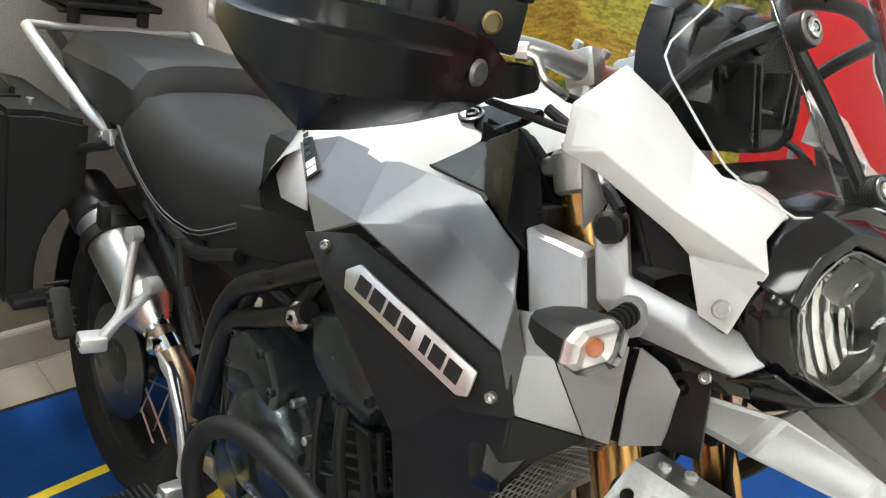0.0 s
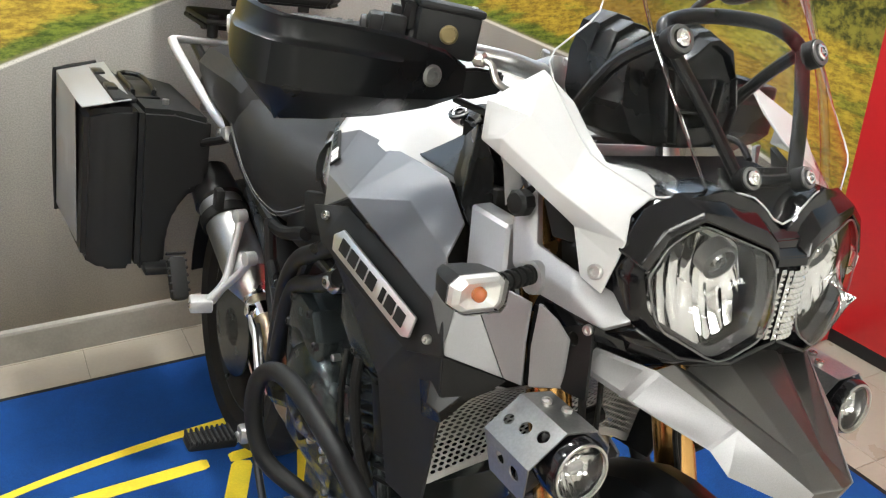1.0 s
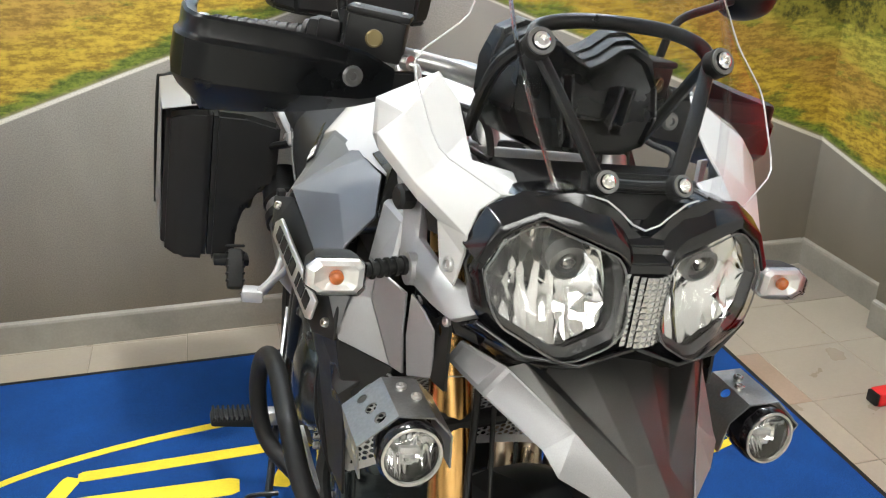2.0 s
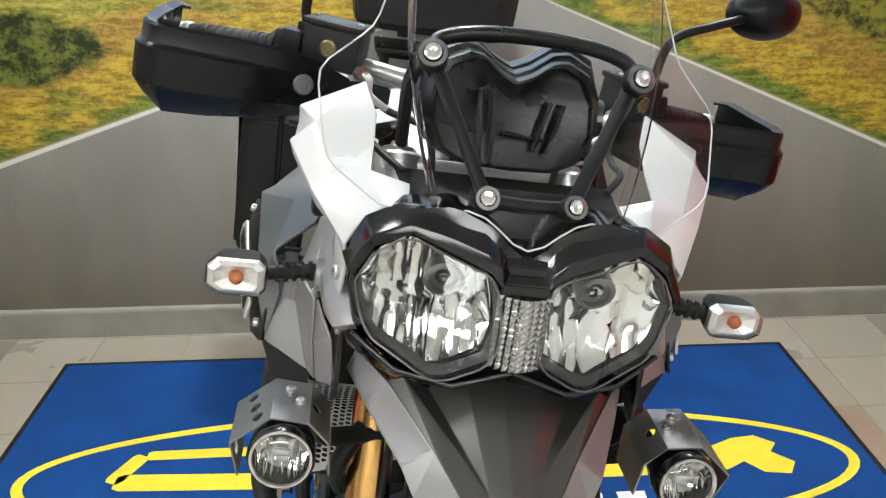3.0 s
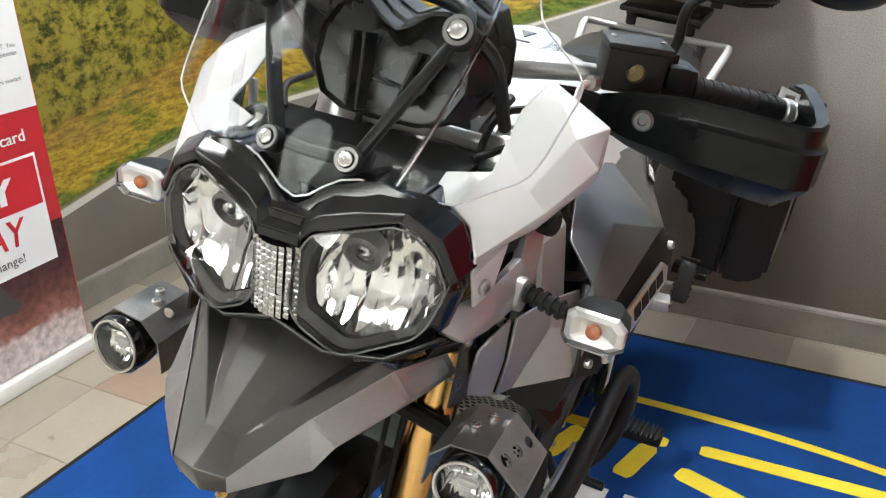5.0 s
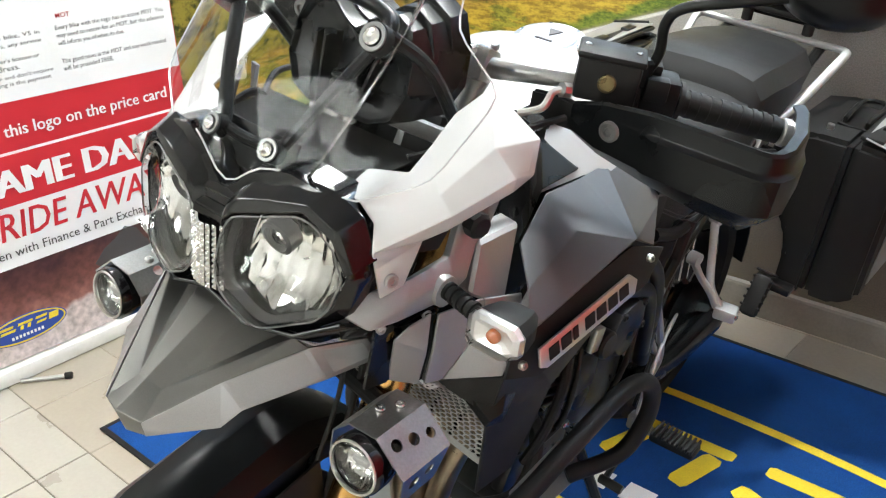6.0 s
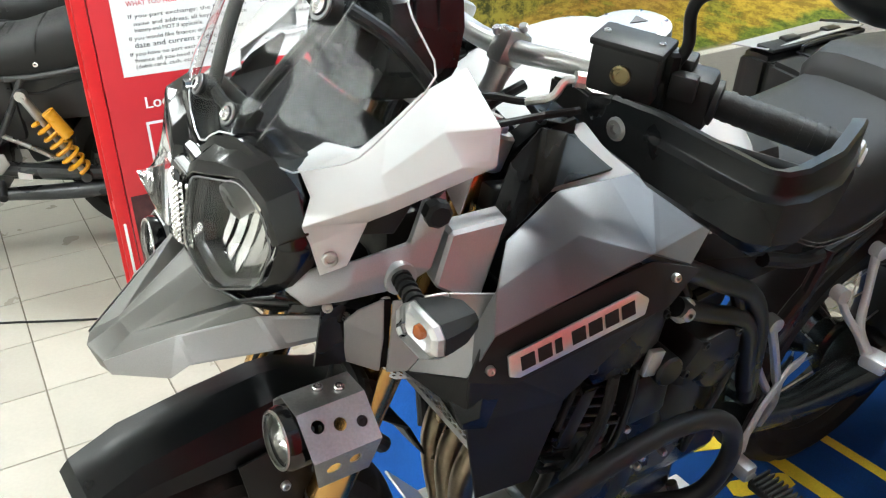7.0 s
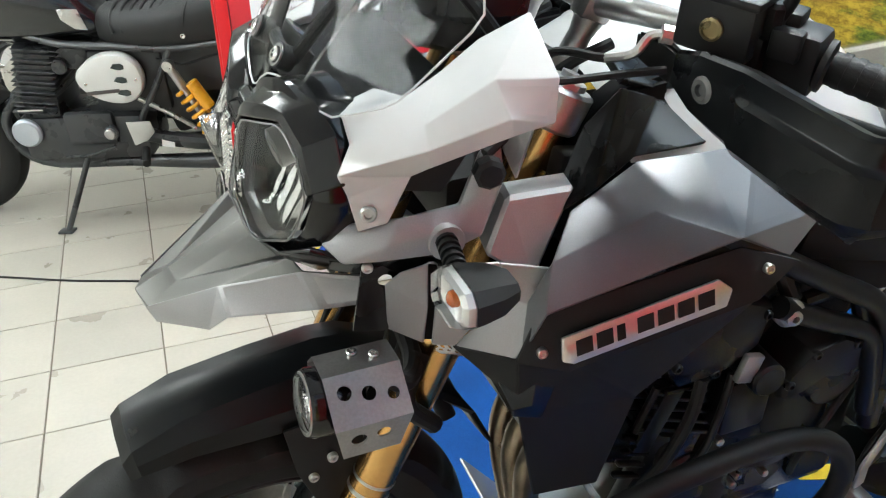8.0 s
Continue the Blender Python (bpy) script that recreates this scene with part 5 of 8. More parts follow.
def radiator():
    core = box(0.36, 0.035, 0.2, pose(0, 0.315, 0.81, 14), 0.004)
    rad = part("radiator", core, M_SATIN, bike, "black radiator behind a honeycomb guard")
    # honeycomb guard: a sheet rolled back at the top, falling towards the pipes
    prof = spline([(0.0, 0.12, 0.922), (0.0, 0.149, 0.908), (0.0, 0.2, 0.87), (0.0, 0.25, 0.815), (0.0, 0.278, 0.75), (0.0, 0.291, 0.665)], 8)
    run = [0.0]
    for p, q in zip(prof, prof[1:]):
        run.append(run[-1] + (q - p).length)

    def sheet(x, d):
        y, z = float(np.interp(d, run, [p.y for p in prof])), float(np.interp(d, run, [p.z for p in prof]))
        return V(x, y - 0.035 * (1 - (x / 0.2) ** 2) * min(1.0, d / 0.2), z)

    def low_end(x):
        return run[-1] - 0.075 * max(0.0, 1 - (abs(x) / 0.2) ** 2)

    hexes = bmesh.new()
    a = 0.006
    for i in range(-22, 23):
        for j in range(0, 34):
            x, d = i * a * 1.5, 0.008 + (j + 0.5 * (i % 2)) * a * 1.732
            if abs(x) > 0.198 or d > low_end(x) - 0.006:
                continue
            cs = [(x + a * math.cos(q), d + a * math.sin(q)) for q in (k * math.pi / 3 for k in range(6))]
            ci = [(x + 0.74 * a * math.cos(q), d + 0.74 * a * math.sin(q)) for q in (k * math.pi / 3 for k in range(6))]
            ro, ri = [hexes.verts.new(sheet(*c)) for c in cs], [hexes.verts.new(sheet(*c)) for c in ci]
            rb = [hexes.verts.new(v.co + V(0, 0.0025, -0.001)) for v in ri]
            for k in range(6):
                hexes.faces.new((ro[k], ro[(k + 1) % 6], ri[(k + 1) % 6], ri[k]))
                hexes.faces.new((ri[k], ri[(k + 1) % 6], rb[(k + 1) % 6], rb[k]))
    part("radiator_guard", hexes, M_GRILLE, rad, "aluminium honeycomb radiator guard", smooth=False)
    for s in (1, -1):
        flange = loft([[sheet(s * 0.198, d), sheet(s * 0.206, d) + V(0, 0.004, 0), sheet(s * 0.206, d) + V(0, 0.016, -0.004), sheet(s * 0.204, d) + V(0, 0.016, -0.004)] for d in run], closed=False)
        part("guard_frame", flange, M_GRILLE, rad, "rolled side flange")
    lower = loft([[sheet(x, low_end(x) - 0.012) + V(0, -0.001, 0), sheet(x, low_end(x) + 0.004) + V(0, -0.001, 0), sheet(x, low_end(x) + 0.004) + V(0, 0.004, 0)] for x in [-0.2 + 0.02 * k for k in range(21)]], closed=False)
    part("guard_frame", lower, M_GRILLE, rad, "plain lower edge of the guard")
    pipes = ((0.05, 0), (0.1, 1), (0.15, 2))
    for x, k in pipes:
        part("exhaust_header", tube([(x, 0.38, 0.72), (x, 0.318, 0.695), (x * 0.9, 0.29, 0.62), (x * 0.72, 0.305, 0.5), (x * 0.55, 0.345, 0.36), (x * 0.4 - 0.03, 0.44, 0.27)], 0.0195, 14), M_HEADER, bike, "heat-tinted exhaust header pipe")
    for s in (1, -1):
        part("radiator_hose", sided(s, tube([(0.13, 0.13, 0.86), (0.16, 0.1, 0.82), (0.15, 0.14, 0.76)], 0.012, 10)), M_RUBBER, bike)
        part("cable", sided(s, tube([(0.05, 0.2, 1.02), (0.075, 0.12, 0.93), (0.07, 0.1, 0.82), (0.08, 0.02, 0.68)], 0.0035, 8)), M_RUBBER, bike)
    part("headstock", join(box(0.1, 0.08, 0.2, pose(0, 0.3, 1.07, -24), 0.01), box(0.2, 0.1, 0.08, pose(0, 0.22, 1.03), 0.015)), M_BLACK, bike)


radiator()

# ---- steered parts: turned a little to the bike's left about the raked steering axis ----
TURN = Matrix.Translation((0, 0.25, 1.18)) @ Matrix.Rotation(radians(4.5), 4, Vector((0, 0.405, 0.914))) @ Matrix.Translation((0, -0.25, -1.18))


def fork_y(z):
    return 0.137 + 0.46 * (z - 0.82)


def steered(name, bm, mat, parent=None, label="", angle=35, smooth=True):
    bm.transform(TURN)
    return part(name, bm, mat, parent or bike, label, smooth, angle)


# the bars sit a little askew on their clamps
TURN_BAR = Matrix.Translation((0, 0.25, 1.0)) @ Matrix.Rotation(radians(1.8), 4, "Y") @ Matrix.Translation((0, -0.25, -1.0)) @ TURN


def barred(name, bm, mat, parent=None, label="", angle=35, smooth=True):
    bm.transform(TURN_BAR)
    return part(name, bm, mat, parent or bike, label, smooth, angle)


def forks():
    for s in (1, -1):
        x = 0.114 * s
        at = lambda z: V(x, fork_y(z), z)
        leg = steered("fork_leg", cyl(at(0.6), at(1.14), 0.0285, 28, 0.002), M_GOLD, None, "gold anodised fork tube")
        steered("fork_slider", join(cyl(at(0.33), at(0.6), 0.026, 24, 0.003), cyl(at(0.56), at(0.605), 0.0335, 24, 0.004), box(0.05, 0.06, 0.1, Matrix.Translation(at(0.37)) @ pose(0, 0, 0, -24), 0.012)), M_ENGINE, leg, "dark grey fork slider")
        steered("fork_band", join(cyl(at(0.64), at(0.646), 0.0292, 24), cyl(at(0.66), at(0.664), 0.0292, 24)), M_STEEL, leg)
        steered("fork_cap", join(cyl(at(1.125), at(1.168), 0.034, 24, 0.004), cyl(at(1.165), at(1.176), 0.022, 8, 0.002), cyl(at(1.176), at(1.182), 0.011, 12)), M_ALU, leg, "silver fork clamp and cap")
    top = box(0.26, 0.075, 0.022, Matrix.Translation((0, fork_y(1.15) + 0.012, 1.15)) @ pose(0, 0, 0, -24), 0.008)
    top = join(top, box(0.25, 0.07, 0.03, Matrix.Translation((0, fork_y(1.0) + 0.01, 1.0)) @ pose(0, 0, 0, -24), 0.008), cyl((0, fork_y(0.99) + 0.03, 0.99), (0, fork_y(1.16) + 0.03, 1.16), 0.025, 20))
    steered("triple_clamp", top, M_ALU, None, "silver triple clamp")


forks()


def front_wheel():
    c = V(0, -0.1, 0.36)
    m = Matrix.Translation(c) @ pose(0, 0, 0, 0, 90, 0)
    # tyre with cut tread blocks
    n = 144
    prof = [(0.262, 0.032), (0.285, 0.05), (0.315, 0.058), (0.336, 0.053), (0.349, 0.04), (0.356, 0.022), (0.36, 0.005), (0.36, -0.005), (0.356, -0.022), (0.349, -0.04), (0.336, -0.053), (0.315, -0.058), (0.285, -0.05), (0.262, -0.032)]
    rows = []
    for i in range(n):
        a = 2 * math.pi * i / n
        row = []
        for k, (r, w) in enumerate(prof):
            cut = 0.0
            if 3 <= k <= 10:
                ph = (i + (2 if w > 0 else 0)) % 8
                cut = 0.006 if ph in (0, 1) and k not in (6, 7) else 0.0
            row.append(V((r - cut) * math.cos(a), (r - cut) * math.sin(a), w))
        rows.append(row)
    tyre = bmesh.new()
    g = [[tyre.verts.new(q) for q in r] for r in rows]
    for i in range(n):
        for k in range(len(prof) - 1):
            tyre.faces.new((g[i][k], g[i][k + 1], g[(i + 1) % n][k + 1], g[(i + 1) % n][k]))
    bmesh.ops.recalc_face_normals(tyre, faces=tyre.faces[:])
    tyre.transform(m)
    rim = lathe([(0.268, 0.034), (0.262, 0.036), (0.252, 0.03), (0.244, 0.012), (0.244, -0.012), (0.252, -0.03), (0.262, -0.036), (0.268, -0.034)], m, 64, False)
    wheel = steered("front_wheel", rim, M_SATIN, None, "black spoked front wheel")
    steered("tyre", tyre, M_RUBBER, wheel, "black road tyre with cut tread", 25)
    steered("hub", join(lathe([(0.03, -0.06), (0.045, -0.055), (0.03, -0.04), (0.026, 0), (0.03, 0.04), (0.045, 0.055), (0.03, 0.06)], m, 28), cyl((-0.12, -0.1, 0.36), (0.12, -0.1, 0.36), 0.012, 14)), M_ENGINE, wheel)
    for k in range(28):
        a = 2 * math.pi * k / 28
        b = a + (0.32 if k % 2 else -0.32)
        z = 0.045 if (k // 2) % 2 else -0.045
        p, q = m @ V(0.042 * math.cos(a), 0.042 * math.sin(a), z), m @ V(0.248 * math.cos(b), 0.248 * math.sin(b), z * 0.2)
        steered("spoke", cyl(p, q, 0.0021, 6), M_STEEL, wheel)
    for s in (1, -1):
        md = Matrix.Translation((0.067 * s, -0.1, 0.36)) @ pose(0, 0, 0, 0, 90, 0)
        disc = lathe([(0.105, -0.0025), (0.152, -0.0025), (0.152, 0.0025), (0.105, 0.0025), (0.105, -0.0025)], md, 56, False)
        steered("brake_disc", disc, M_STEEL, wheel, "steel brake disc")
        steered("disc_carrier", lathe([(0.04, -0.002), (0.108, -0.002), (0.108, 0.002), (0.04, 0.002)], md, 10, False), M_SATIN, wheel)
        cal = box(0.05, 0.06, 0.12, pose(0.085 * s, 0.015, 0.43, -24), 0.012)
        steered("brake_caliper", join(cal, cyl((0.11 * s, 0.01, 0.4), (0.118 * s, 0.01, 0.4), 0.018, 16, 0.002), cyl((0.11 * s, 0.025, 0.455), (0.118 * s, 0.025, 0.455), 0.018, 16, 0.002)), M_ENGINE, None, "dark brake caliper")


front_wheel()


def front_fender():
    secs = []
    for y, z, w in ((-0.228, 0.752, 0.048), (-0.215, 0.768, 0.056), (-0.15, 0.797, 0.064), (-0.05, 0.812, 0.066), (0.03, 0.818, 0.067), (0.07, 0.812, 0.067), (0.14, 0.775, 0.066), (0.2, 0.72, 0.066), (0.24, 0.63, 0.062)):
        half = [(0.0, 0.0), (0.022, -0.006), (0.044, -0.014), (w, -0.046), (w + 0.004, -0.08)]
        full = [(-a, b) for a, b in half[:0:-1]] + half
        drop = float(np.interp(y, (-0.23, -0.2, -0.1, 0.0, 0.1, 0.24), (0.35, 0.5, 0.75, 1.0, 0.8, 0.7)))
        secs.append([V(a, y - b * (0.9 if y > 0.1 else 0.15) * 0.5, z + b * drop) for a, b in full])
    bm = loft(secs, closed=False)
    bmesh.ops.solidify(bm, geom=bm.faces[:], thickness=0.004)
    f = steered("front_fender", bm, M_GUARD, None, "black front mudguard", 24)
    for s in (1, -1):
        st = shell([(0.078, -0.04, 0.75), (0.08, 0.06, 0.76), (0.1, 0.06, 0.66), (0.1, 0.0, 0.6), (0.086, -0.03, 0.68)], [(0, 1, 2, 3, 4)], 0.005, 0.001, out=(0, 0, 0.7))
        steered("fender_stay", sided(s, st), M_BLACK, f)
        steered("stay_bolt", sided(s, screw((0.096, 0.015, 0.7), (1, 0, 0.1), 0.007, 0.005)), M_STEEL, f)
        steered("stay_bolt", sided(s, screw((0.09, -0.01, 0.668), (1, 0, 0.1), 0.007, 0.005)), M_STEEL, f)


front_fender()


def hand_guard(s):
    """An angular scooped shell: recessed upper band, a stepped crease, a flat face, and a lip turned under."""
    sta = [((0.19, 0.368), (-0.2, -1), (1.234, 1.222, 1.2, 1.192), 0.0, 0.008), ((0.235, 0.357), (0, -1), (1.252, 1.232, 1.192, 1.178), 0.0, 0.014), ((0.296, 0.353), (0, -1), (1.262, 1.236, 1.19, 1.162), 0.002, 0.026),
           ((0.306, 0.352), (0, -1), (1.263, 1.236, 1.19, 1.16), 0.007, 0.028), ((0.37, 0.35), (0, -1), (1.265, 1.238, 1.19, 1.15), 0.007, 0.036), ((0.428, 0.351), (0.05, -1), (1.266, 1.239, 1.19, 1.146), 0.007, 0.04),
           ((0.438, 0.354), (0.3, -0.95), (1.266, 1.239, 1.19, 1.146), 0.007, 0.04), ((0.45, 0.366), (0.8, -0.6), (1.266, 1.239, 1.19, 1.147), 0.007, 0.036), ((0.457, 0.39), (0.98, -0.15), (1.267, 1.239, 1.189, 1.15), 0.007, 0.03),
           ((0.454, 0.45), (1, 0.1), (1.268, 1.237, 1.199, 1.172), 0.006, 0.02), ((0.438, 0.505), (1, 0.25), (1.274, 1.237, 1.212, 1.196), 0.004, 0.012), ((0.427, 0.532), (1, 0.3), (1.27, 1.24, 1.222, 1.21), 0.002, 0.008)]
    secs = []
    for (x, y), nv, (zt, zc, zf, zb), st, lip in sta:
        n = V(*nv, 0).normalized()
        prof = [(-0.016, zt - 0.004), (-0.003, zt), (0.0, zt - 0.004), (0.001, zc + 0.004), (0.001 + 0.2 * st, zc + 0.001), (0.001 + st, zc - 0.003), (0.002 + st, zf), (-0.25 * lip + st, zf - 0.35 * (zf - zb)), (-lip, zb)]
        secs.append([V(x, y, 0) + n * d + V(0, 0, z) for d, z in prof])
    g = loft(secs, closed=False)
    bmesh.ops.solidify(g, geom=g.faces[:], thickness=0.004)
    guard = barred("hand_guard", sided(s, g), M_GUARD, bike, "black plastic hand guard", 30)
    bolt = lathe([(0.0135, -0.01), (0.0135, 0.004), (0.0105, 0.007), (0.006, 0.007), (0.005, 0.003), (0.0005, 0.003)], axis_m((0.25, 0.3565, 1.22), (0.249, 0.305, 1.222)), 22)
    barred("guard_bolt", sided(s, bolt), M_ENDCAP, guard, "round guard bolt")
    arm = loft([[V(x, y + dy, z + dz) for dy, dz in ((-h * 0.3, -h), (h * 0.3, -h), (h * 0.3, h), (-h * 0.3, h))] for x, y, z, h in ((0.27, 0.364, 1.218, 0.014), (0.215, 0.372, 1.212, 0.016), (0.17, 0.375, 1.213, 0.02), (0.135, 0.362, 1.22, 0.013))])
    bmesh.ops.bevel(arm, geom=arm.edges[:], offset=0.003, segments=2, affect="EDGES")
    barred("guard_mount", sided(s, arm), M_BLACK, guard, "flat black guard stay")


def handlebar():
    pts = [(-0.43, 0.545, 1.222), (-0.3, 0.475, 1.24), (-0.2, 0.415, 1.248), (-0.13, 0.375, 1.247), (-0.07, 0.362, 1.238), (0, 0.36, 1.232), (0.07, 0.362, 1.238), (0.13, 0.375, 1.247), (0.2, 0.415, 1.248), (0.3, 0.475, 1.24), (0.43, 0.545, 1.222)]
    bar_ob = barred("handlebar", tube(pts, [0.011, 0.011, 0.011, 0.013, 0.014, 0.014, 0.014, 0.013, 0.011, 0.011, 0.011], 16), M_ALU, None, "silver tapered handlebar")
    for s in (1, -1):
        cl = join(box(0.03, 0.042, 0.046, pose(0.055, 0.362, 1.238, -24), 0.007), lathe([(0.019, 0.0), (0.016, 0.02), (0.014, 0.05), (0.018, 0.07)], axis_m((0.055, 0.325, 1.155), (0.055, 0.358, 1.225)), 18), cyl((0.047, 0.348, 1.255), (0.047, 0.345, 1.264), 0.006, 10, 0.001), cyl((0.063, 0.376, 1.258), (0.063, 0.373, 1.267), 0.006, 10, 0.001))
        barred("bar_clamp", sided(s, cl), M_ALU, bar_ob, "silver bar clamp")
        grip = tube([(0.287, 0.468, 1.241), (0.345, 0.5, 1.234), (0.405, 0.532, 1.226)], [0.0165, 0.0175, 0.0165], 20, 8)
        grip_ob = barred("grip", sided(s, grip), M_RUBBER, bar_ob, "black rubber grip")
        for k in range(9):
            q = V(0.3, 0.475, 1.24).lerp(V(0.395, 0.527, 1.228), k / 8)
            barred("grip_ring", sided(s, lathe([(0.0179, -0.0035), (0.0179, 0.0035)], axis_m(q, q + V(0.095, 0.052, -0.012)), 20)), M_RUBBER, grip_ob)
        barred("grip_flange", sided(s, lathe([(0.026, -0.003), (0.026, 0.003), (0.018, 0.005)], axis_m((0.286, 0.467, 1.241), (0.345, 0.5, 1.234)), 20)), M_RUBBER, bar_ob)
        barred("bar_end", sided(s, join(cyl((0.407, 0.533, 1.226), (0.418, 0.539, 1.225), 0.0185, 20, 0.002), cyl((0.418, 0.539, 1.225), (0.427, 0.5435, 1.2235), 0.0165, 18, 0.003))), M_ALU, bar_ob, "silver bar end")
        sw = join(box(0.052, 0.05, 0.062, pose(0.262, 0.452, 1.243, 0, 0, 28), 0.008), box(0.03, 0.02, 0.03, pose(0.268, 0.428, 1.262, 0, 0, 28), 0.004), box(0.02, 0.03, 0.014, pose(0.25, 0.45, 1.28, 0, 0, 28), 0.003), cyl((0.27, 0.435, 1.215), (0.275, 0.415, 1.21), 0.008, 10, 0.001))
        swob = barred("switch_block", sided(s, sw), M_BLACK, bar_ob, "black switch block")
        barred("switch", sided(s, join(box(0.016, 0.006, 0.012, pose(0.268, 0.478, 1.25, 0, 0, 28), 0.002), box(0.012, 0.006, 0.008, pose(0.252, 0.47, 1.232, 0, 0, 28), 0.002))), M_SATIN if s > 0 else M_PRINTR, swob)
        rob = barred("reservoir", sided(s, box(0.078, 0.052, 0.056, pose(0.213, 0.398, 1.268, 0, 0, 24), 0.006)), M_BLACK, bar_ob, "black brake fluid reservoir")
        barred("lid", sided(s, box(0.084, 0.058, 0.01, pose(0.213, 0.398, 1.298, 0, 0, 24), 0.004)), M_BLACK, rob)
        barred("master_cylinder", sided(s, box(0.035, 0.05, 0.04, pose(0.232, 0.425, 1.245, 0, 0, 24), 0.006)), M_BLACK, bar_ob)
        barred("sight_glass", sided(s, lathe([(0.0115, 0), (0.0115, 0.004), (0.009, 0.005), (0.009, 0.002), (0.0005, 0.002)], axis_m((0.2236, 0.3745, 1.268), (0.264, 0.283, 1.268)), 22)), M_SIGHT, rob, "round brass-rimmed sight glass")
        barred("lid_screw", sided(s, screw((0.185, 0.384, 1.303), (0, 0, 1), 0.004, 0.002)), M_STEEL, rob)
        barred("lid_screw", sided(s, screw((0.242, 0.41, 1.303), (0, 0, 1), 0.004, 0.002)), M_STEEL, rob)
        lever = tube([(0.222, 0.37, 1.236), (0.26, 0.385, 1.225), (0.33, 0.425, 1.218), (0.4, 0.47, 1.212), (0.42, 0.485, 1.21)], [0.008, 0.007, 0.006, 0.006, 0.008], 10, 6, True, 1.4)
        barred("lever", sided(s, lever), M_SATIN, bar_ob, "black hand lever")
        hose = tube([(0.185, 0.37, 1.245), (0.168, 0.352, 1.243), (0.165, 0.335, 1.225), (0.14, 0.32, 1.212)], 0.005, 8)
        barred("banjo", sided(s, join(hose, lathe([(0.01, -0.006), (0.01, 0.006)], axis_m((0.178, 0.362, 1.246), (0.165, 0.34, 1.25)), 8))), M_STEEL, bar_ob)
        barred("brake_hose", sided(s, tube([(0.14, 0.32, 1.212), (0.09, 0.28, 1.2), (0.08, 0.24, 1.12), (0.085, 0.17, 1.0), (0.1, 0.06, 0.7)], 0.005, 8)), M_RUBBER, bar_ob)
        # mirror
        stem = tube([(0.247, 0.425, 1.27), (0.257, 0.433, 1.303), (0.257, 0.425, 1.342), (0.272, 0.424, 1.366), (0.32, 0.434, 1.386), (0.38, 0.456, 1.406)], 0.0068, 12)
        mr = barred("mirror", sided(s, join(stem, lathe([(0.012, 0), (0.012, 0.03), (0.008, 0.034)], axis_m((0.247, 0.425, 1.262), (0.247, 0.425, 1.4)), 8))), M_SATIN, bike, "black rear-view mirror")
        o = [(0.068 * math.cos(q) * (1.0 if math.cos(q) > 0 else 0.86) * (1 - 0.12 * math.sin(q)), 0.044 * math.sin(q) * (1 + 0.14 * math.cos(q))) for q in (2 * math.pi * k / 28 for k in range(28))]
        mm = plane_m((0.416, 0.488, 1.42), (1, 0.25, 0.12), (0, 0.15, 1))
        hd = loft([[mm @ V(x * k, y * k, z) for x, y in o] for k, z in ((0.97, -0.008), (1.0, -0.005), (1.01, 0.004), (0.96, 0.016), (0.84, 0.03), (0.62, 0.042), (0.3, 0.05), (0.05, 0.052))])
        barred("mirror_shell", sided(s, hd), M_GUARD, mr, angle=60)
        barred("mirror_glass", sided(s, prism([(x * 0.93, y * 0.93) for x, y in o], 0.002, mm @ Matrix.Translation((0, 0, -0.0085)))), M_CHROME, mr, "mirror glass")
        hand_guard(s)


handlebar()


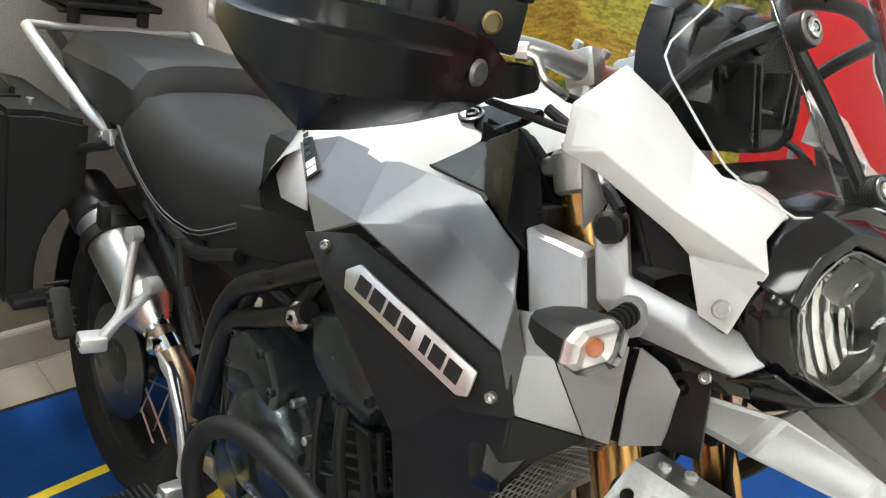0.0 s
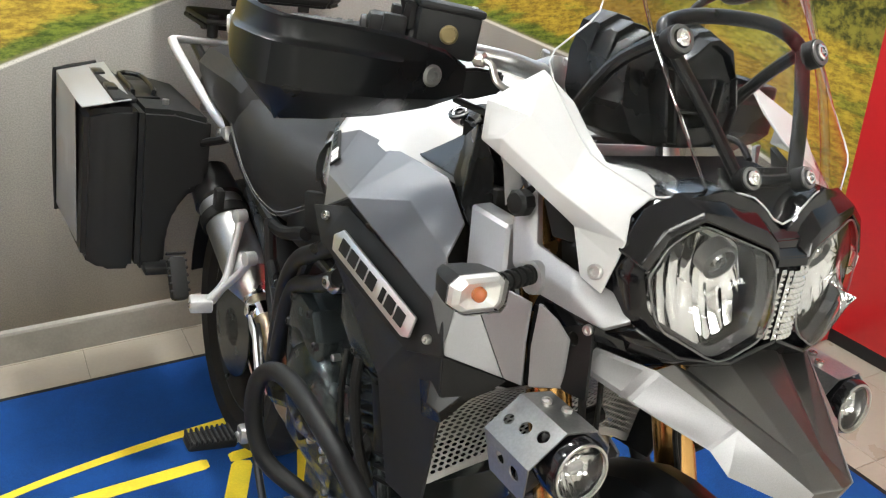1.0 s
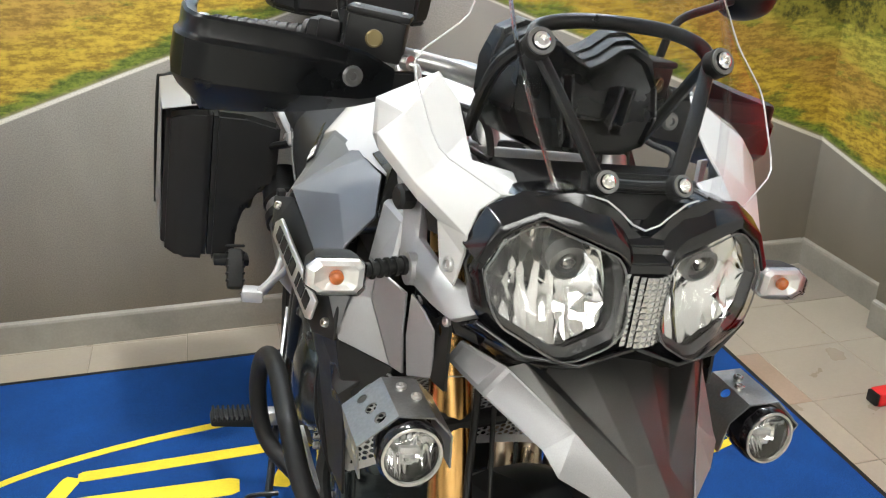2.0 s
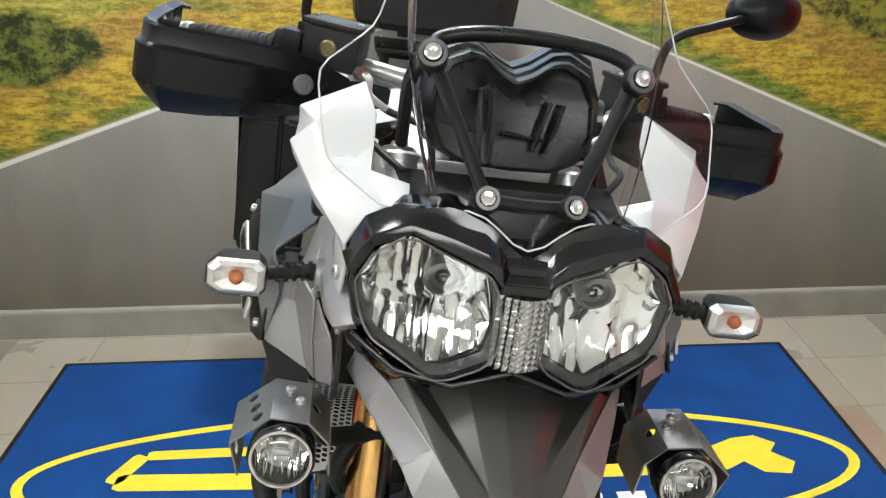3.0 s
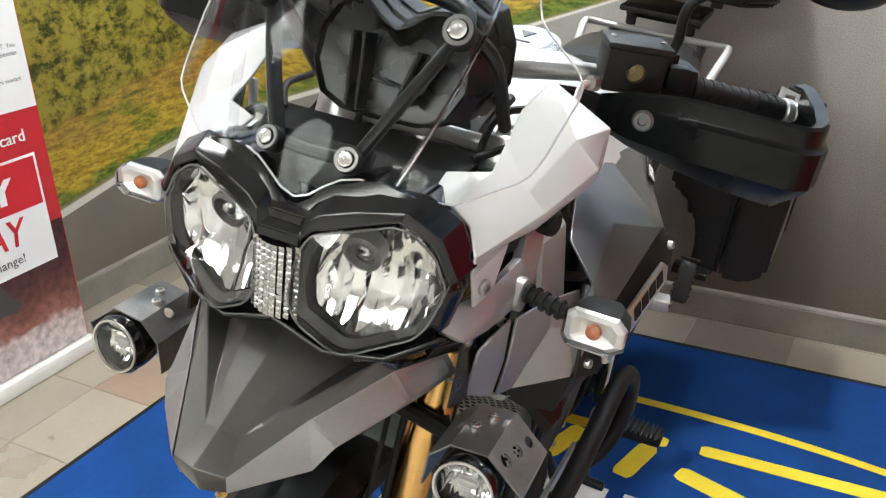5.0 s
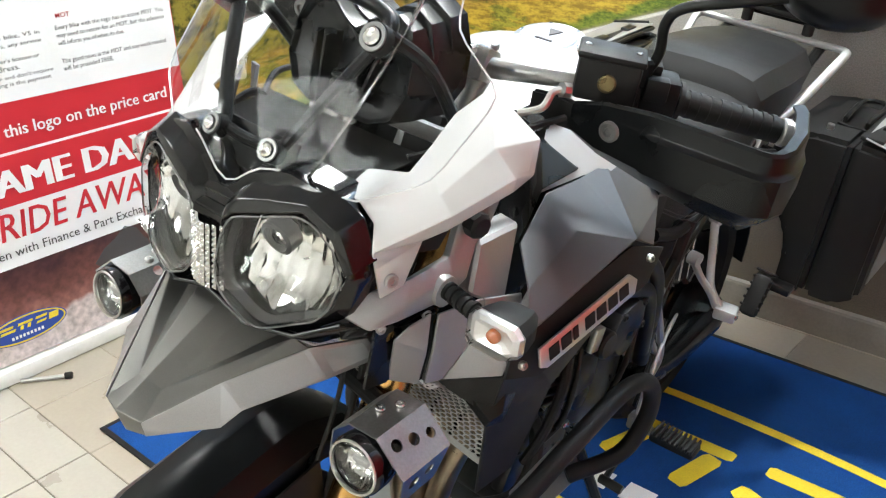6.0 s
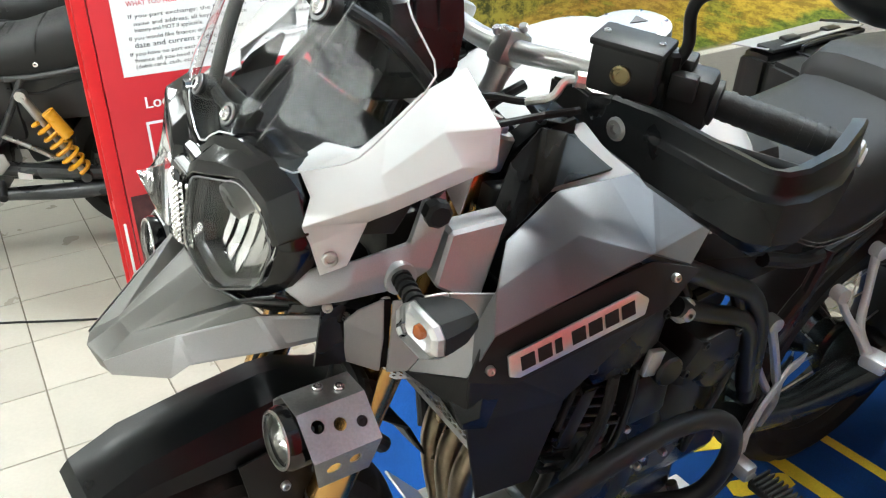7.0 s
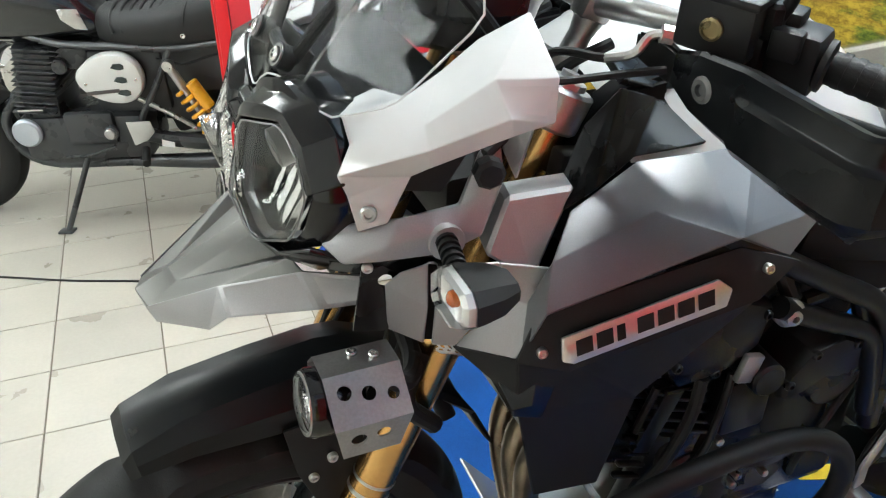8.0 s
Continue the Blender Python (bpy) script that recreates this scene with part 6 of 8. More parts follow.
def seats():
    # rider's seat
    secs = []
    for y, w, ze, zt, zs in ((0.69, 0.085, 0.925, 0.985, 0.945), (0.72, 0.1, 0.915, 0.99, 0.945), (0.78, 0.118, 0.89, 0.99, 0.935), (0.88, 0.138, 0.845, 0.977, 0.915), (1.0, 0.152, 0.79, 0.968, 0.9), (1.12, 0.16, 0.79, 0.968, 0.895), (1.22, 0.16, 0.825, 0.98, 0.905), (1.3, 0.155, 0.865, 1.0, 0.92), (1.345, 0.15, 0.89, 1.03, 0.95)):
        half = [(0.0, zt), (w * 0.55, zt - 0.003), (w * 0.84, zt - 0.016), (w * 0.97, zs + 0.02), (w, zs - 0.02), (w * 0.97, ze + 0.015), (w * 0.88, ze)]
        secs.append([V(-a, y, z) for a, z in half[:0:-1]] + [V(a, y, z) for a, z in half])
    bm = loft(secs, closed=True)
    bmesh.ops.subdivide_edges(bm, edges=[e for e in bm.edges if len(e.link_faces) == 2], cuts=1, use_grid_fill=True, smooth=0.15)
    seat = part("rider_seat", bm, M_SEAT, bike, "black vinyl rider's seat with pale stitching", angle=60)
    for s in (1, -1):
        for d in (0.0, 0.008):
            st = tube([(0.112, 0.745, 0.945 - d), (0.13, 0.8, 0.915 - d), (0.148, 0.9, 0.86 - d), (0.157, 0.985, 0.818 - d), (0.161, 1.04, 0.81 - d), (0.164, 1.12, 0.818 - d), (0.163, 1.22, 0.855 - d), (0.156, 1.32, 0.912 - d)], 0.0009, 5, 8)
            part("stitching", sided(s, st), M_STITCH, seat, "pale grey stitching")
    secs = []
    for y, w, ze, zt in ((1.255, 0.135, 0.88, 1.0), (1.275, 0.152, 0.885, 1.034), (1.32, 0.162, 0.89, 1.046), (1.42, 0.165, 0.9, 1.044), (1.53, 0.158, 0.92, 1.038), (1.64, 0.14, 0.935, 1.026), (1.7, 0.12, 0.945, 1.012), (1.725, 0.095, 0.955, 0.995)):
        half = [(0.0, zt), (w * 0.5, zt - 0.003), (w * 0.82, zt - 0.014), (w, zt - 0.05), (w * 0.98, ze + 0.02), (w * 0.88, ze)]
        secs.append([V(-a, y, z) for a, z in half[:0:-1]] + [V(a, y, z) for a, z in half])
    bm = loft(secs, closed=True)
    bmesh.ops.subdivide_edges(bm, edges=[e for e in bm.edges if len(e.link_faces) == 2], cuts=1, use_grid_fill=True, smooth=0.06)
    part("pillion_seat", bm, M_SEAT, bike, "black vinyl pillion seat", angle=32)
    for s in (1, -1):
        rail = tube([(0.14, 1.36, 0.87), (0.158, 1.45, 0.9), (0.174, 1.54, 0.942), (0.188, 1.64, 0.988), (0.194, 1.688, 1.012), (0.184, 1.708, 1.016), (0.12, 1.722, 1.012), (0.0, 1.732, 1.008)], [0.011, 0.011, 0.0115, 0.0115, 0.012, 0.012, 0.0115, 0.0115], 12, 4, True, 0.75)
        part("grab_rail", sided(s, rail), M_RAIL, bike, "silver grab rail")
        part("rail_foot", sided(s, box(0.03, 0.07, 0.035, pose(0.145, 1.375, 0.862, -20), 0.008)), M_ALU, bike)
        part("rail_foot", sided(s, box(0.026, 0.05, 0.028, pose(0.154, 1.5, 0.9, -20), 0.006)), M_ALU, bike)
        part("rail_bolt", sided(s, screw((0.16, 1.38, 0.868), (1, 0, 0.2), 0.008)), M_STEEL, bike)
        part("rail_bolt", sided(s, screw((0.168, 1.5, 0.905), (1, 0, 0.2), 0.007)), M_STEEL, bike)
    rack = join(box(0.2, 0.02, 0.012, pose(0, 1.78, 1.04), 0.004), box(0.2, 0.02, 0.012, pose(0, 1.9, 1.05), 0.004), box(0.02, 0.2, 0.012, pose(0.09, 1.85, 1.045), 0.004), box(0.02, 0.2, 0.012, pose(-0.09, 1.85, 1.045), 0.004), box(0.22, 0.2, 0.016, pose(0, 1.8, 1.066), 0.006),
                cyl((0.08, 1.74, 1.02), (0.08, 1.74, 1.08), 0.014, 14, 0.002), cyl((-0.08, 1.74, 1.02), (-0.08, 1.74, 1.08), 0.014, 14, 0.002))
    part("rack", rack, M_BLACK, bike, "black luggage rack")
    # top box
    secs = []
    for z, k in ((1.108, 0.92), (1.118, 0.96), (1.17, 0.99), (1.24, 1.0), (1.25, 1.015), (1.262, 1.015), (1.27, 1.0), (1.36, 0.95), (1.4, 0.85), (1.41, 0.7)):
        o = [(-0.24, 0.0), (-0.23, -0.1), (-0.17, -0.17), (0.17, -0.17), (0.23, -0.1), (0.24, 0.0), (0.21, 0.15), (-0.21, 0.15)]
        secs.append([V(0.05 + x * k, 1.83 + y * k, z + 0.018) for x, y in o])
    tb_ = loft(secs)
    bmesh.ops.bevel(tb_, geom=tb_.edges[:], offset=0.01, segments=2, affect="EDGES")
    top = part("top_box", tb_, M_BLACK, bike, "black plastic top box", angle=25)
    for x in (-0.09, 0.09):
        part("hinge", box(0.03, 0.014, 0.03, pose(x + 0.05, 1.68, 1.128), 0.003), M_SATIN, top)


seats()


def pannier(s):
    o = [(0.33, 0.515), (0.262, 0.515), (0.26, 0.6), (0.243, 0.66), (0.205, 0.71), (0.168, 0.725), (0.166, 0.885), (0.25, 0.905), (0.33, 0.908)]
    body = loft([[V(x, y, z) for x, z in o] for y in (1.412, 1.77)])
    bmesh.ops.bevel(body, geom=body.edges[:], offset=0.012, segments=2, affect="EDGES")
    p = part("pannier", sided(s, body), M_BLACK, bike, "black hard pannier with silver lid panel")
    lid = loft([[V(0.333, 1.425, 0.51), V(0.333, 1.775, 0.51), V(0.333, 1.775, 0.918), V(0.333, 1.415, 0.908)], [V(0.4, 1.425, 0.512), V(0.4, 1.778, 0.515), V(0.4, 1.778, 0.918), V(0.4, 1.42, 0.905)], [V(0.445, 1.45, 0.535), V(0.45, 1.75, 0.55), V(0.45, 1.76, 0.9), V(0.44, 1.45, 0.885)]])
    bmesh.ops.bevel(lid, geom=lid.edges[:], offset=0.012, segments=2, affect="EDGES")
    part("lid", sided(s, lid), M_BLACK, p)
    sv = shell([(0.448, 1.5, 0.56), (0.456, 1.74, 0.57), (0.456, 1.75, 0.912), (0.454, 1.5, 0.905), (0.342, 1.768, 0.936), (0.348, 1.425, 0.926), (0.452, 1.425, 0.906)], [(0, 1, 2, 3), (3, 2, 4, 5, 6)], 0.003, 0.002, out=(0.2, 1.6, 0.7))
    part("lid_panel", sided(s, sv), M_LID, p, "silver lid panel")
    rimp = join(tube([(0.454, 1.752, 0.55), (0.458, 1.76, 0.7), (0.458, 1.762, 0.89), (0.445, 1.768, 0.912), (0.36, 1.772, 0.932)], 0.006, 6, 4), box(0.05, 0.34, 0.01, pose(0.36, 1.6, 0.922), 0.003))
    part("lid_rim", sided(s, rimp), M_BLACK, p)
    h = join(tube([(0.275, 1.53, 0.912), (0.275, 1.54, 0.924), (0.275, 1.67, 0.926), (0.325, 1.675, 0.928), (0.325, 1.535, 0.926), (0.325, 1.525, 0.912)], 0.006, 8, 3), box(0.075, 0.17, 0.006, pose(0.3, 1.6, 0.908), 0.002), box(0.025, 0.05, 0.012, pose(0.372, 1.53, 0.928), 0.003), box(0.025, 0.05, 0.012, pose(0.372, 1.68, 0.928), 0.003))
    part("handle", sided(s, h), M_SATIN, p, "black carrying handle and latches")
    part("lock", sided(s, cyl((0.262, 1.47, 0.905), (0.262, 1.47, 0.918), 0.008, 14, 0.001)), M_STEEL, p)
    part("support", sided(s, join(box(0.09, 0.05, 0.02, pose(0.27, 1.4, 0.525), 0.004), tube([(0.15, 1.35, 0.86), (0.2, 1.45, 0.8), (0.22, 1.55, 0.62)], 0.01, 8))), M_SATIN, p)


for side in (1, -1):
    pannier(side)


def silencer():
    a, b = V(-0.105, 1.03, 0.46), V(-0.145, 1.46, 0.72)
    d = (b - a)
    at = lambda t: a + d * t
    can = part("silencer", join(cyl(at(0.42), at(0.88), 0.052, 32, 0.004)), M_SHIELD, bike, "brushed steel silencer")
    part("end_cap", cyl(at(0.85), at(1.06), 0.0585, 32, 0.008, 0.05), M_SATIN, can, "dark end cap")
    part("strap", join(cyl(at(0.74), at(0.79), 0.0595, 32), box(0.02, 0.03, 0.05, Matrix.Translation(at(0.77) + V(-0.03, -0.03, 0.06)), 0.004)), M_RUBBER, can, "black clamp strap")
    part("cone", join(cyl(at(0.3), at(0.42), 0.026, 24, 0, 0.054)), M_STEEL, can)
    part("link_pipe", tube([at(0.32), at(0.1), V(-0.1, 0.98, 0.37), V(-0.02, 0.9, 0.28)], 0.024, 16), M_HEADER, can, "golden heat-tinted link pipe")
    part("clamp", join(cyl(at(0.2), at(0.26), 0.0285, 20), cyl(at(0.3), at(0.33), 0.03, 20), box(0.02, 0.02, 0.03, Matrix.Translation(at(0.23) + V(-0.03, 0, 0.01)), 0.003)), M_CHROME, can)


silencer()


def footrests(s):
    h = tube([(0.136, 1.25, 0.708), (0.16, 1.22, 0.64), (0.185, 1.19, 0.575), (0.215, 1.19, 0.53)], [0.0125, 0.011, 0.012, 0.016], 12, 6, True, 0.75)
    h = join(h, tube([(0.146, 1.142, 0.649), (0.165, 1.16, 0.605), (0.19, 1.18, 0.565), (0.215, 1.19, 0.53)], [0.0125, 0.011, 0.011, 0.014], 12, 6, True, 0.75), lathe([(0.016, -0.012), (0.016, 0.012), (0.008, 0.014)], axis_m((0.14, 1.25, 0.708), (0.2, 1.24, 0.71)), 16), lathe([(0.016, -0.012), (0.016, 0.012), (0.008, 0.014)], axis_m((0.15, 1.142, 0.649), (0.2, 1.135, 0.65)), 16),
             box(0.05, 0.045, 0.03, pose(0.235, 1.195, 0.522, 0, 0, 10), 0.006))
    hang = part("pillion_hanger", sided(s, h), M_RAIL, bike, "silver pillion footrest hanger")
    peg = box(0.04, 0.03, 0.1, pose(0.275, 1.245, 0.565, -35, 0, 0), 0.01)
    part("pillion_peg", sided(s, peg), M_RUBBER, hang, "ribbed black rubber peg folded up")
    for k in range(6):
        part("peg_rib", sided(s, box(0.046, 0.012, 0.006, pose(0.275, 1.222 + k * 0.01, 0.545 + k * 0.014, -35), 0.002, 1)), M_RUBBER, hang)
    part("hanger_bolt", sided(s, screw((0.262, 1.185, 0.526), (1, -0.2, 0.1), 0.007)), M_STEEL, hang)
    # rider's footrest with plate
    fp = shell([(0.165, 1.03, 0.55), (0.18, 0.97, 0.55), (0.205, 0.88, 0.5), (0.2, 0.87, 0.42), (0.19, 0.9, 0.4), (0.175, 0.99, 0.44)], [(0, 1, 2, 3, 4, 5)], 0.008, 0.002, out=(0, 0.95, 0.5))
    plate = part("heel_guard", sided(s, fp), M_SATIN, bike, "dark heel guard with bright edge")
    rim_o = [V(0.178, 1.05, 0.56), V(0.19, 0.985, 0.565), V(0.208, 0.9, 0.52), V(0.212, 0.866, 0.46), V(0.208, 0.872, 0.4)]
    rim_i = [V(0.178, 1.035, 0.535), V(0.189, 0.985, 0.538), V(0.206, 0.912, 0.5), V(0.21, 0.886, 0.452), V(0.206, 0.894, 0.405)]
    part("guard_edge", sided(s, shell(rim_o + rim_i, [(i, i + 1, i + 6, i + 5) for i in range(4)], 0.006, 0.0015, out=(0, 0.95, 0.45))), M_RAIL, plate, "bright border of the heel guard")
    fr = join(box(0.05, 0.03, 0.035, pose(0.215, 0.88, 0.38), 0.006), cyl((0.2, 0.88, 0.375), (0.245, 0.88, 0.375), 0.011, 12, 0.002))
    rest_ob = part("footrest_bracket", sided(s, fr), M_ALU, bike)
    peg = box(0.1, 0.045, 0.022, pose(0.295, 0.885, 0.375, 0, -4, 0), 0.007)
    part("footrest", sided(s, peg), M_RUBBER, rest_ob, "black rubber-topped footrest")
    for k in range(9):
        part("footrest_rib", sided(s, box(0.005, 0.05, 0.012, pose(0.255 + k * 0.0105, 0.885, 0.388), 0.0015, 1)), M_RUBBER, rest_ob)


for side in (1, -1):
    footrests(side)


def chassis():
    for s in (1, -1):
        t = tube([(0.12, 0.4, 1.02), (0.17, 0.5, 0.975), (0.19, 0.6, 0.915), (0.19, 0.7, 0.855), (0.19, 0.79, 0.8), (0.19, 0.835, 0.73), (0.188, 0.856, 0.64), (0.18, 0.88, 0.53)], 0.017, 14)
        fr = part("frame_rail", sided(s, t), M_SATIN, bike, "satin black frame tube")
        part("frame_tube", sided(s, tube([(0.2, 0.6, 0.85), (0.19, 0.7, 0.793), (0.19, 0.79, 0.748), (0.19, 0.825, 0.68), (0.185, 0.858, 0.57)], 0.016, 14)), M_SATIN, bike)
        part("frame_brace", sided(s, tube([(0.17, 0.61, 0.905), (0.185, 0.635, 0.845)], 0.014, 10, 2)), M_SATIN, fr)
        part("frame_brace", sided(s, tube([(0.185, 0.72, 0.84), (0.185, 0.655, 0.835)], 0.011, 10, 2)), M_SATIN, fr)
        part("frame_brace", sided(s, tube([(0.185, 0.755, 0.82), (0.185, 0.79, 0.75)], 0.011, 10, 2)), M_SATIN, fr)
        part("frame_bolt", sided(s, join(lathe([(0.021, -0.02), (0.021, 0.008), (0.016, 0.012)], axis_m((0.195, 0.622, 0.834), (0.26, 0.61, 0.84)), 18), lathe([(0.011, 0), (0.011, 0.016), (0.008, 0.018), (0.005, 0.018), (0.004, 0.012), (0.0005, 0.012)], axis_m((0.2, 0.621, 0.834), (0.26, 0.61, 0.84)), 14))), M_STEEL, fr, "bright frame bolt")
        part("subframe", sided(s, join(tube([(0.15, 0.86, 0.82), (0.145, 1.03, 0.77), (0.14, 1.25, 0.83), (0.13, 1.5, 0.93), (0.12, 1.75, 1.0)], 0.0135, 10), tube([(0.15, 0.95, 0.62), (0.148, 1.03, 0.7), (0.14, 1.2, 0.79)], 0.0135, 10), tube([(0.15, 1.05, 0.78), (0.15, 1.0, 0.64), (0.16, 0.94, 0.6)], 0.013, 10))), M_SATIN, bike, "black rear subframe")
        bar_ = tube([(0.19, 0.62, 0.4), (0.25, 0.7, 0.44), (0.272, 0.73, 0.52), (0.274, 0.72, 0.6), (0.27, 0.665, 0.652), (0.268, 0.57, 0.674), (0.268, 0.42, 0.662), (0.255, 0.3, 0.62), (0.2, 0.26, 0.55), (0.14, 0.28, 0.46)], 0.0165, 14)
        part("crash_bar", sided(s, bar_), M_BLACK, bike, "black tubular crash bar")
    part("tank_under", box(0.3, 0.5, 0.14, pose(0, 0.6, 0.97), 0.03), M_BLACK, bike)
    part("throttle_body", box(0.24, 0.3, 0.2, pose(0, 0.7, 0.79), 0.03), M_BLACK, bike)
    part("airbox", box(0.28, 0.3, 0.12, pose(0, 0.85, 0.82), 0.02), M_BLACK, bike)
    part("seat_base", join(box(0.24, 0.8, 0.04, pose(0, 1.3, 0.87, 6), 0.01), box(0.2, 0.5, 0.1, pose(0, 1.5, 0.88, 8), 0.02)), M_BLACK, bike)
    for s in (1, -1):
        part("side_panel", box(0.02, 0.22, 0.08, pose(0.14 * s, 0.78, 0.885, -15), 0.008), M_BLACK, bike)


chassis()


def engine():
    eng = part("engine", box(0.3, 0.42, 0.26, pose(0, 0.68, 0.5), 0.03), M_ENGINE, bike, "dark metallic three-cylinder engine")
    part("sump", box(0.26, 0.3, 0.12, pose(0, 0.66, 0.33), 0.03), M_ENGINE, eng)
    part("cylinder_block", box(0.3, 0.18, 0.3, pose(0, 0.5, 0.7, -22), 0.02), M_ENGINE, eng)
    part("cylinder_head", box(0.27, 0.22, 0.1, pose(0, 0.46, 0.87, -22), 0.02), M_ENGINE, eng)
    for s in (1, -1):
        cast = M_ENGINE if s < 0 else M_DARKCASE
        for k in range(7):
            part("cooling_fin", sided(s, box(0.02, 0.15, 0.006, pose(0.155, 0.5 - 0.012 * k * 0.4, 0.63 + 0.022 * k, -22), 0.0015, 1)), cast, eng)
        head = shell([(0.155, 0.56, 0.82), (0.175, 0.44, 0.86), (0.175, 0.4, 0.78), (0.165, 0.46, 0.74), (0.155, 0.55, 0.76), (0.18, 0.5, 0.81)], [(0, 1, 5), (1, 2, 5), (2, 3, 5), (3, 4, 5), (4, 0, 5)], 0.01, 0.004, out=(0, 0.5, 0.8))
        part("head_cover", sided(s, head), cast, eng)
        m = axis_m((0.14, 0.7, 0.58), (0.3, 0.7, 0.585))
        part("clutch_cover", sided(s, lathe([(0.115, 0), (0.115, 0.016), (0.106, 0.024), (0.097, 0.026), (0.094, 0.042), (0.08, 0.058), (0.05, 0.068), (0.016, 0.071), (0.0005, 0.071)] if s < 0 else [(0.1, 0), (0.1, 0.02), (0.085, 0.034), (0.05, 0.04), (0.0005, 0.042)], m, 36)), cast, eng, "round dark engine cover")
        m2 = axis_m((0.14, 0.77, 0.655), (0.3, 0.77, 0.66))
        part("water_pump", sided(s, join(lathe([(0.055, 0), (0.055, 0.03), (0.045, 0.044), (0.02, 0.05), (0.0, 0.05)], m2, 28), box(0.04, 0.05, 0.03, pose(0.16, 0.79, 0.7), 0.008))), cast, eng)
        m3 = axis_m((0.14, 0.56, 0.47), (0.3, 0.56, 0.475))
        part("alternator_cover", sided(s, join(lathe([(0.08, 0), (0.08, 0.015), (0.068, 0.028), (0.03, 0.034), (0.0, 0.034)], m3, 32), box(0.03, 0.06, 0.16, pose(0.155, 0.47, 0.55, -20), 0.01))), cast, eng)
        for c, r, n in (((0.166, 0.7, 0.58), 0.11, 12), ((0.168, 0.56, 0.47), 0.076, 8)):
            for k in range(n):
                a = 2 * math.pi * k / n
                bl = lathe([(0.007, -0.015), (0.007, 0.006), (0.005, 0.008)], axis_m((c[0], c[1] + r * math.cos(a), c[2] + r * math.sin(a)), (c[0] + 0.1, c[1] + r * math.cos(a), c[2] + r * math.sin(a))), 8)
                part("cover_bolt", sided(s, bl), M_STEEL, eng)
        part("filler_cap", sided(s, lathe([(0.012, 0), (0.016, 0.012), (0.014, 0.026), (0.006, 0.03)], axis_m((0.17, 0.765, 0.7), (0.19, 0.75, 0.8)), 14)), M_STEEL, eng)
        for pts, r in (([(0.15, 0.5, 0.62), (0.19, 0.47, 0.57), (0.19, 0.42, 0.5), (0.12, 0.38, 0.45)], 0.013), ([(0.17, 0.84, 0.66), (0.19, 0.78, 0.6), (0.18, 0.75, 0.5), (0.15, 0.78, 0.42)], 0.006),
                       ([(0.12, 0.42, 0.93), (0.18, 0.5, 0.9), (0.17, 0.58, 0.86), (0.15, 0.62, 0.8)], 0.008)):
            part("hose", sided(s, tube(pts, r, 10)), M_RUBBER, eng)
        part("coil_pack", sided(s, join(box(0.03, 0.06, 0.09, pose(0.165, 0.38, 0.74, -22), 0.006), box(0.012, 0.03, 0.14, pose(0.168, 0.47, 0.68, -22), 0.003), cyl((0.17, 0.43, 0.66), (0.175, 0.45, 0.74), 0.006, 8))), M_SATIN, eng)
        # cam cover end, its bolts, the finned barrel beside it and the cables that drop past
        cam_end = loft([[V(x, 0.53 + (y - 0.53) * k, 0.8 + (z - 0.8) * k) for y, z in ((0.6, 0.85), (0.545, 0.872), (0.47, 0.845), (0.438, 0.785), (0.462, 0.748), (0.53, 0.752), (0.59, 0.79))] for x, k in ((0.13, 1.0), (0.182, 1.0), (0.196, 0.93), (0.203, 0.72), (0.204, 0.3))])
        part("cam_cover", sided(s, cam_end), cast, eng, "dark glossy cam cover", angle=30)
        part("cover_lip", sided(s, tube([(0.186, 0.605, 0.846), (0.188, 0.56, 0.79), (0.188, 0.52, 0.742), (0.186, 0.455, 0.738)], 0.007, 8, 4, True, 0.7)), cast, eng)
        for y, z in ((0.585, 0.84), (0.5, 0.853), (0.455, 0.79), (0.52, 0.762)):
            part("cover_bolt", sided(s, screw((0.198, y, z), (1, 0, 0), 0.0075, 0.006)), M_SATIN, eng)
        for k in range(8):
            part("barrel_rib", sided(s, box(0.012, 0.05, 0.007, pose(0.166, 0.43 + 0.005 * k, 0.57 + 0.021 * k, -22), 0.002, 1)), M_SATIN, eng)
        part("plug_lead", sided(s, tube([(0.2, 0.5, 0.76), (0.205, 0.49, 0.7), (0.198, 0.47, 0.62), (0.18, 0.45, 0.55)], 0.009, 10)), M_RUBBER, eng, "black plug lead")
        part("breather_pipe", sided(s, tube([(0.19, 0.56, 0.74), (0.2, 0.545, 0.68), (0.196, 0.53, 0.6), (0.17, 0.5, 0.54)], 0.006, 10)), M_SATIN, eng, "black breather pipe")
        case = loft([[V(x, 0.66 + (y - 0.66) * k, 0.6 + (z - 0.6) * k) for y, z in ((0.84, 0.62), (0.825, 0.7), (0.77, 0.735), (0.7, 0.725), (0.63, 0.69), (0.575, 0.6), (0.545, 0.5), (0.6, 0.43), (0.72, 0.42), (0.81, 0.5))] for x, k in ((0.1, 1.0), (0.148, 1.0), (0.158, 0.97))])
        part("crank_case", sided(s, case), cast, eng, "dark crankcase cover", angle=30)
        top_case = loft([[V(x, 0.73 + (y - 0.73) * k, 0.7 + (z - 0.7) * k) for y, z in ((0.8, 0.665), (0.79, 0.735), (0.75, 0.755), (0.69, 0.745), (0.655, 0.7), (0.66, 0.66), (0.72, 0.69))] for x, k in ((0.12, 1.0), (0.185, 1.0), (0.198, 0.9), (0.203, 0.6))])
        part("top_cover", sided(s, top_case), cast, eng, "dark upper engine cover", angle=30)
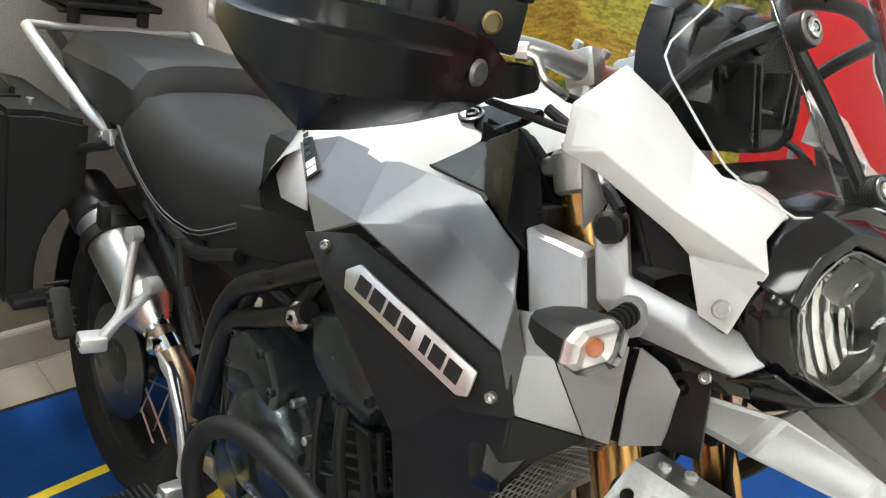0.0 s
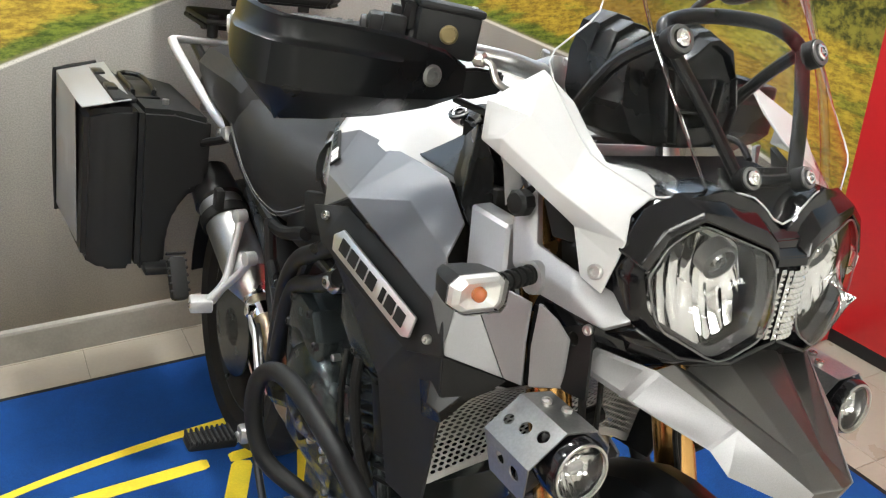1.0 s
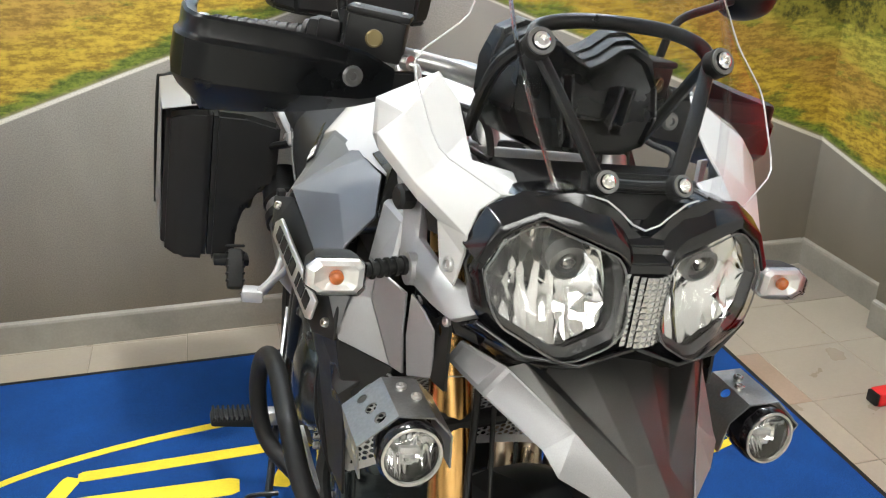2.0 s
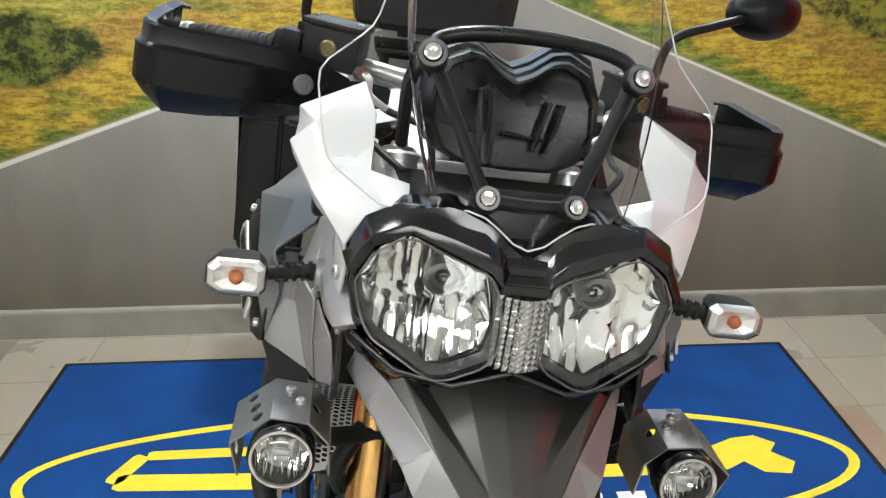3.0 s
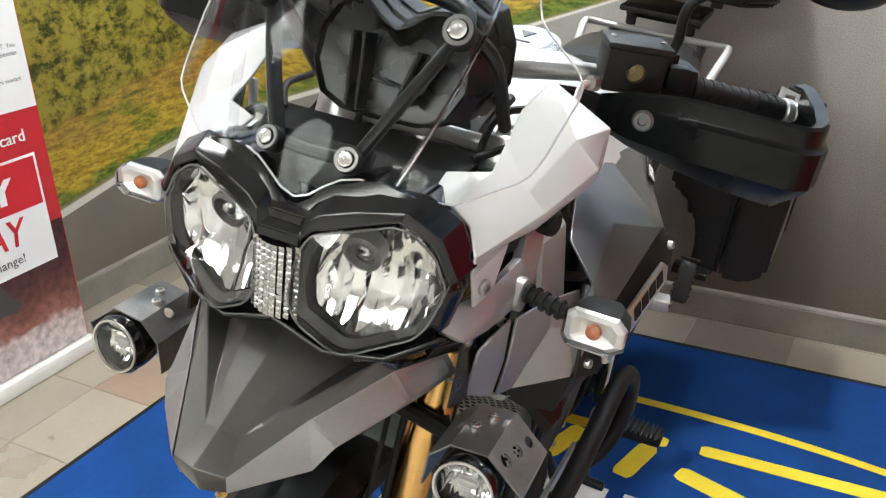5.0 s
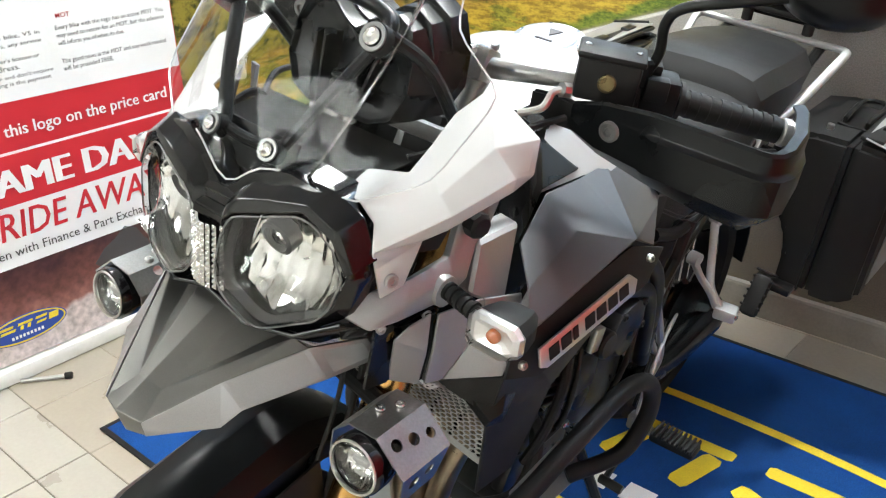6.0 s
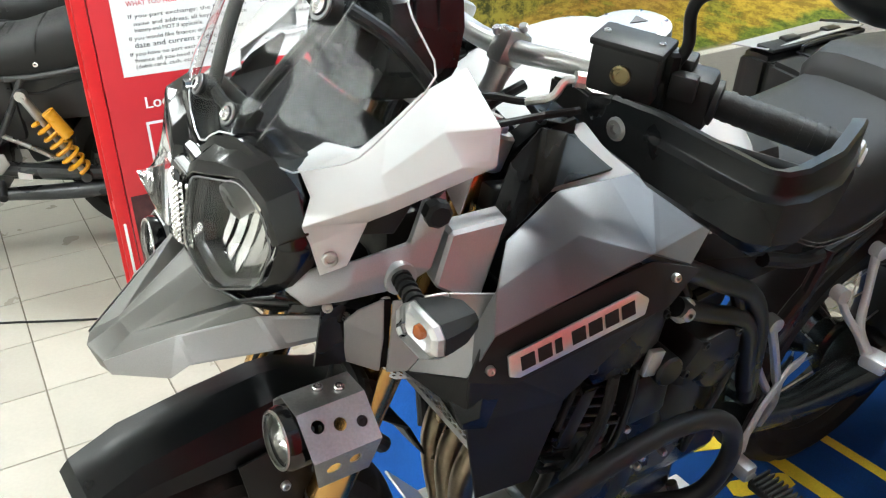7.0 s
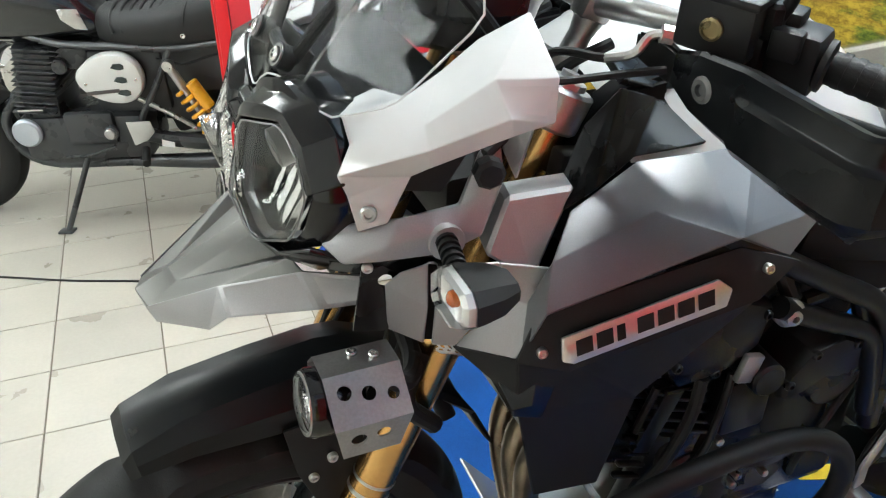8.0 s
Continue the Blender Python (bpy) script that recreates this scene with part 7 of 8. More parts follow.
        for y, z in ((0.785, 0.68), (0.775, 0.735), (0.7, 0.735), (0.665, 0.69)):
            part("cover_bolt", sided(s, screw((0.196, y, z), (1, 0, 0), 0.008, 0.007)), M_SATIN, eng)
    # left side pump stub seen under the frame
    part("sensor_stub", join(cyl((0.15, 0.6, 0.74), (0.225, 0.595, 0.742), 0.026, 20, 0.004), box(0.05, 0.08, 0.1, pose(0.17, 0.6, 0.67), 0.01)), M_SATIN, eng)
    part("stub_clip", box(0.012, 0.03, 0.045, pose(0.21, 0.565, 0.765, -15), 0.003), M_ALU, eng)
    skid = shell([(-0.13, 0.3, 0.36), (0.13, 0.3, 0.36), (0.14, 0.38, 0.25), (-0.14, 0.38, 0.25), (0.14, 0.85, 0.22), (-0.14, 0.85, 0.22)], [(0, 1, 2, 3), (3, 2, 4, 5)], 0.005, 0.002, out=(0, 0.6, 0.6))
    part("skid_plate", skid, M_ALU, bike, "aluminium skid plate")
    tab = holed([(0, 0), (0.11, 0.03), (0.12, 0.05), (0.0, 0.03)], [(0.03, 0.018, 0.007)], 0.006, plane_m((0.235, 0.33, 0.58), (0.1, 1, 0.15), (0, 0, 1)))
    part("bar_tab", mirror(tab.copy()), M_ALU, bike, "slotted aluminium tab")
    part("bar_tab", tab, M_ALU, bike, "slotted aluminium tab")


engine()


def rear_wheel():
    c = V(0, 1.4, 0.345)
    m = Matrix.Translation(c) @ pose(0, 0, 0, 0, 90, 0)
    wheel = part("rear_wheel", lathe([(0.235, 0.055), (0.226, 0.058), (0.215, 0.045), (0.208, 0.02), (0.208, -0.02), (0.215, -0.045), (0.226, -0.058), (0.235, -0.055)], m, 56, False), M_SATIN, bike, "black spoked rear wheel")
    prof = [(0.232, 0.052), (0.26, 0.072), (0.295, 0.078), (0.322, 0.066), (0.338, 0.04), (0.345, 0.012), (0.345, -0.012), (0.338, -0.04), (0.322, -0.066), (0.295, -0.078), (0.26, -0.072), (0.232, -0.052)]
    n = 96
    ty = bmesh.new()
    g = []
    for i in range(n):
        a = 2 * math.pi * i / n
        g.append([ty.verts.new(((r - (0.006 if 3 <= k <= 8 and i % 6 == (0 if w > 0 else 3) else 0)) * math.cos(a), (r - (0.006 if 3 <= k <= 8 and i % 6 == (0 if w > 0 else 3) else 0)) * math.sin(a), w)) for k, (r, w) in enumerate(prof)])
    for i in range(n):
        for k in range(len(prof) - 1):
            ty.faces.new((g[i][k], g[i][k + 1], g[(i + 1) % n][k + 1], g[(i + 1) % n][k]))
    bmesh.ops.recalc_face_normals(ty, faces=ty.faces[:])
    ty.transform(m)
    part("tyre", ty, M_RUBBER, wheel, "wide black rear tyre", angle=25)
    part("hub", join(lathe([(0.06, -0.07), (0.08, -0.05), (0.05, 0.0), (0.08, 0.05), (0.06, 0.07)], m, 28), lathe([(0.13, -0.085), (0.13, -0.08), (0.05, -0.08), (0.05, -0.085)], m, 40)), M_ENGINE, wheel)
    for k in range(20):
        a = 2 * math.pi * k / 20
        b = a + (0.3 if k % 2 else -0.3)
        z = 0.045 if (k // 2) % 2 else -0.045
        part("spoke", cyl(m @ V(0.07 * math.cos(a), 0.07 * math.sin(a), z), m @ V(0.212 * math.cos(b), 0.212 * math.sin(b), z * 0.3), 0.0024, 6), M_STEEL, wheel)
    part("swingarm", join(tube([(0.14, 0.92, 0.42), (0.15, 1.1, 0.38), (0.13, 1.4, 0.345)], [0.035, 0.03, 0.045], 12, 6, True, 1.3), tube([(-0.1, 0.92, 0.42), (-0.1, 1.0, 0.4), (0.1, 1.02, 0.4)], 0.03, 10), lathe([(0.08, -0.03), (0.085, 0.0), (0.07, 0.05), (0.03, 0.06)], axis_m((0.1, 1.4, 0.345), (0.3, 1.4, 0.345)), 28)), M_ENGINE, bike, "dark single-sided swingarm")
    fend = []
    for a in range(-10, 100, 10):
        q = math.radians(a)
        fend.append([V(x, 1.4 + (0.385 - 0.02 * (x / 0.09) ** 2) * math.sin(q) * 1.0, 0.345 + (0.385 - 0.02 * (x / 0.09) ** 2) * math.cos(q)) for x in (-0.09, -0.05, 0, 0.05, 0.09)])
    fb = loft(fend, closed=False)
    bmesh.ops.solidify(fb, geom=fb.faces[:], thickness=0.004)
    part("rear_fender", fb, M_BLACK, bike, "black rear mudguard")
    part("side_stand", join(tube([(0.13, 0.8, 0.3), (0.2, 0.83, 0.14), (0.262, 0.86, 0.012)], 0.012, 10), box(0.06, 0.07, 0.01, pose(0.268, 0.862, 0.004 + 0.042, 0, 8.66, 0), 0.003)), M_SATIN, bike, "black side stand")
    # left gear pedal linkage and brake pedal
    part("gear_pedal", join(tube([(0.2, 0.9, 0.36), (0.22, 0.8, 0.35), (0.235, 0.7, 0.36)], 0.007, 8), cyl((0.225, 0.7, 0.36), (0.275, 0.7, 0.36), 0.01, 12, 0.002)), M_SATIN, bike)
    part("brake_pedal", join(tube([(-0.2, 0.9, 0.36), (-0.22, 0.8, 0.33), (-0.24, 0.7, 0.31)], 0.008, 8), tube([(-0.22, 0.7, 0.315), (-0.28, 0.7, 0.31), (-0.28, 0.66, 0.31), (-0.23, 0.66, 0.31)], 0.005, 8)), M_SATIN, bike)
    part("step_bracket", join(tube([(0.16, 0.93, 0.66), (0.18, 0.945, 0.58), (0.19, 0.96, 0.5), (0.18, 0.95, 0.43)], 0.011, 10, 6, True, 0.8), tube([(0.165, 0.87, 0.66), (0.18, 0.9, 0.58), (0.19, 0.95, 0.5)], 0.01, 10, 6, True, 0.8), lathe([(0.016, -0.01), (0.016, 0.014), (0.008, 0.016)], axis_m((0.16, 0.87, 0.662), (0.23, 0.86, 0.662)), 16), lathe([(0.016, -0.01), (0.016, 0.014), (0.008, 0.016)], axis_m((0.155, 0.935, 0.662), (0.23, 0.925, 0.662)), 16)), M_ALU, bike, "silver footrest hanger")


rear_wheel()


# ---- printing on the mat: a ring and lettering drawn as plain shapes ----
tagged(mat_ob, "blue carpet mat with yellow printed oval and shapes", "mat")
MZ = 0.0068
ring_bm = ring_shape(1.165, 0.307, 0.03, 0.0012)
ring_bm.transform(pose(0.02, 0.1, MZ))
part("printed_ring", ring_bm, M_YELLOW, mat_ob, "yellow printed oval", smooth=False)
for p, q, w in (((-0.8, 0.212), (-0.33, 0.222), 0.042), ((-0.85, 0.092), (-0.42, 0.076), 0.07), ((-0.83, 0.2), (-0.875, 0.105), 0.05), ((0.27, 0.232), (0.72, 0.236), 0.045), ((0.24, 0.115), (0.39, 0.066), 0.055),
                ((-0.25, 0.22), (0.16, 0.225), 0.042), ((-0.24, 0.18), (-0.29, 0.06), 0.055), ((-0.06, 0.18), (-0.1, 0.06), 0.055), ((0.13, 0.18), (0.1, 0.06), 0.055), ((0.42, 0.07), (0.66, 0.072), 0.055)):
    part("printed_bar", bar(p, q, w, 0.0012, MZ), M_YELLOW, mat_ob, smooth=False)
sil = prism([(0.72, 0.09), (0.78, 0.16), (0.86, 0.2), (0.93, 0.21), (0.98, 0.17), (0.95, 0.13), (1.0, 0.08), (0.97, 0.03), (0.9, 0.04), (0.86, 0.09), (0.81, 0.06), (0.75, 0.04)], 0.0012, pose(0, 0, MZ))
part("printed_shape", sil, M_YELLOW, mat_ob, smooth=False)
for k in range(11):
    x = -0.56 + k * 0.115
    part("printed_letter_bar", prism([(x, -0.088), (x + 0.075, -0.088), (x + 0.075, -0.022), (x, -0.022)], 0.0012, pose(0, 0, MZ)), M_PRINTW, mat_ob, smooth=False)


# ---- poster stand: red moulded frame round a printed board, on a white foot ----


def letters(text, m, x0, x1, z0, z1, bold=0.0, shear=0.0, depth=0.0006):
    """Lettering in the built-in font, fitted into the box x0..x1, z0..z1 of the plane m."""
    cu = bpy.data.curves.new("lettering", "FONT")
    cu.body, cu.offset, cu.shear, cu.resolution_u = text, bold * 0.2, shear, 2
    ob = bpy.data.objects.new("lettering", cu)
    scene.collection.objects.link(ob)
    bpy.context.view_layer.update()
    me = bpy.data.meshes.new_from_object(ob)
    bpy.data.objects.remove(ob)
    bm = bmesh.new()
    bm.from_mesh(me)
    bpy.data.meshes.remove(me)
    xs, ys = [v.co.x for v in bm.verts], [v.co.y for v in bm.verts]
    ax, ay = min(xs), min(ys)
    sx, sy = (x1 - x0) / (max(xs) - ax), (z1 - z0) / (max(ys) - ay)
    for v in bm.verts:
        v.co = Vector((x0 + (v.co.x - ax) * sx, z0 + (v.co.y - ay) * sy, depth))
    bm.transform(m)
    return bm


def photo_material():
    """The board's faded photograph: reddish woods over a pale road."""
    mt = bpy.data.materials.new("printed_photograph")
    mt.use_nodes = True
    nt = mt.node_tree
    b = nt.nodes["Principled BSDF"]
    b.inputs["Roughness"].default_value = 0.35
    co = nt.nodes.new("ShaderNodeTexCoord")
    sp = nt.nodes.new("ShaderNodeSeparateXYZ")
    nt.links.new(co.outputs["Object"], sp.inputs[0])
    nz = nt.nodes.new("ShaderNodeTexNoise")
    nz.inputs["Scale"].default_value, nz.inputs["Detail"].default_value = 9, 7
    nt.links.new(co.outputs["Object"], nz.inputs["Vector"])
    ad = nt.nodes.new("ShaderNodeMath")
    ad.operation = "MULTIPLY_ADD"
    nt.links.new(nz.outputs["Fac"], ad.inputs[0])
    ad.inputs[1].default_value = 0.16
    nt.links.new(sp.outputs[2], ad.inputs[2])
    rp = nt.nodes.new("ShaderNodeValToRGB")
    els = rp.color_ramp.elements
    els[0].position, els[0].color = 0.05, (0.56, 0.5, 0.49, 1)
    els[1].position, els[1].color = 0.42, (0.06, 0.022, 0.02, 1)
    for p, c in ((0.235, (0.5, 0.42, 0.41, 1)), (0.26, (0.26, 0.11, 0.09, 1)), (0.33, (0.14, 0.05, 0.04, 1))):
        e = els.new(p)
        e.color = c
    nt.links.new(ad.outputs[0], rp.inputs[0])
    n2 = nt.nodes.new("ShaderNodeTexNoise")
    n2.inputs["Scale"].default_value, n2.inputs["Detail"].default_value = 40, 6
    nt.links.new(co.outputs["Object"], n2.inputs["Vector"])
    mr = nt.nodes.new("ShaderNodeMapRange")
    mr.inputs[1].default_value, mr.inputs[2].default_value, mr.inputs[3].default_value, mr.inputs[4].default_value = 0.3, 0.7, 0.65, 1.4
    nt.links.new(n2.outputs["Fac"], mr.inputs[0])
    sc = nt.nodes.new("ShaderNodeVectorMath")
    sc.operation = "SCALE"
    nt.links.new(rp.outputs[0], sc.inputs[0])
    nt.links.new(mr.outputs[0], sc.inputs["Scale"])
    nt.links.new(sc.outputs[0], b.inputs["Base Color"])
    return mt


M_PHOTO = photo_material()
M_FOOT = material("white_moulded_plastic", (0.72, 0.71, 0.69), 0.45, grain=0.03, wear=0.08, wear_scale=9)


def poster_stand():
    PX = -1.725
    root = new("poster_stand")
    root.matrix_basis = pose(PX, 0, 0)
    # in its own coordinates the face lies at x = 0 and looks along +x, y runs along the print, z is up
    m = Matrix(((0, 0, 1, 0), (1, 0, 0, 0), (0, 1, 0, 0), (0, 0, 0, 1)))
    TOP, Y0, Y1 = 1.72, 0.155, 1.032
    board = part("board", box(0.02, Y1 - Y0, TOP - 0.06, pose(-0.014, (Y0 + Y1) / 2, 0.06 + (TOP - 0.06) / 2), 0.002), M_PRINTR, root, "red printed board")
    part("foot", box(0.13, Y1 - Y0 + 0.03, 0.05, pose(-0.04, (Y0 + Y1) / 2 - 0.005, 0.026), 0.008), M_FOOT, root, "white plastic foot")
    for ya, back in ((Y0 - 0.012, 0.0), (Y1 - 0.03, 0.026)):
        post = box(0.115 - back, 0.018, TOP - 0.05, pose(-0.06 - back / 2, ya, 0.05 + (TOP - 0.05) / 2), 0.004)
        sg = -1 if ya < 0.5 else 1
        frame_post = part("frame_post", post, M_RED, root, "red moulded plastic frame post")
        for z in (0.1, 0.42, 0.78, 1.14, 1.5):
            part("cross_web", box(0.1 - back, 0.016, 0.03, pose(-0.06 - back / 2, ya + sg * 0.014, z), 0.003), M_RED, frame_post)
        for x in (-0.008 - back, -0.112):
            part("flange", box(0.014, 0.034, TOP - 0.06, pose(x, ya + sg * 0.012, 0.056 + (TOP - 0.06) / 2), 0.003), M_RED, frame_post)
        part("grip_strip", box(0.012, 0.008, 0.3, pose(0.0 - back, ya + sg * 0.012, 0.24), 0.003), M_FOOT, frame_post, "pale grey strip")
    part("frame_cap", box(0.12, Y1 - Y0 + 0.03, 0.04, pose(-0.06, (Y0 + Y1) / 2 - 0.01, TOP + 0.02), 0.006), M_RED, root)

    def patch(name, y0, y1, za, zb, mat, lift, label="", za2=None, zb2=None, under=None):
        za2, zb2 = za if za2 is None else za2, zb if zb2 is None else zb2
        return part(name, prism([(y0, za), (y1, za2), (y1, zb2), (y0, zb)], 0.0006, m @ Matrix.Translation((0, 0, -0.004 + lift))), mat, under or board, label, smooth=False)

    def words(text, y0, y1, z0, z1, mat, lift, heavy=0.0, **kw):
        # heavy strokes are overprinted copies, set slightly apart
        runs = [letters(text, m @ Matrix.Translation((0, 0, -0.004 + lift + 0.0003 * k)), y0 + heavy * (k - 1), y1 + heavy * (k - 1), z0, z1, **kw) for k in range(3 if heavy else 1)]
        part("lettering", join(*runs), mat, board, smooth=False)

    patch("white_sheet", 0.215, 1.028, 0.834, 1.66, M_PRINTW, 0.0008, "white sheet of small print", 0.822, 1.66)
    patch("photograph", 0.165, 1.028, 0.056, 0.47, M_PHOTO, 0.0006, "faded reddish photograph of a road")
    patch("outline", 0.252, 0.985, 0.352, 0.692, M_PRINTW, 0.0012, "white outlined box")
    patch("red_block", 0.26, 0.977, 0.537, 0.684, M_PRINTR, 0.002)
    words("Look for this logo on the price card", 0.262, 0.965, 0.722, 0.768, M_PRINTW, 0.0012, heavy=0.0009)
    words("SAME DAY", 0.335, 0.885, 0.567, 0.645, M_PRINTW, 0.003, heavy=0.0055)
    words("RIDE AWAY", 0.365, 0.9, 0.437, 0.52, M_PRINTR, 0.003, heavy=0.0012, shear=0.18)
    words("even with Finance & Part Exchange!", 0.308, 0.875, 0.375, 0.412, M_PRINTK, 0.003, bold=0.012)
    for k in range(3):
        z = 0.446 + k * 0.026
        part("speed_wedge", prism([(0.29 + 0.004 * k, z + 0.006), (0.36 + 0.003 * k, z), (0.362 + 0.003 * k, z + 0.016)], 0.0006, m @ Matrix.Translation((0, 0, -0.001))), M_PRINTR, board, smooth=False)
    # small print
    words("MOT", 0.66, 0.702, 1.03, 1.044, M_PRINTR, 0.002, bold=0.02)
    for text, y1, z in (("Every bike with the logo has an active MOT. You", 1.0, 1.0), ("may need to return for an MOT, but the salesman", 1.0, 0.978), ("will inform you of when its due.", 0.86, 0.956), ("The good news is the MOT and any work needed", 0.995, 0.905), ("will be provided FREE.", 0.81, 0.884)):
        words(text, 0.652, y1, z - 0.006, z + 0.011, M_PRINTK, 0.002)
    words("WHAT YOU NEED TO BRING", 0.258, 0.497, 1.032, 1.046, M_PRINTR, 0.002, bold=0.02)
    for text, y0, y1, z in (("If you part exchange: the bike, V5 in", 0.258, 0.606, 1.0), ("name and address, all keys, any service", 0.27, 0.606, 0.978), ("history and MOT if applicable.", 0.27, 0.47, 0.96), ("If you would like finance: driver's licence or", 0.25, 0.592, 0.938), ("date and current address.", 0.262, 0.53, 0.919),
                            ("If you have no part exchange and don't require", 0.245, 0.622, 0.893), ("finance all you need to bring is the payment", 0.255, 0.612, 0.874), ("(debit card, cash, etc)", 0.255, 0.425, 0.856)):
        words(text, y0, y1, z - 0.006, z + 0.009, M_PRINTK, 0.002)
    for k in range(14):
        z = 1.1 + 0.036 * k
        part("print_bar", prism([(0.26, z), (0.56 + 0.04 * (k % 3), z), (0.56 + 0.04 * (k % 3), z + 0.012), (0.26, z + 0.012)], 0.0006, m @ Matrix.Translation((0, 0, -0.002))), M_PRINTK, board, smooth=False)
        part("print_bar", prism([(0.66, z), (0.94 + 0.03 * (k % 2), z), (0.94 + 0.03 * (k % 2), z + 0.012), (0.66, z + 0.012)], 0.0006, m @ Matrix.Translation((0, 0, -0.002))), M_PRINTK, board, smooth=False)
    # dark machine in the photograph, and the oval emblem as plain shapes
    mach = prism([(0.62, 0.27), (0.66, 0.31), (0.7, 0.33), (0.74, 0.36), (0.78, 0.34), (0.8, 0.3), (0.83, 0.27), (0.81, 0.24), (0.76, 0.25), (0.72, 0.235), (0.68, 0.25), (0.65, 0.238)], 0.0006, m @ Matrix.Translation((0, 0, -0.0028)))
    part("pictured_machine", mach, M_PRINTK, board, "dark motorcycle shape in the photograph", smooth=False)
    oval = [(0.372 + 0.125 * math.cos(a), 0.153 + 0.046 * math.sin(a)) for a in (2 * math.pi * k / 40 for k in range(40))]
    em = part("emblem", prism(oval, 0.0006, m @ Matrix.Translation((0, 0, -0.0028))), M_BLUE, board, "blue oval emblem with yellow bars", smooth=False)
    rg = ring_shape(0.121, 0.043, 0.005, 0.0005)
    rg.transform(m @ Matrix.Translation((0.372, 0.153, -0.0021)))
    part("emblem_ring", rg, M_YELLOW, em, smooth=False)
    for y0, y1, z0, z1 in ((0.29, 0.335, 0.155, 0.163), (0.285, 0.33, 0.168, 0.176), (0.345, 0.39, 0.168, 0.176), (0.35, 0.36, 0.153, 0.166), (0.372, 0.382, 0.153, 0.166), (0.4, 0.435, 0.168, 0.176), (0.4, 0.43, 0.153, 0.16), (0.44, 0.47, 0.152, 0.172)):
        part("emblem_bar", prism([(y0, z0), (y1, z0), (y1 + 0.004, z1), (y0 + 0.004, z1)], 0.0005, m @ Matrix.Translation((0, 0, -0.0021))), M_YELLOW, em, smooth=False)
    for k in range(9):
        y = 0.32 + k * 0.0115
        part("emblem_letter_bar", prism([(y, 0.128), (y + 0.007, 0.128), (y + 0.007, 0.138), (y, 0.138)], 0.0005, m @ Matrix.Translation((0, 0, -0.0021))), M_PRINTW, em, smooth=False)
    tagged(root, "red poster stand with white small print and red lettering", "poster stand")


poster_stand()

rod = new("support_rod")
rod.matrix_basis = pose(0, 0, 0)
part("shaft", cyl((-1.69, 0.3, 0.012), (-1.612, 0.4, 0.012), 0.006, 12, 0.001), M_ALU, rod, "pale metal shaft")
part("tip", cyl((-1.612, 0.4, 0.012), (-1.598, 0.418, 0.012), 0.0105, 12, 0.002), M_RUBBER, rod, "black rubber tip")
tagged(rod, "short pale rod with black tip on the tiles", "rod")


# ---- red display panel beside the mat ----
def display_panel():
    root = new("display_panel")
    M_PANEL = material("red_panel_film", (0.5, 0.014, 0.018), 0.32, wear=0.05, wear_scale=3, grain=0.02)
    a, b = V(1.655, 1.135, 0), V(1.69, -0.05, 0)
    d = (b - a).normalized()
    pan = prism([(0, 0), ((b - a).length, 0), ((b - a).length, 0.05), (0, 0.05)], 2.05, plane_m(a + V(0, 0, 0.05), d, V(1, 0, 0)), 0.003)
    if max(v.co.z for v in pan.verts) < 1:
        pan.transform(Matrix.Translation((0, 0, 2.05)))
    part("panel", pan, M_PANEL, root, "tall plain red panel")
    part("plinth", box(0.045, 1.15, 0.05, pose(1.697, 0.54, 0.026, 0, 0, 1.68), 0.004), M_BLACK, root, "dark plinth strip")
    for y in (1.1, 0.02):
        ft = part("foot_bar", box(0.33, 0.05, 0.045, pose(1.595 if y > 1 else 1.62, y, 0.0235), 0.006), M_RED, root, "red foot bar")
        part("end_cap", box(0.012, 0.044, 0.039, pose(1.424 if y > 1 else 1.449, y, 0.0235), 0.004), M_BLACK, ft, "dark end cap")
    tagged(root, "tall red display panel on red foot bars", "display panel")


display_panel()


# ---- the dark retro roadster beyond the poster stand ----
# These two blacks are raised in colour to imitate haze over the roadsters.
M_DARKMETAL = material("hazed_satin_black_coated_metal", (0.032, 0.034, 0.037), 0.3, metal=0.1, grain=0.1, scale=300, wear=0.2, wear_scale=9)
M_DARKPLASTIC = material("hazed_grey_black_plastic", (0.03, 0.031, 0.033), 0.45, grain=0.1, scale=400, wear=0.15, wear_scale=8)
M_PALECOVER = material("pale_silver_cover_paint", (0.62, 0.62, 0.61), 0.35, metal=0.3, grain=0.03, scale=300, wear=0.05, wear_scale=9)
M_DARKPAINT = material("black_gloss_tank_paint", (0.01, 0.011, 0.013), 0.14, coat=0.5, wear=0.08, wear_scale=6, grain=0.02)


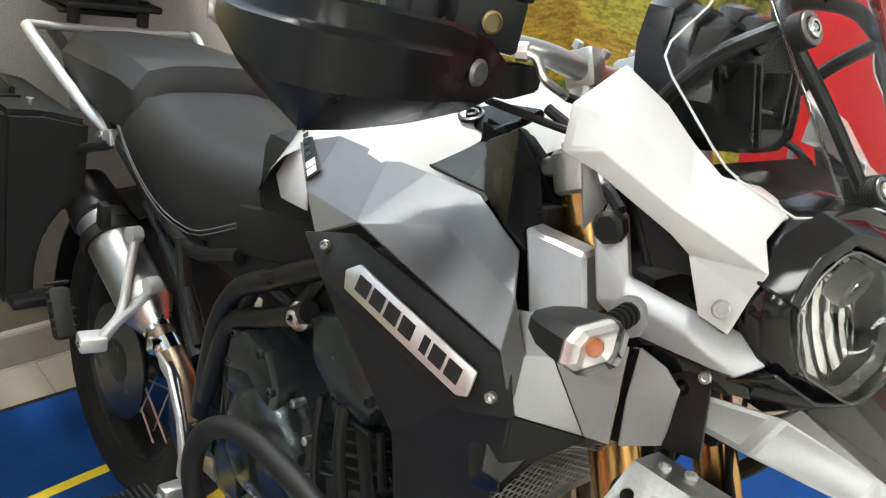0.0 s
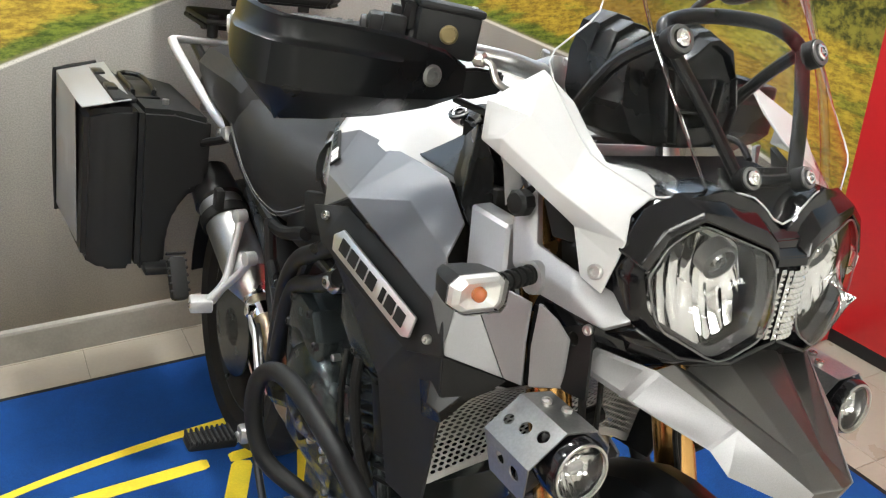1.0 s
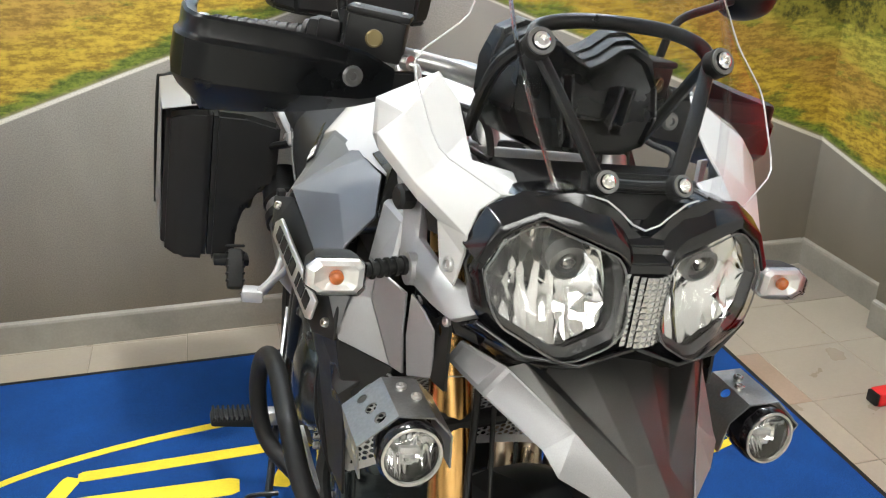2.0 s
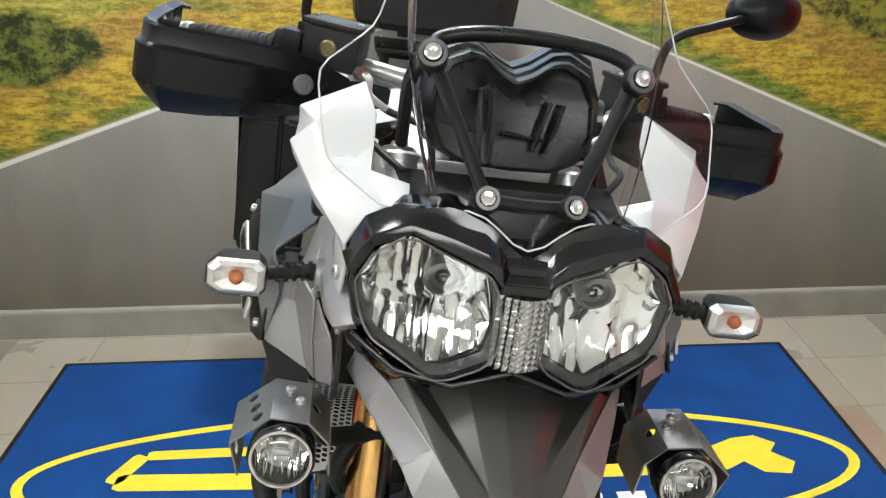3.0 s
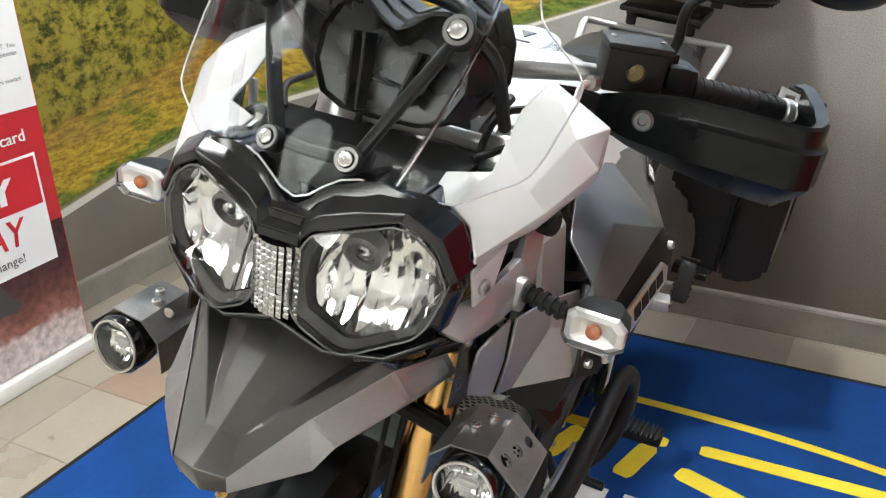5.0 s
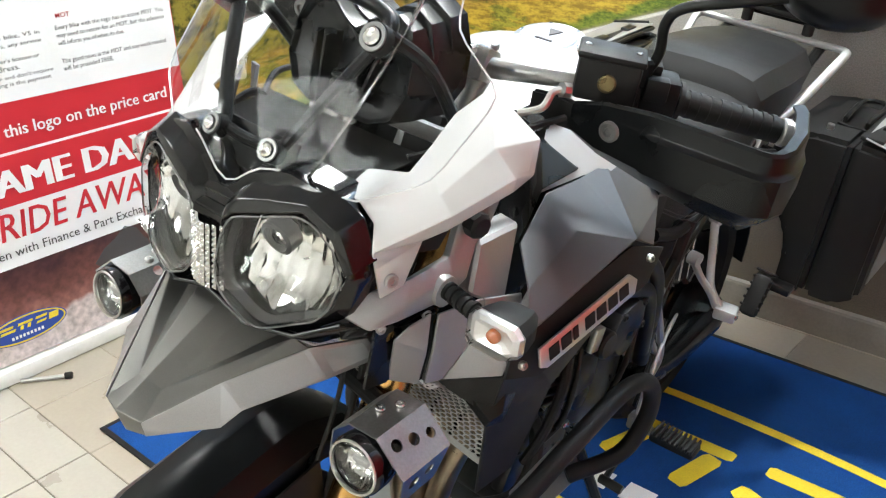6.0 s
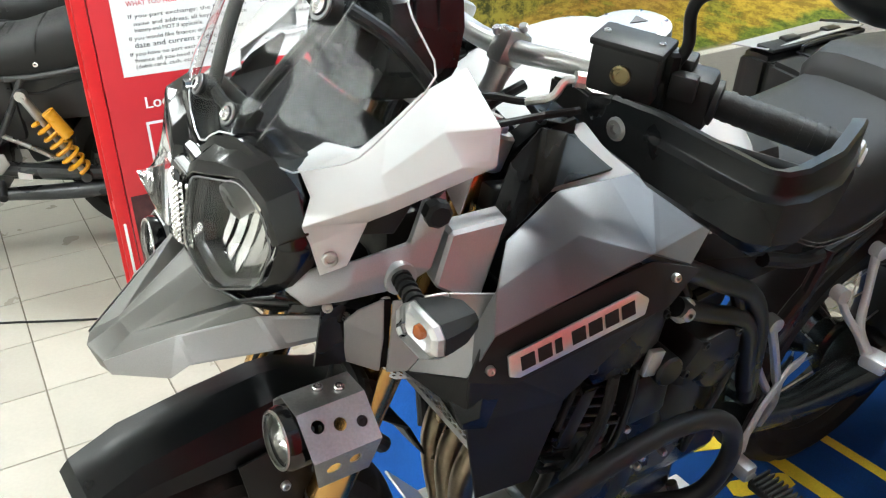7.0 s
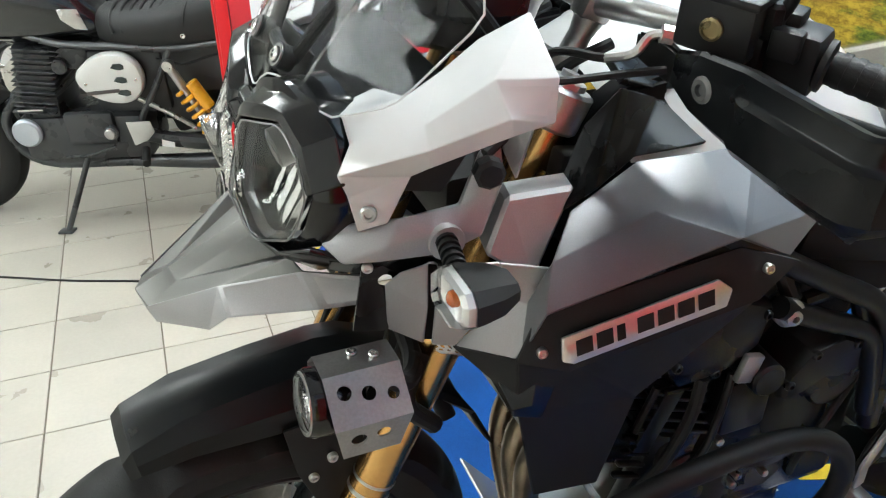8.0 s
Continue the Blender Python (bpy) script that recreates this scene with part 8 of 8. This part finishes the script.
def round_wheel(root, y, R, w, name, label):
    m = Matrix.Translation((0, y, R)) @ pose(0, 0, 0, 0, 90, 0)
    prof = [(R - 0.1, w * 0.7), (R - 0.07, w), (R - 0.04, w), (R - 0.015, w * 0.8), (R - 0.002, w * 0.3), (R, 0), (R - 0.002, -w * 0.3), (R - 0.015, -w * 0.8), (R - 0.04, -w), (R - 0.07, -w), (R - 0.1, -w * 0.7)]
    wheel = part(name, lathe([(R - 0.096, w * 0.75), (R - 0.11, w * 0.75), (R - 0.125, w * 0.4), (R - 0.125, -w * 0.4), (R - 0.11, -w * 0.75), (R - 0.096, -w * 0.75)], m, 48, False), M_DARKMETAL, root, label)
    part("tyre", lathe(prof, m, 56, False), M_RUBBER, wheel, "black tyre")
    part("hub", lathe([(0.03, -0.07), (0.06, -0.05), (0.035, 0), (0.06, 0.05), (0.03, 0.07)], m, 24), M_ENGINE, wheel)
    for k in range(24):
        a = 2 * math.pi * k / 24
        b = a + (0.3 if k % 2 else -0.3)
        z = 0.04 if (k // 2) % 2 else -0.04
        part("spoke", cyl(m @ V(0.055 * math.cos(a), 0.055 * math.sin(a), z), m @ V((R - 0.12) * math.cos(b), (R - 0.12) * math.sin(b), z * 0.3), 0.002, 5), M_STEEL, wheel)
    part("brake_disc", lathe([(0.08, 0.055), (0.14, 0.055), (0.14, 0.06), (0.08, 0.06), (0.08, 0.055)], m, 40, False), M_STEEL, wheel)


def roadster():
    root = new("motorcycle")
    round_wheel(root, -0.6, 0.32, 0.055, "front_wheel", "black spoked front wheel")
    round_wheel(root, 0.81, 0.315, 0.07, "rear_wheel", "black spoked rear wheel")
    # seat with a ribbed front and a strap
    secs = []
    for y, w, zb, zt in ((0.17, 0.06, 0.78, 0.86), (0.22, 0.11, 0.755, 0.875), (0.3, 0.135, 0.745, 0.878), (0.45, 0.14, 0.74, 0.885), (0.53, 0.14, 0.745, 0.905), (0.62, 0.135, 0.75, 0.93), (0.75, 0.13, 0.765, 0.94), (0.9, 0.11, 0.79, 0.935), (0.96, 0.07, 0.81, 0.91)):
        half = [(0.0, zt), (w * 0.5, zt - 0.004), (w * 0.82, zt - 0.02), (w, zt - 0.055), (w * 0.98, zb + 0.02), (w * 0.85, zb)]
        secs.append([V(-a, y, z) for a, z in half[:0:-1]] + [V(a, y, z) for a, z in half])
    sb = loft(secs)
    bmesh.ops.subdivide_edges(sb, edges=[e for e in sb.edges if len(e.link_faces) == 2], cuts=1, use_grid_fill=True, smooth=0.8)
    seat = part("seat", sb, M_SEAT, root, "black ribbed vinyl seat", angle=60)
    for k in range(7):
        y = 0.255 + k * 0.036
        part("seat_rib", tube([(-0.115, y, 0.845), (-0.07, y, 0.874), (0, y, 0.882), (0.07, y, 0.874), (0.115, y, 0.845), (0.137, y + 0.01, 0.805)], 0.006, 6, 4), M_SEAT, seat)
    part("strap", tube([(-0.142, 0.53, 0.79), (-0.13, 0.54, 0.87), (-0.06, 0.55, 0.907), (0.06, 0.55, 0.907), (0.13, 0.54, 0.87), (0.142, 0.525, 0.79)], 0.008, 8, 6, True, 0.5), M_RUBBER, seat, "black seat strap")
    part("strap_bolt", screw((0.143, 0.525, 0.79), (1, 0, 0), 0.011, 0.008), M_CHROME, seat)
    # tank
    secs = []
    for y, w, zb, zt in ((-0.42, 0.07, 0.86, 0.98), (-0.38, 0.12, 0.82, 1.05), (-0.22, 0.155, 0.8, 1.09), (-0.05, 0.15, 0.79, 1.07), (0.08, 0.12, 0.785, 0.99), (0.17, 0.085, 0.78, 0.9), (0.2, 0.06, 0.79, 0.86)):
        secs.append([V(w * c if abs(c) < 2 else 0, y, z) for c, z in ((-0.75, zb), (-1, zb + 0.35 * (zt - zb)), (-0.85, zb + 0.75 * (zt - zb)), (-0.4, zt), (0.4, zt), (0.85, zb + 0.75 * (zt - zb)), (1, zb + 0.35 * (zt - zb)), (0.75, zb))])
    tb = loft(secs)
    bmesh.ops.subdivide_edges(tb, edges=[e for e in tb.edges if len(e.link_faces) == 2], cuts=2, use_grid_fill=True, smooth=0.8)
    tank = part("fuel_tank", tb, M_DARKPAINT, root, "glossy black fuel tank", angle=60)
    pl = shell([(0.13, 0.075, 0.9), (0.118, 0.145, 0.895), (0.115, 0.165, 0.815), (0.128, 0.125, 0.825), (0.138, 0.085, 0.865)], [(0, 1, 2, 3, 4)], 0.004, 0.001, out=(0, 0.1, 0.86))
    part("tank_plate", mirror(pl.copy()), M_STEEL, tank, "bright knee plate")
    part("tank_plate", pl, M_STEEL, tank, "bright knee plate")
    # side covers: brushed ovals with three slots and a dark stripe
    for s in (1, -1):
        o = [(0.215 + 0.128 * math.cos(a), 0.64 + 0.098 * math.sin(a) + 0.02 * math.cos(a) * math.sin(a)) for a in (2 * math.pi * k / 36 for k in range(36))]
        sec = [[V(x, 0.215 + (y - 0.215) * k, 0.64 + (z - 0.64) * k) for y, z in o] for x, k in ((0.13, 1.0), (0.158, 1.0), (0.166, 0.96), (0.17, 0.86), (0.171, 0.5), (0.171, 0.02))]
        cov = part("side_cover", sided(s, loft(sec)), M_PALECOVER, root, "silver oval side cover with slots", angle=40)
        for y, z in ((0.262, 0.69), (0.262, 0.638), (0.265, 0.587)):
            part("slot", sided(s, loft([[V(x, y + k * a, z + k * b) for a, b in ((-0.028, -0.004), (-0.014, 0.012), (0.012, 0.013), (0.024, 0.006), (0.024, -0.01), (0.004, -0.014))] for x, k in ((0.1702, 1.0), (0.173, 0.92))])), M_ENGINE, cov, "dark air slot")
        part("stripe", sided(s, box(0.003, 0.13, 0.014, pose(0.1725, 0.185, 0.593, 4), 0.001)), M_PRINTK, cov, "dark name stripe")
        for y, z in ((0.125, 0.625), (0.32, 0.636)):
            part("cover_screw", sided(s, screw((0.17, y, z), (1, 0, 0), 0.006, 0.004)), M_CHROME, cov)
        # golden shock with its piggyback reservoir and coil
        a, b = V(0.16, 0.45, 0.685), V(0.16, 0.6, 0.345)
        sh = part("shock_absorber", sided(s, join(cyl(a, a.lerp(b, 0.28), 0.017, 16, 0.002), cyl(a.lerp(b, 0.28), b, 0.012, 12))), M_ALU, root, "shock absorber with a golden spring")
        part("eye", sided(s, lathe([(0.02, -0.016), (0.02, 0.016), (0.008, 0.016)], axis_m(a, a + V(1, 0, 0)), 16)), M_STEEL, sh)
        part("reservoir", sided(s, cyl(a.lerp(b, 0.2) + V(0.01, 0.045, 0.005), a.lerp(b, 0.52) + V(0.01, 0.05, 0.01), 0.024, 18, 0.003)), M_OHLINS, sh, "golden reservoir")
        n = 7
        pts = []
        for k in range(n * 12 + 1):
            t = k / (n * 12)
            q = a.lerp(b, 0.28 + 0.64 * t)
            ang = 2 * math.pi * n * t
            u = (b - a).normalized()
            e1 = u.cross(V(1, 0, 0)).normalized()
            pts.append(q + 0.034 * (math.cos(ang) * V(1, 0, 0) + math.sin(ang) * e1))
        part("spring", sided(s, tube(pts, 0.0085, 6, 0)), M_OHLINS, sh, "golden coil spring")
        part("lower_mount", sided(s, lathe([(0.02, -0.016), (0.02, 0.016), (0.008, 0.018)], axis_m(b, b + V(1, 0, 0)), 16)), M_DARKMETAL, sh)
        # frame tubes, swingarm, footrest plate
        fr = part("frame_tube", sided(s, tube([(0.1, -0.3, 0.9), (0.12, 0.0, 0.78), (0.13, 0.25, 0.755), (0.13, 0.5, 0.74), (0.12, 0.8, 0.78), (0.1, 0.95, 0.82)], 0.0145, 10)), M_DARKMETAL, root, "black frame tube")
        part("down_tube", sided(s, tube([(0.135, 0.46, 0.74), (0.14, 0.38, 0.6), (0.14, 0.3, 0.48), (0.13, 0.26, 0.38)], 0.013, 10)), M_DARKMETAL, fr)
        part("brace", sided(s, tube([(0.14, 0.3, 0.55), (0.145, 0.42, 0.48), (0.14, 0.5, 0.42)], 0.01, 8)), M_STEEL, fr, "pale brace")
        part("swingarm", sided(s, tube([(0.12, 0.24, 0.4), (0.125, 0.45, 0.36), (0.11, 0.81, 0.315)], [0.026, 0.03, 0.026], 10, 6, True, 1.4)), M_DARKMETAL, root, "black swingarm")
        part("sticker", sided(s, box(0.002, 0.05, 0.036, pose(0.157, 0.38, 0.368, -8), 0.0005)), M_PRINTW, root, "small white sticker")
        pp = part("footrest_plate", sided(s, shell([(0.19, 0.245, 0.475), (0.19, 0.34, 0.475), (0.19, 0.35, 0.43), (0.19, 0.315, 0.395), (0.19, 0.26, 0.375)], [(0, 1, 2, 3, 4)], 0.008, 0.003, out=(0, 0.3, 0.43))), M_ALU, root, "silver footrest plate")
        part("footrest", sided(s, cyl((0.19, 0.3, 0.36), (0.29, 0.33, 0.345), 0.016, 12, 0.003)), M_RUBBER, pp, "black rubber footrest")
        part("fork_leg", sided(s, join(cyl((0.1, -0.6, 0.32), (0.1, -0.47, 0.7), 0.028, 16, 0.003), cyl((0.1, -0.48, 0.66), (0.1, -0.33, 1.06), 0.021, 16, 0.002))), M_DARKMETAL, root, "black fork leg")
        part("mirror", sided(s, join(tube([(0.3, -0.27, 1.1), (0.33, -0.3, 1.2), (0.36, -0.3, 1.25)], 0.006, 8), lathe([(0.05, -0.01), (0.055, 0), (0.03, 0.02)], axis_m((0.37, -0.3, 1.27), (0.37, -0.5, 1.27)), 20))), M_DARKMETAL, root, "round black mirror")
        part("exhaust", sided(s, tube([(0.05, -0.22, 0.55), (0.07, -0.29, 0.42), (0.08, -0.18, 0.27), (0.085, 0.2, 0.26), (0.12, 0.6, 0.27), (0.14, 1.0, 0.33)], [0.02, 0.02, 0.02, 0.024, 0.035, 0.036], 14)), M_DARKMETAL, root, "black exhaust pipe")
    # engine with finned cylinder
    eng = part("engine", join(box(0.26, 0.52, 0.2, pose(0, 0.04, 0.38), 0.04), box(0.2, 0.26, 0.1, pose(0, -0.02, 0.28), 0.03)), M_DARKMETAL, root, "dark air-cooled engine")
    for k in range(13):
        z = 0.5 + 0.021 * k
        part("cooling_fin", box(0.27 - 0.02 * (k % 2), 0.17, 0.005, pose(0, -0.13 + 0.006 * k, z, -6), 0.002, 1), M_DARKMETAL, eng)
    part("cylinder", box(0.22, 0.15, 0.32, pose(0, -0.1, 0.6, -6), 0.02), M_DARKMETAL, eng)
    part("fin_edge", box(0.004, 0.1, 0.006, pose(0.151, -0.13, 0.52), 0.001), M_STEEL, eng)
    part("carburettor", join(box(0.2, 0.14, 0.1, pose(0.0, 0.06, 0.7), 0.03), cyl((0.09, 0.02, 0.68), (0.13, 0.02, 0.68), 0.03, 18, 0.004)), M_DARKMETAL, eng)
    part("round_cover", lathe([(0.058, 0), (0.058, 0.014), (0.05, 0.022), (0.0, 0.024)], axis_m((0.13, -0.178, 0.42), (0.2, -0.178, 0.42)), 30), M_DIAL, eng, "round grey engine cover")
    part("sprocket_cover", join(box(0.04, 0.2, 0.14, pose(0.13, 0.08, 0.43), 0.02), lathe([(0.03, 0), (0.03, 0.012), (0.024, 0.016), (0.0, 0.016)], axis_m((0.148, 0.165, 0.418), (0.2, 0.165, 0.418)), 20)), M_DARKMETAL, eng)
    part("gear_boss", lathe([(0.022, 0), (0.022, 0.01), (0.018, 0.014), (0.0, 0.014)], axis_m((0.164, 0.165, 0.418), (0.2, 0.165, 0.418)), 20), M_ALU, eng, "silver round boss")
    part("gear_pedal", tube([(0.16, 0.17, 0.36), (0.17, 0.06, 0.33), (0.18, -0.03, 0.33)], 0.007, 8), M_DARKMETAL, eng)
    part("side_stand", join(tube([(0.13, 0.03, 0.3), (0.2, -0.02, 0.17), (0.262, -0.07, 0.045)], 0.012, 10), box(0.05, 0.06, 0.01, pose(0.266, -0.075, 0.044, 0, -8, 0), 0.003)), M_DARKMETAL, root, "black side stand")
    part("rear_fender", loft([[V(x, 0.81 - 0.35 * math.cos(q), 0.315 + (0.35 - 0.01 * (x / 0.08) ** 2) * math.sin(q)) for x in (-0.08, -0.04, 0, 0.04, 0.08, 0.07, 0, -0.07)] for q in (math.radians(a) for a in range(35, 160, 12))]), M_DARKPAINT, root, "black rear mudguard")
    part("front_fender", loft([[V(x, -0.6 - 0.35 * math.cos(q), 0.32 + (0.35 - 0.01 * (x / 0.07) ** 2) * math.sin(q)) for x in (-0.07, -0.03, 0, 0.03, 0.07, 0.06, 0, -0.06)] for q in (math.radians(a) for a in range(40, 150, 12))]), M_DARKPAINT, root, "black front mudguard")
    part("headlamp", lathe([(0.03, -0.1), (0.08, -0.07), (0.095, 0.0), (0.1, 0.01), (0.09, 0.016), (0.05, 0.03), (0.0, 0.034)], axis_m((0, -0.5, 0.95), (0, -0.7, 0.95)), 28), M_DARKMETAL, root, "round black headlamp")
    part("handlebar", tube([(-0.38, -0.16, 1.08), (-0.24, -0.26, 1.1), (-0.1, -0.32, 1.07), (0.1, -0.32, 1.07), (0.24, -0.26, 1.1), (0.38, -0.16, 1.08)], 0.012, 10), M_DARKMETAL, root, "black handlebar")
    part("triple_clamp", join(box(0.26, 0.07, 0.03, pose(0, -0.34, 1.04), 0.008), box(0.26, 0.07, 0.03, pose(0, -0.41, 0.87), 0.008)), M_DARKMETAL, root)
    part("tail_lamp", box(0.1, 0.05, 0.05, pose(0, 1.02, 0.86), 0.012), M_PRINTR, root, "red tail lamp")
    part("airbox", box(0.17, 0.34, 0.2, pose(0, 0.55, 0.64), 0.03), M_DARKPLASTIC, root)
    part("inner_fender", box(0.15, 0.2, 0.24, pose(0, 0.46, 0.5, 15), 0.03), M_DARKPLASTIC, root)
    part("battery_box", box(0.2, 0.3, 0.26, pose(0, 0.26, 0.6), 0.03), M_DARKPLASTIC, root)
    part("wiring", tube([(0.13, 0.4, 0.7), (0.14, 0.5, 0.68), (0.12, 0.6, 0.7), (0.13, 0.68, 0.72)], 0.005, 6), M_RUBBER, root)
    tagged(root, "black retro roadster motorcycle on its side stand", "motorcycle", "parked dark motorcycles")
    return root


dark_bike = roadster()
dark_bike.matrix_basis = pose(-2.875, -0.35, 0, 0, 8, -21.45)
copy_thing(dark_bike, pose(-3.95, -0.1, 0, 0, 8, -24))
copy_thing(dark_bike, pose(-4.9, 0.1, 0, 0, 8, -22))

cable = link_mesh("power_cable", tube([(-3.4, -2.6, 0.004), (-2.9, -1.7, 0.004), (-2.5, -1.1, 0.004), (-2.31, -0.74, 0.004), (-2.17, -0.5, 0.004), (-2.06, -0.27, 0.004), (-1.98, -0.13, 0.004), (-1.91, 0.0, 0.004), (-1.87, 0.08, 0.004), (-1.9, 0.3, 0.004), (-1.92, 0.42, 0.004)], 0.004, 8, 8), M_RUBBER)
tagged(cable, "thin black cable lying on the tiles", "cable")

# ---- floor tiles: the open showroom, and the display bay with its own smaller, warmer tiles ----
TS, TX, TY = 0.325, -1.228, -0.53
BX, BY, BAY_X, BAY_Y = 0.31, 0.297, -1.84, 0.266
floor_ob = link_mesh("floor", box(WALL_R2 + 0.4 - ROOM_X, 2.22 - ROOM_Y, 0.05, pose((WALL_R2 + 0.4 + ROOM_X) / 2, (2.22 + ROOM_Y) / 2, -0.0285)), M_GROUT, smooth=False)
tagged(floor_ob, "tiled showroom floor in pale cream with a few brown tiles", "floor", kind="structure")
bed = box(WALL_R - WALL_L, WALL_Y - BAY_Y, 0.001, pose((WALL_R + WALL_L) / 2, (WALL_Y + BAY_Y) / 2, -0.0022))
part("bay_grout", bed, M_GROUT_PALE, floor_ob, "pale worn grout", smooth=False)


def tile_shape(name, sx, sy, mat, gap):
    bm = box(sx - gap, sy - gap, 0.006, pose(0, 0, -0.003), 0.0012, 1)
    me = bpy.data.meshes.new(name)
    bm.to_mesh(me)
    bm.free()
    me.materials.append(mat)
    return me


plain_tile, cut_tile = tile_shape("tile", TS, TS, M_TILE, 0.005), tile_shape("cut_tile", TS, BAY_Y - 0.12, M_TILE, 0.005)
bay_tile, brown_tile, grey_tile = (tile_shape(n, BX, BY, m, 0.0025) for n, m in (("bay_tile", M_TILE_BAY), ("brown_tile", M_TILE_DARK), ("grey_tile", M_TILE_GREY)))


def lay(me, x, y):
    ob = new("tile", me)
    ob.location = (x, y, 0)
    ob.parent = floor_ob


rest = bmesh.new()
for i in range(-16, 11):
    for j in range(-15, 9):
        x, y = TX + (i + 0.5) * TS, TY + (j + 0.5) * TS
        if not (ROOM_X < x < WALL_R + 0.1 and ROOM_Y < y < WALL_Y):
            continue
        in_bay = WALL_L - 0.2 < x
        if in_bay and y > 0.12:
            continue
        if -3.9 < x < 1.95 and -1.3 < y < 2.1:
            lay(plain_tile, x, y)
        else:
            vs = [rest.verts.new((x + a * (TS - 0.005) / 2, y + b * (TS - 0.005) / 2, h)) for h in (-0.005, -0.0005) for a, b in ((-1, -1), (1, -1), (1, 1), (-1, 1))]
            for f in ((4, 5, 6, 7), (0, 1, 5, 4), (1, 2, 6, 5), (2, 3, 7, 6), (3, 0, 4, 7)):
                rest.faces.new([vs[k] for k in f])
tagged(part("far_tiles", rest, M_TILE, floor_ob, smooth=False), kind="stuff")
for i in range(-3, 10):
    lay(cut_tile, TX + (i + 0.5) * TS, (BAY_Y + 0.12) / 2)
for i in range(-1, 12):
    for j in range(7):
        me = brown_tile if (i, j) in ((1, 2), (9, 3)) else grey_tile if (i, j) in ((0, 5), (-1, 4), (11, 5), (6, 5)) else bay_tile
        lay(me, BAY_X + (i + 0.5) * BX, BAY_Y + (j + 0.5) * BY)
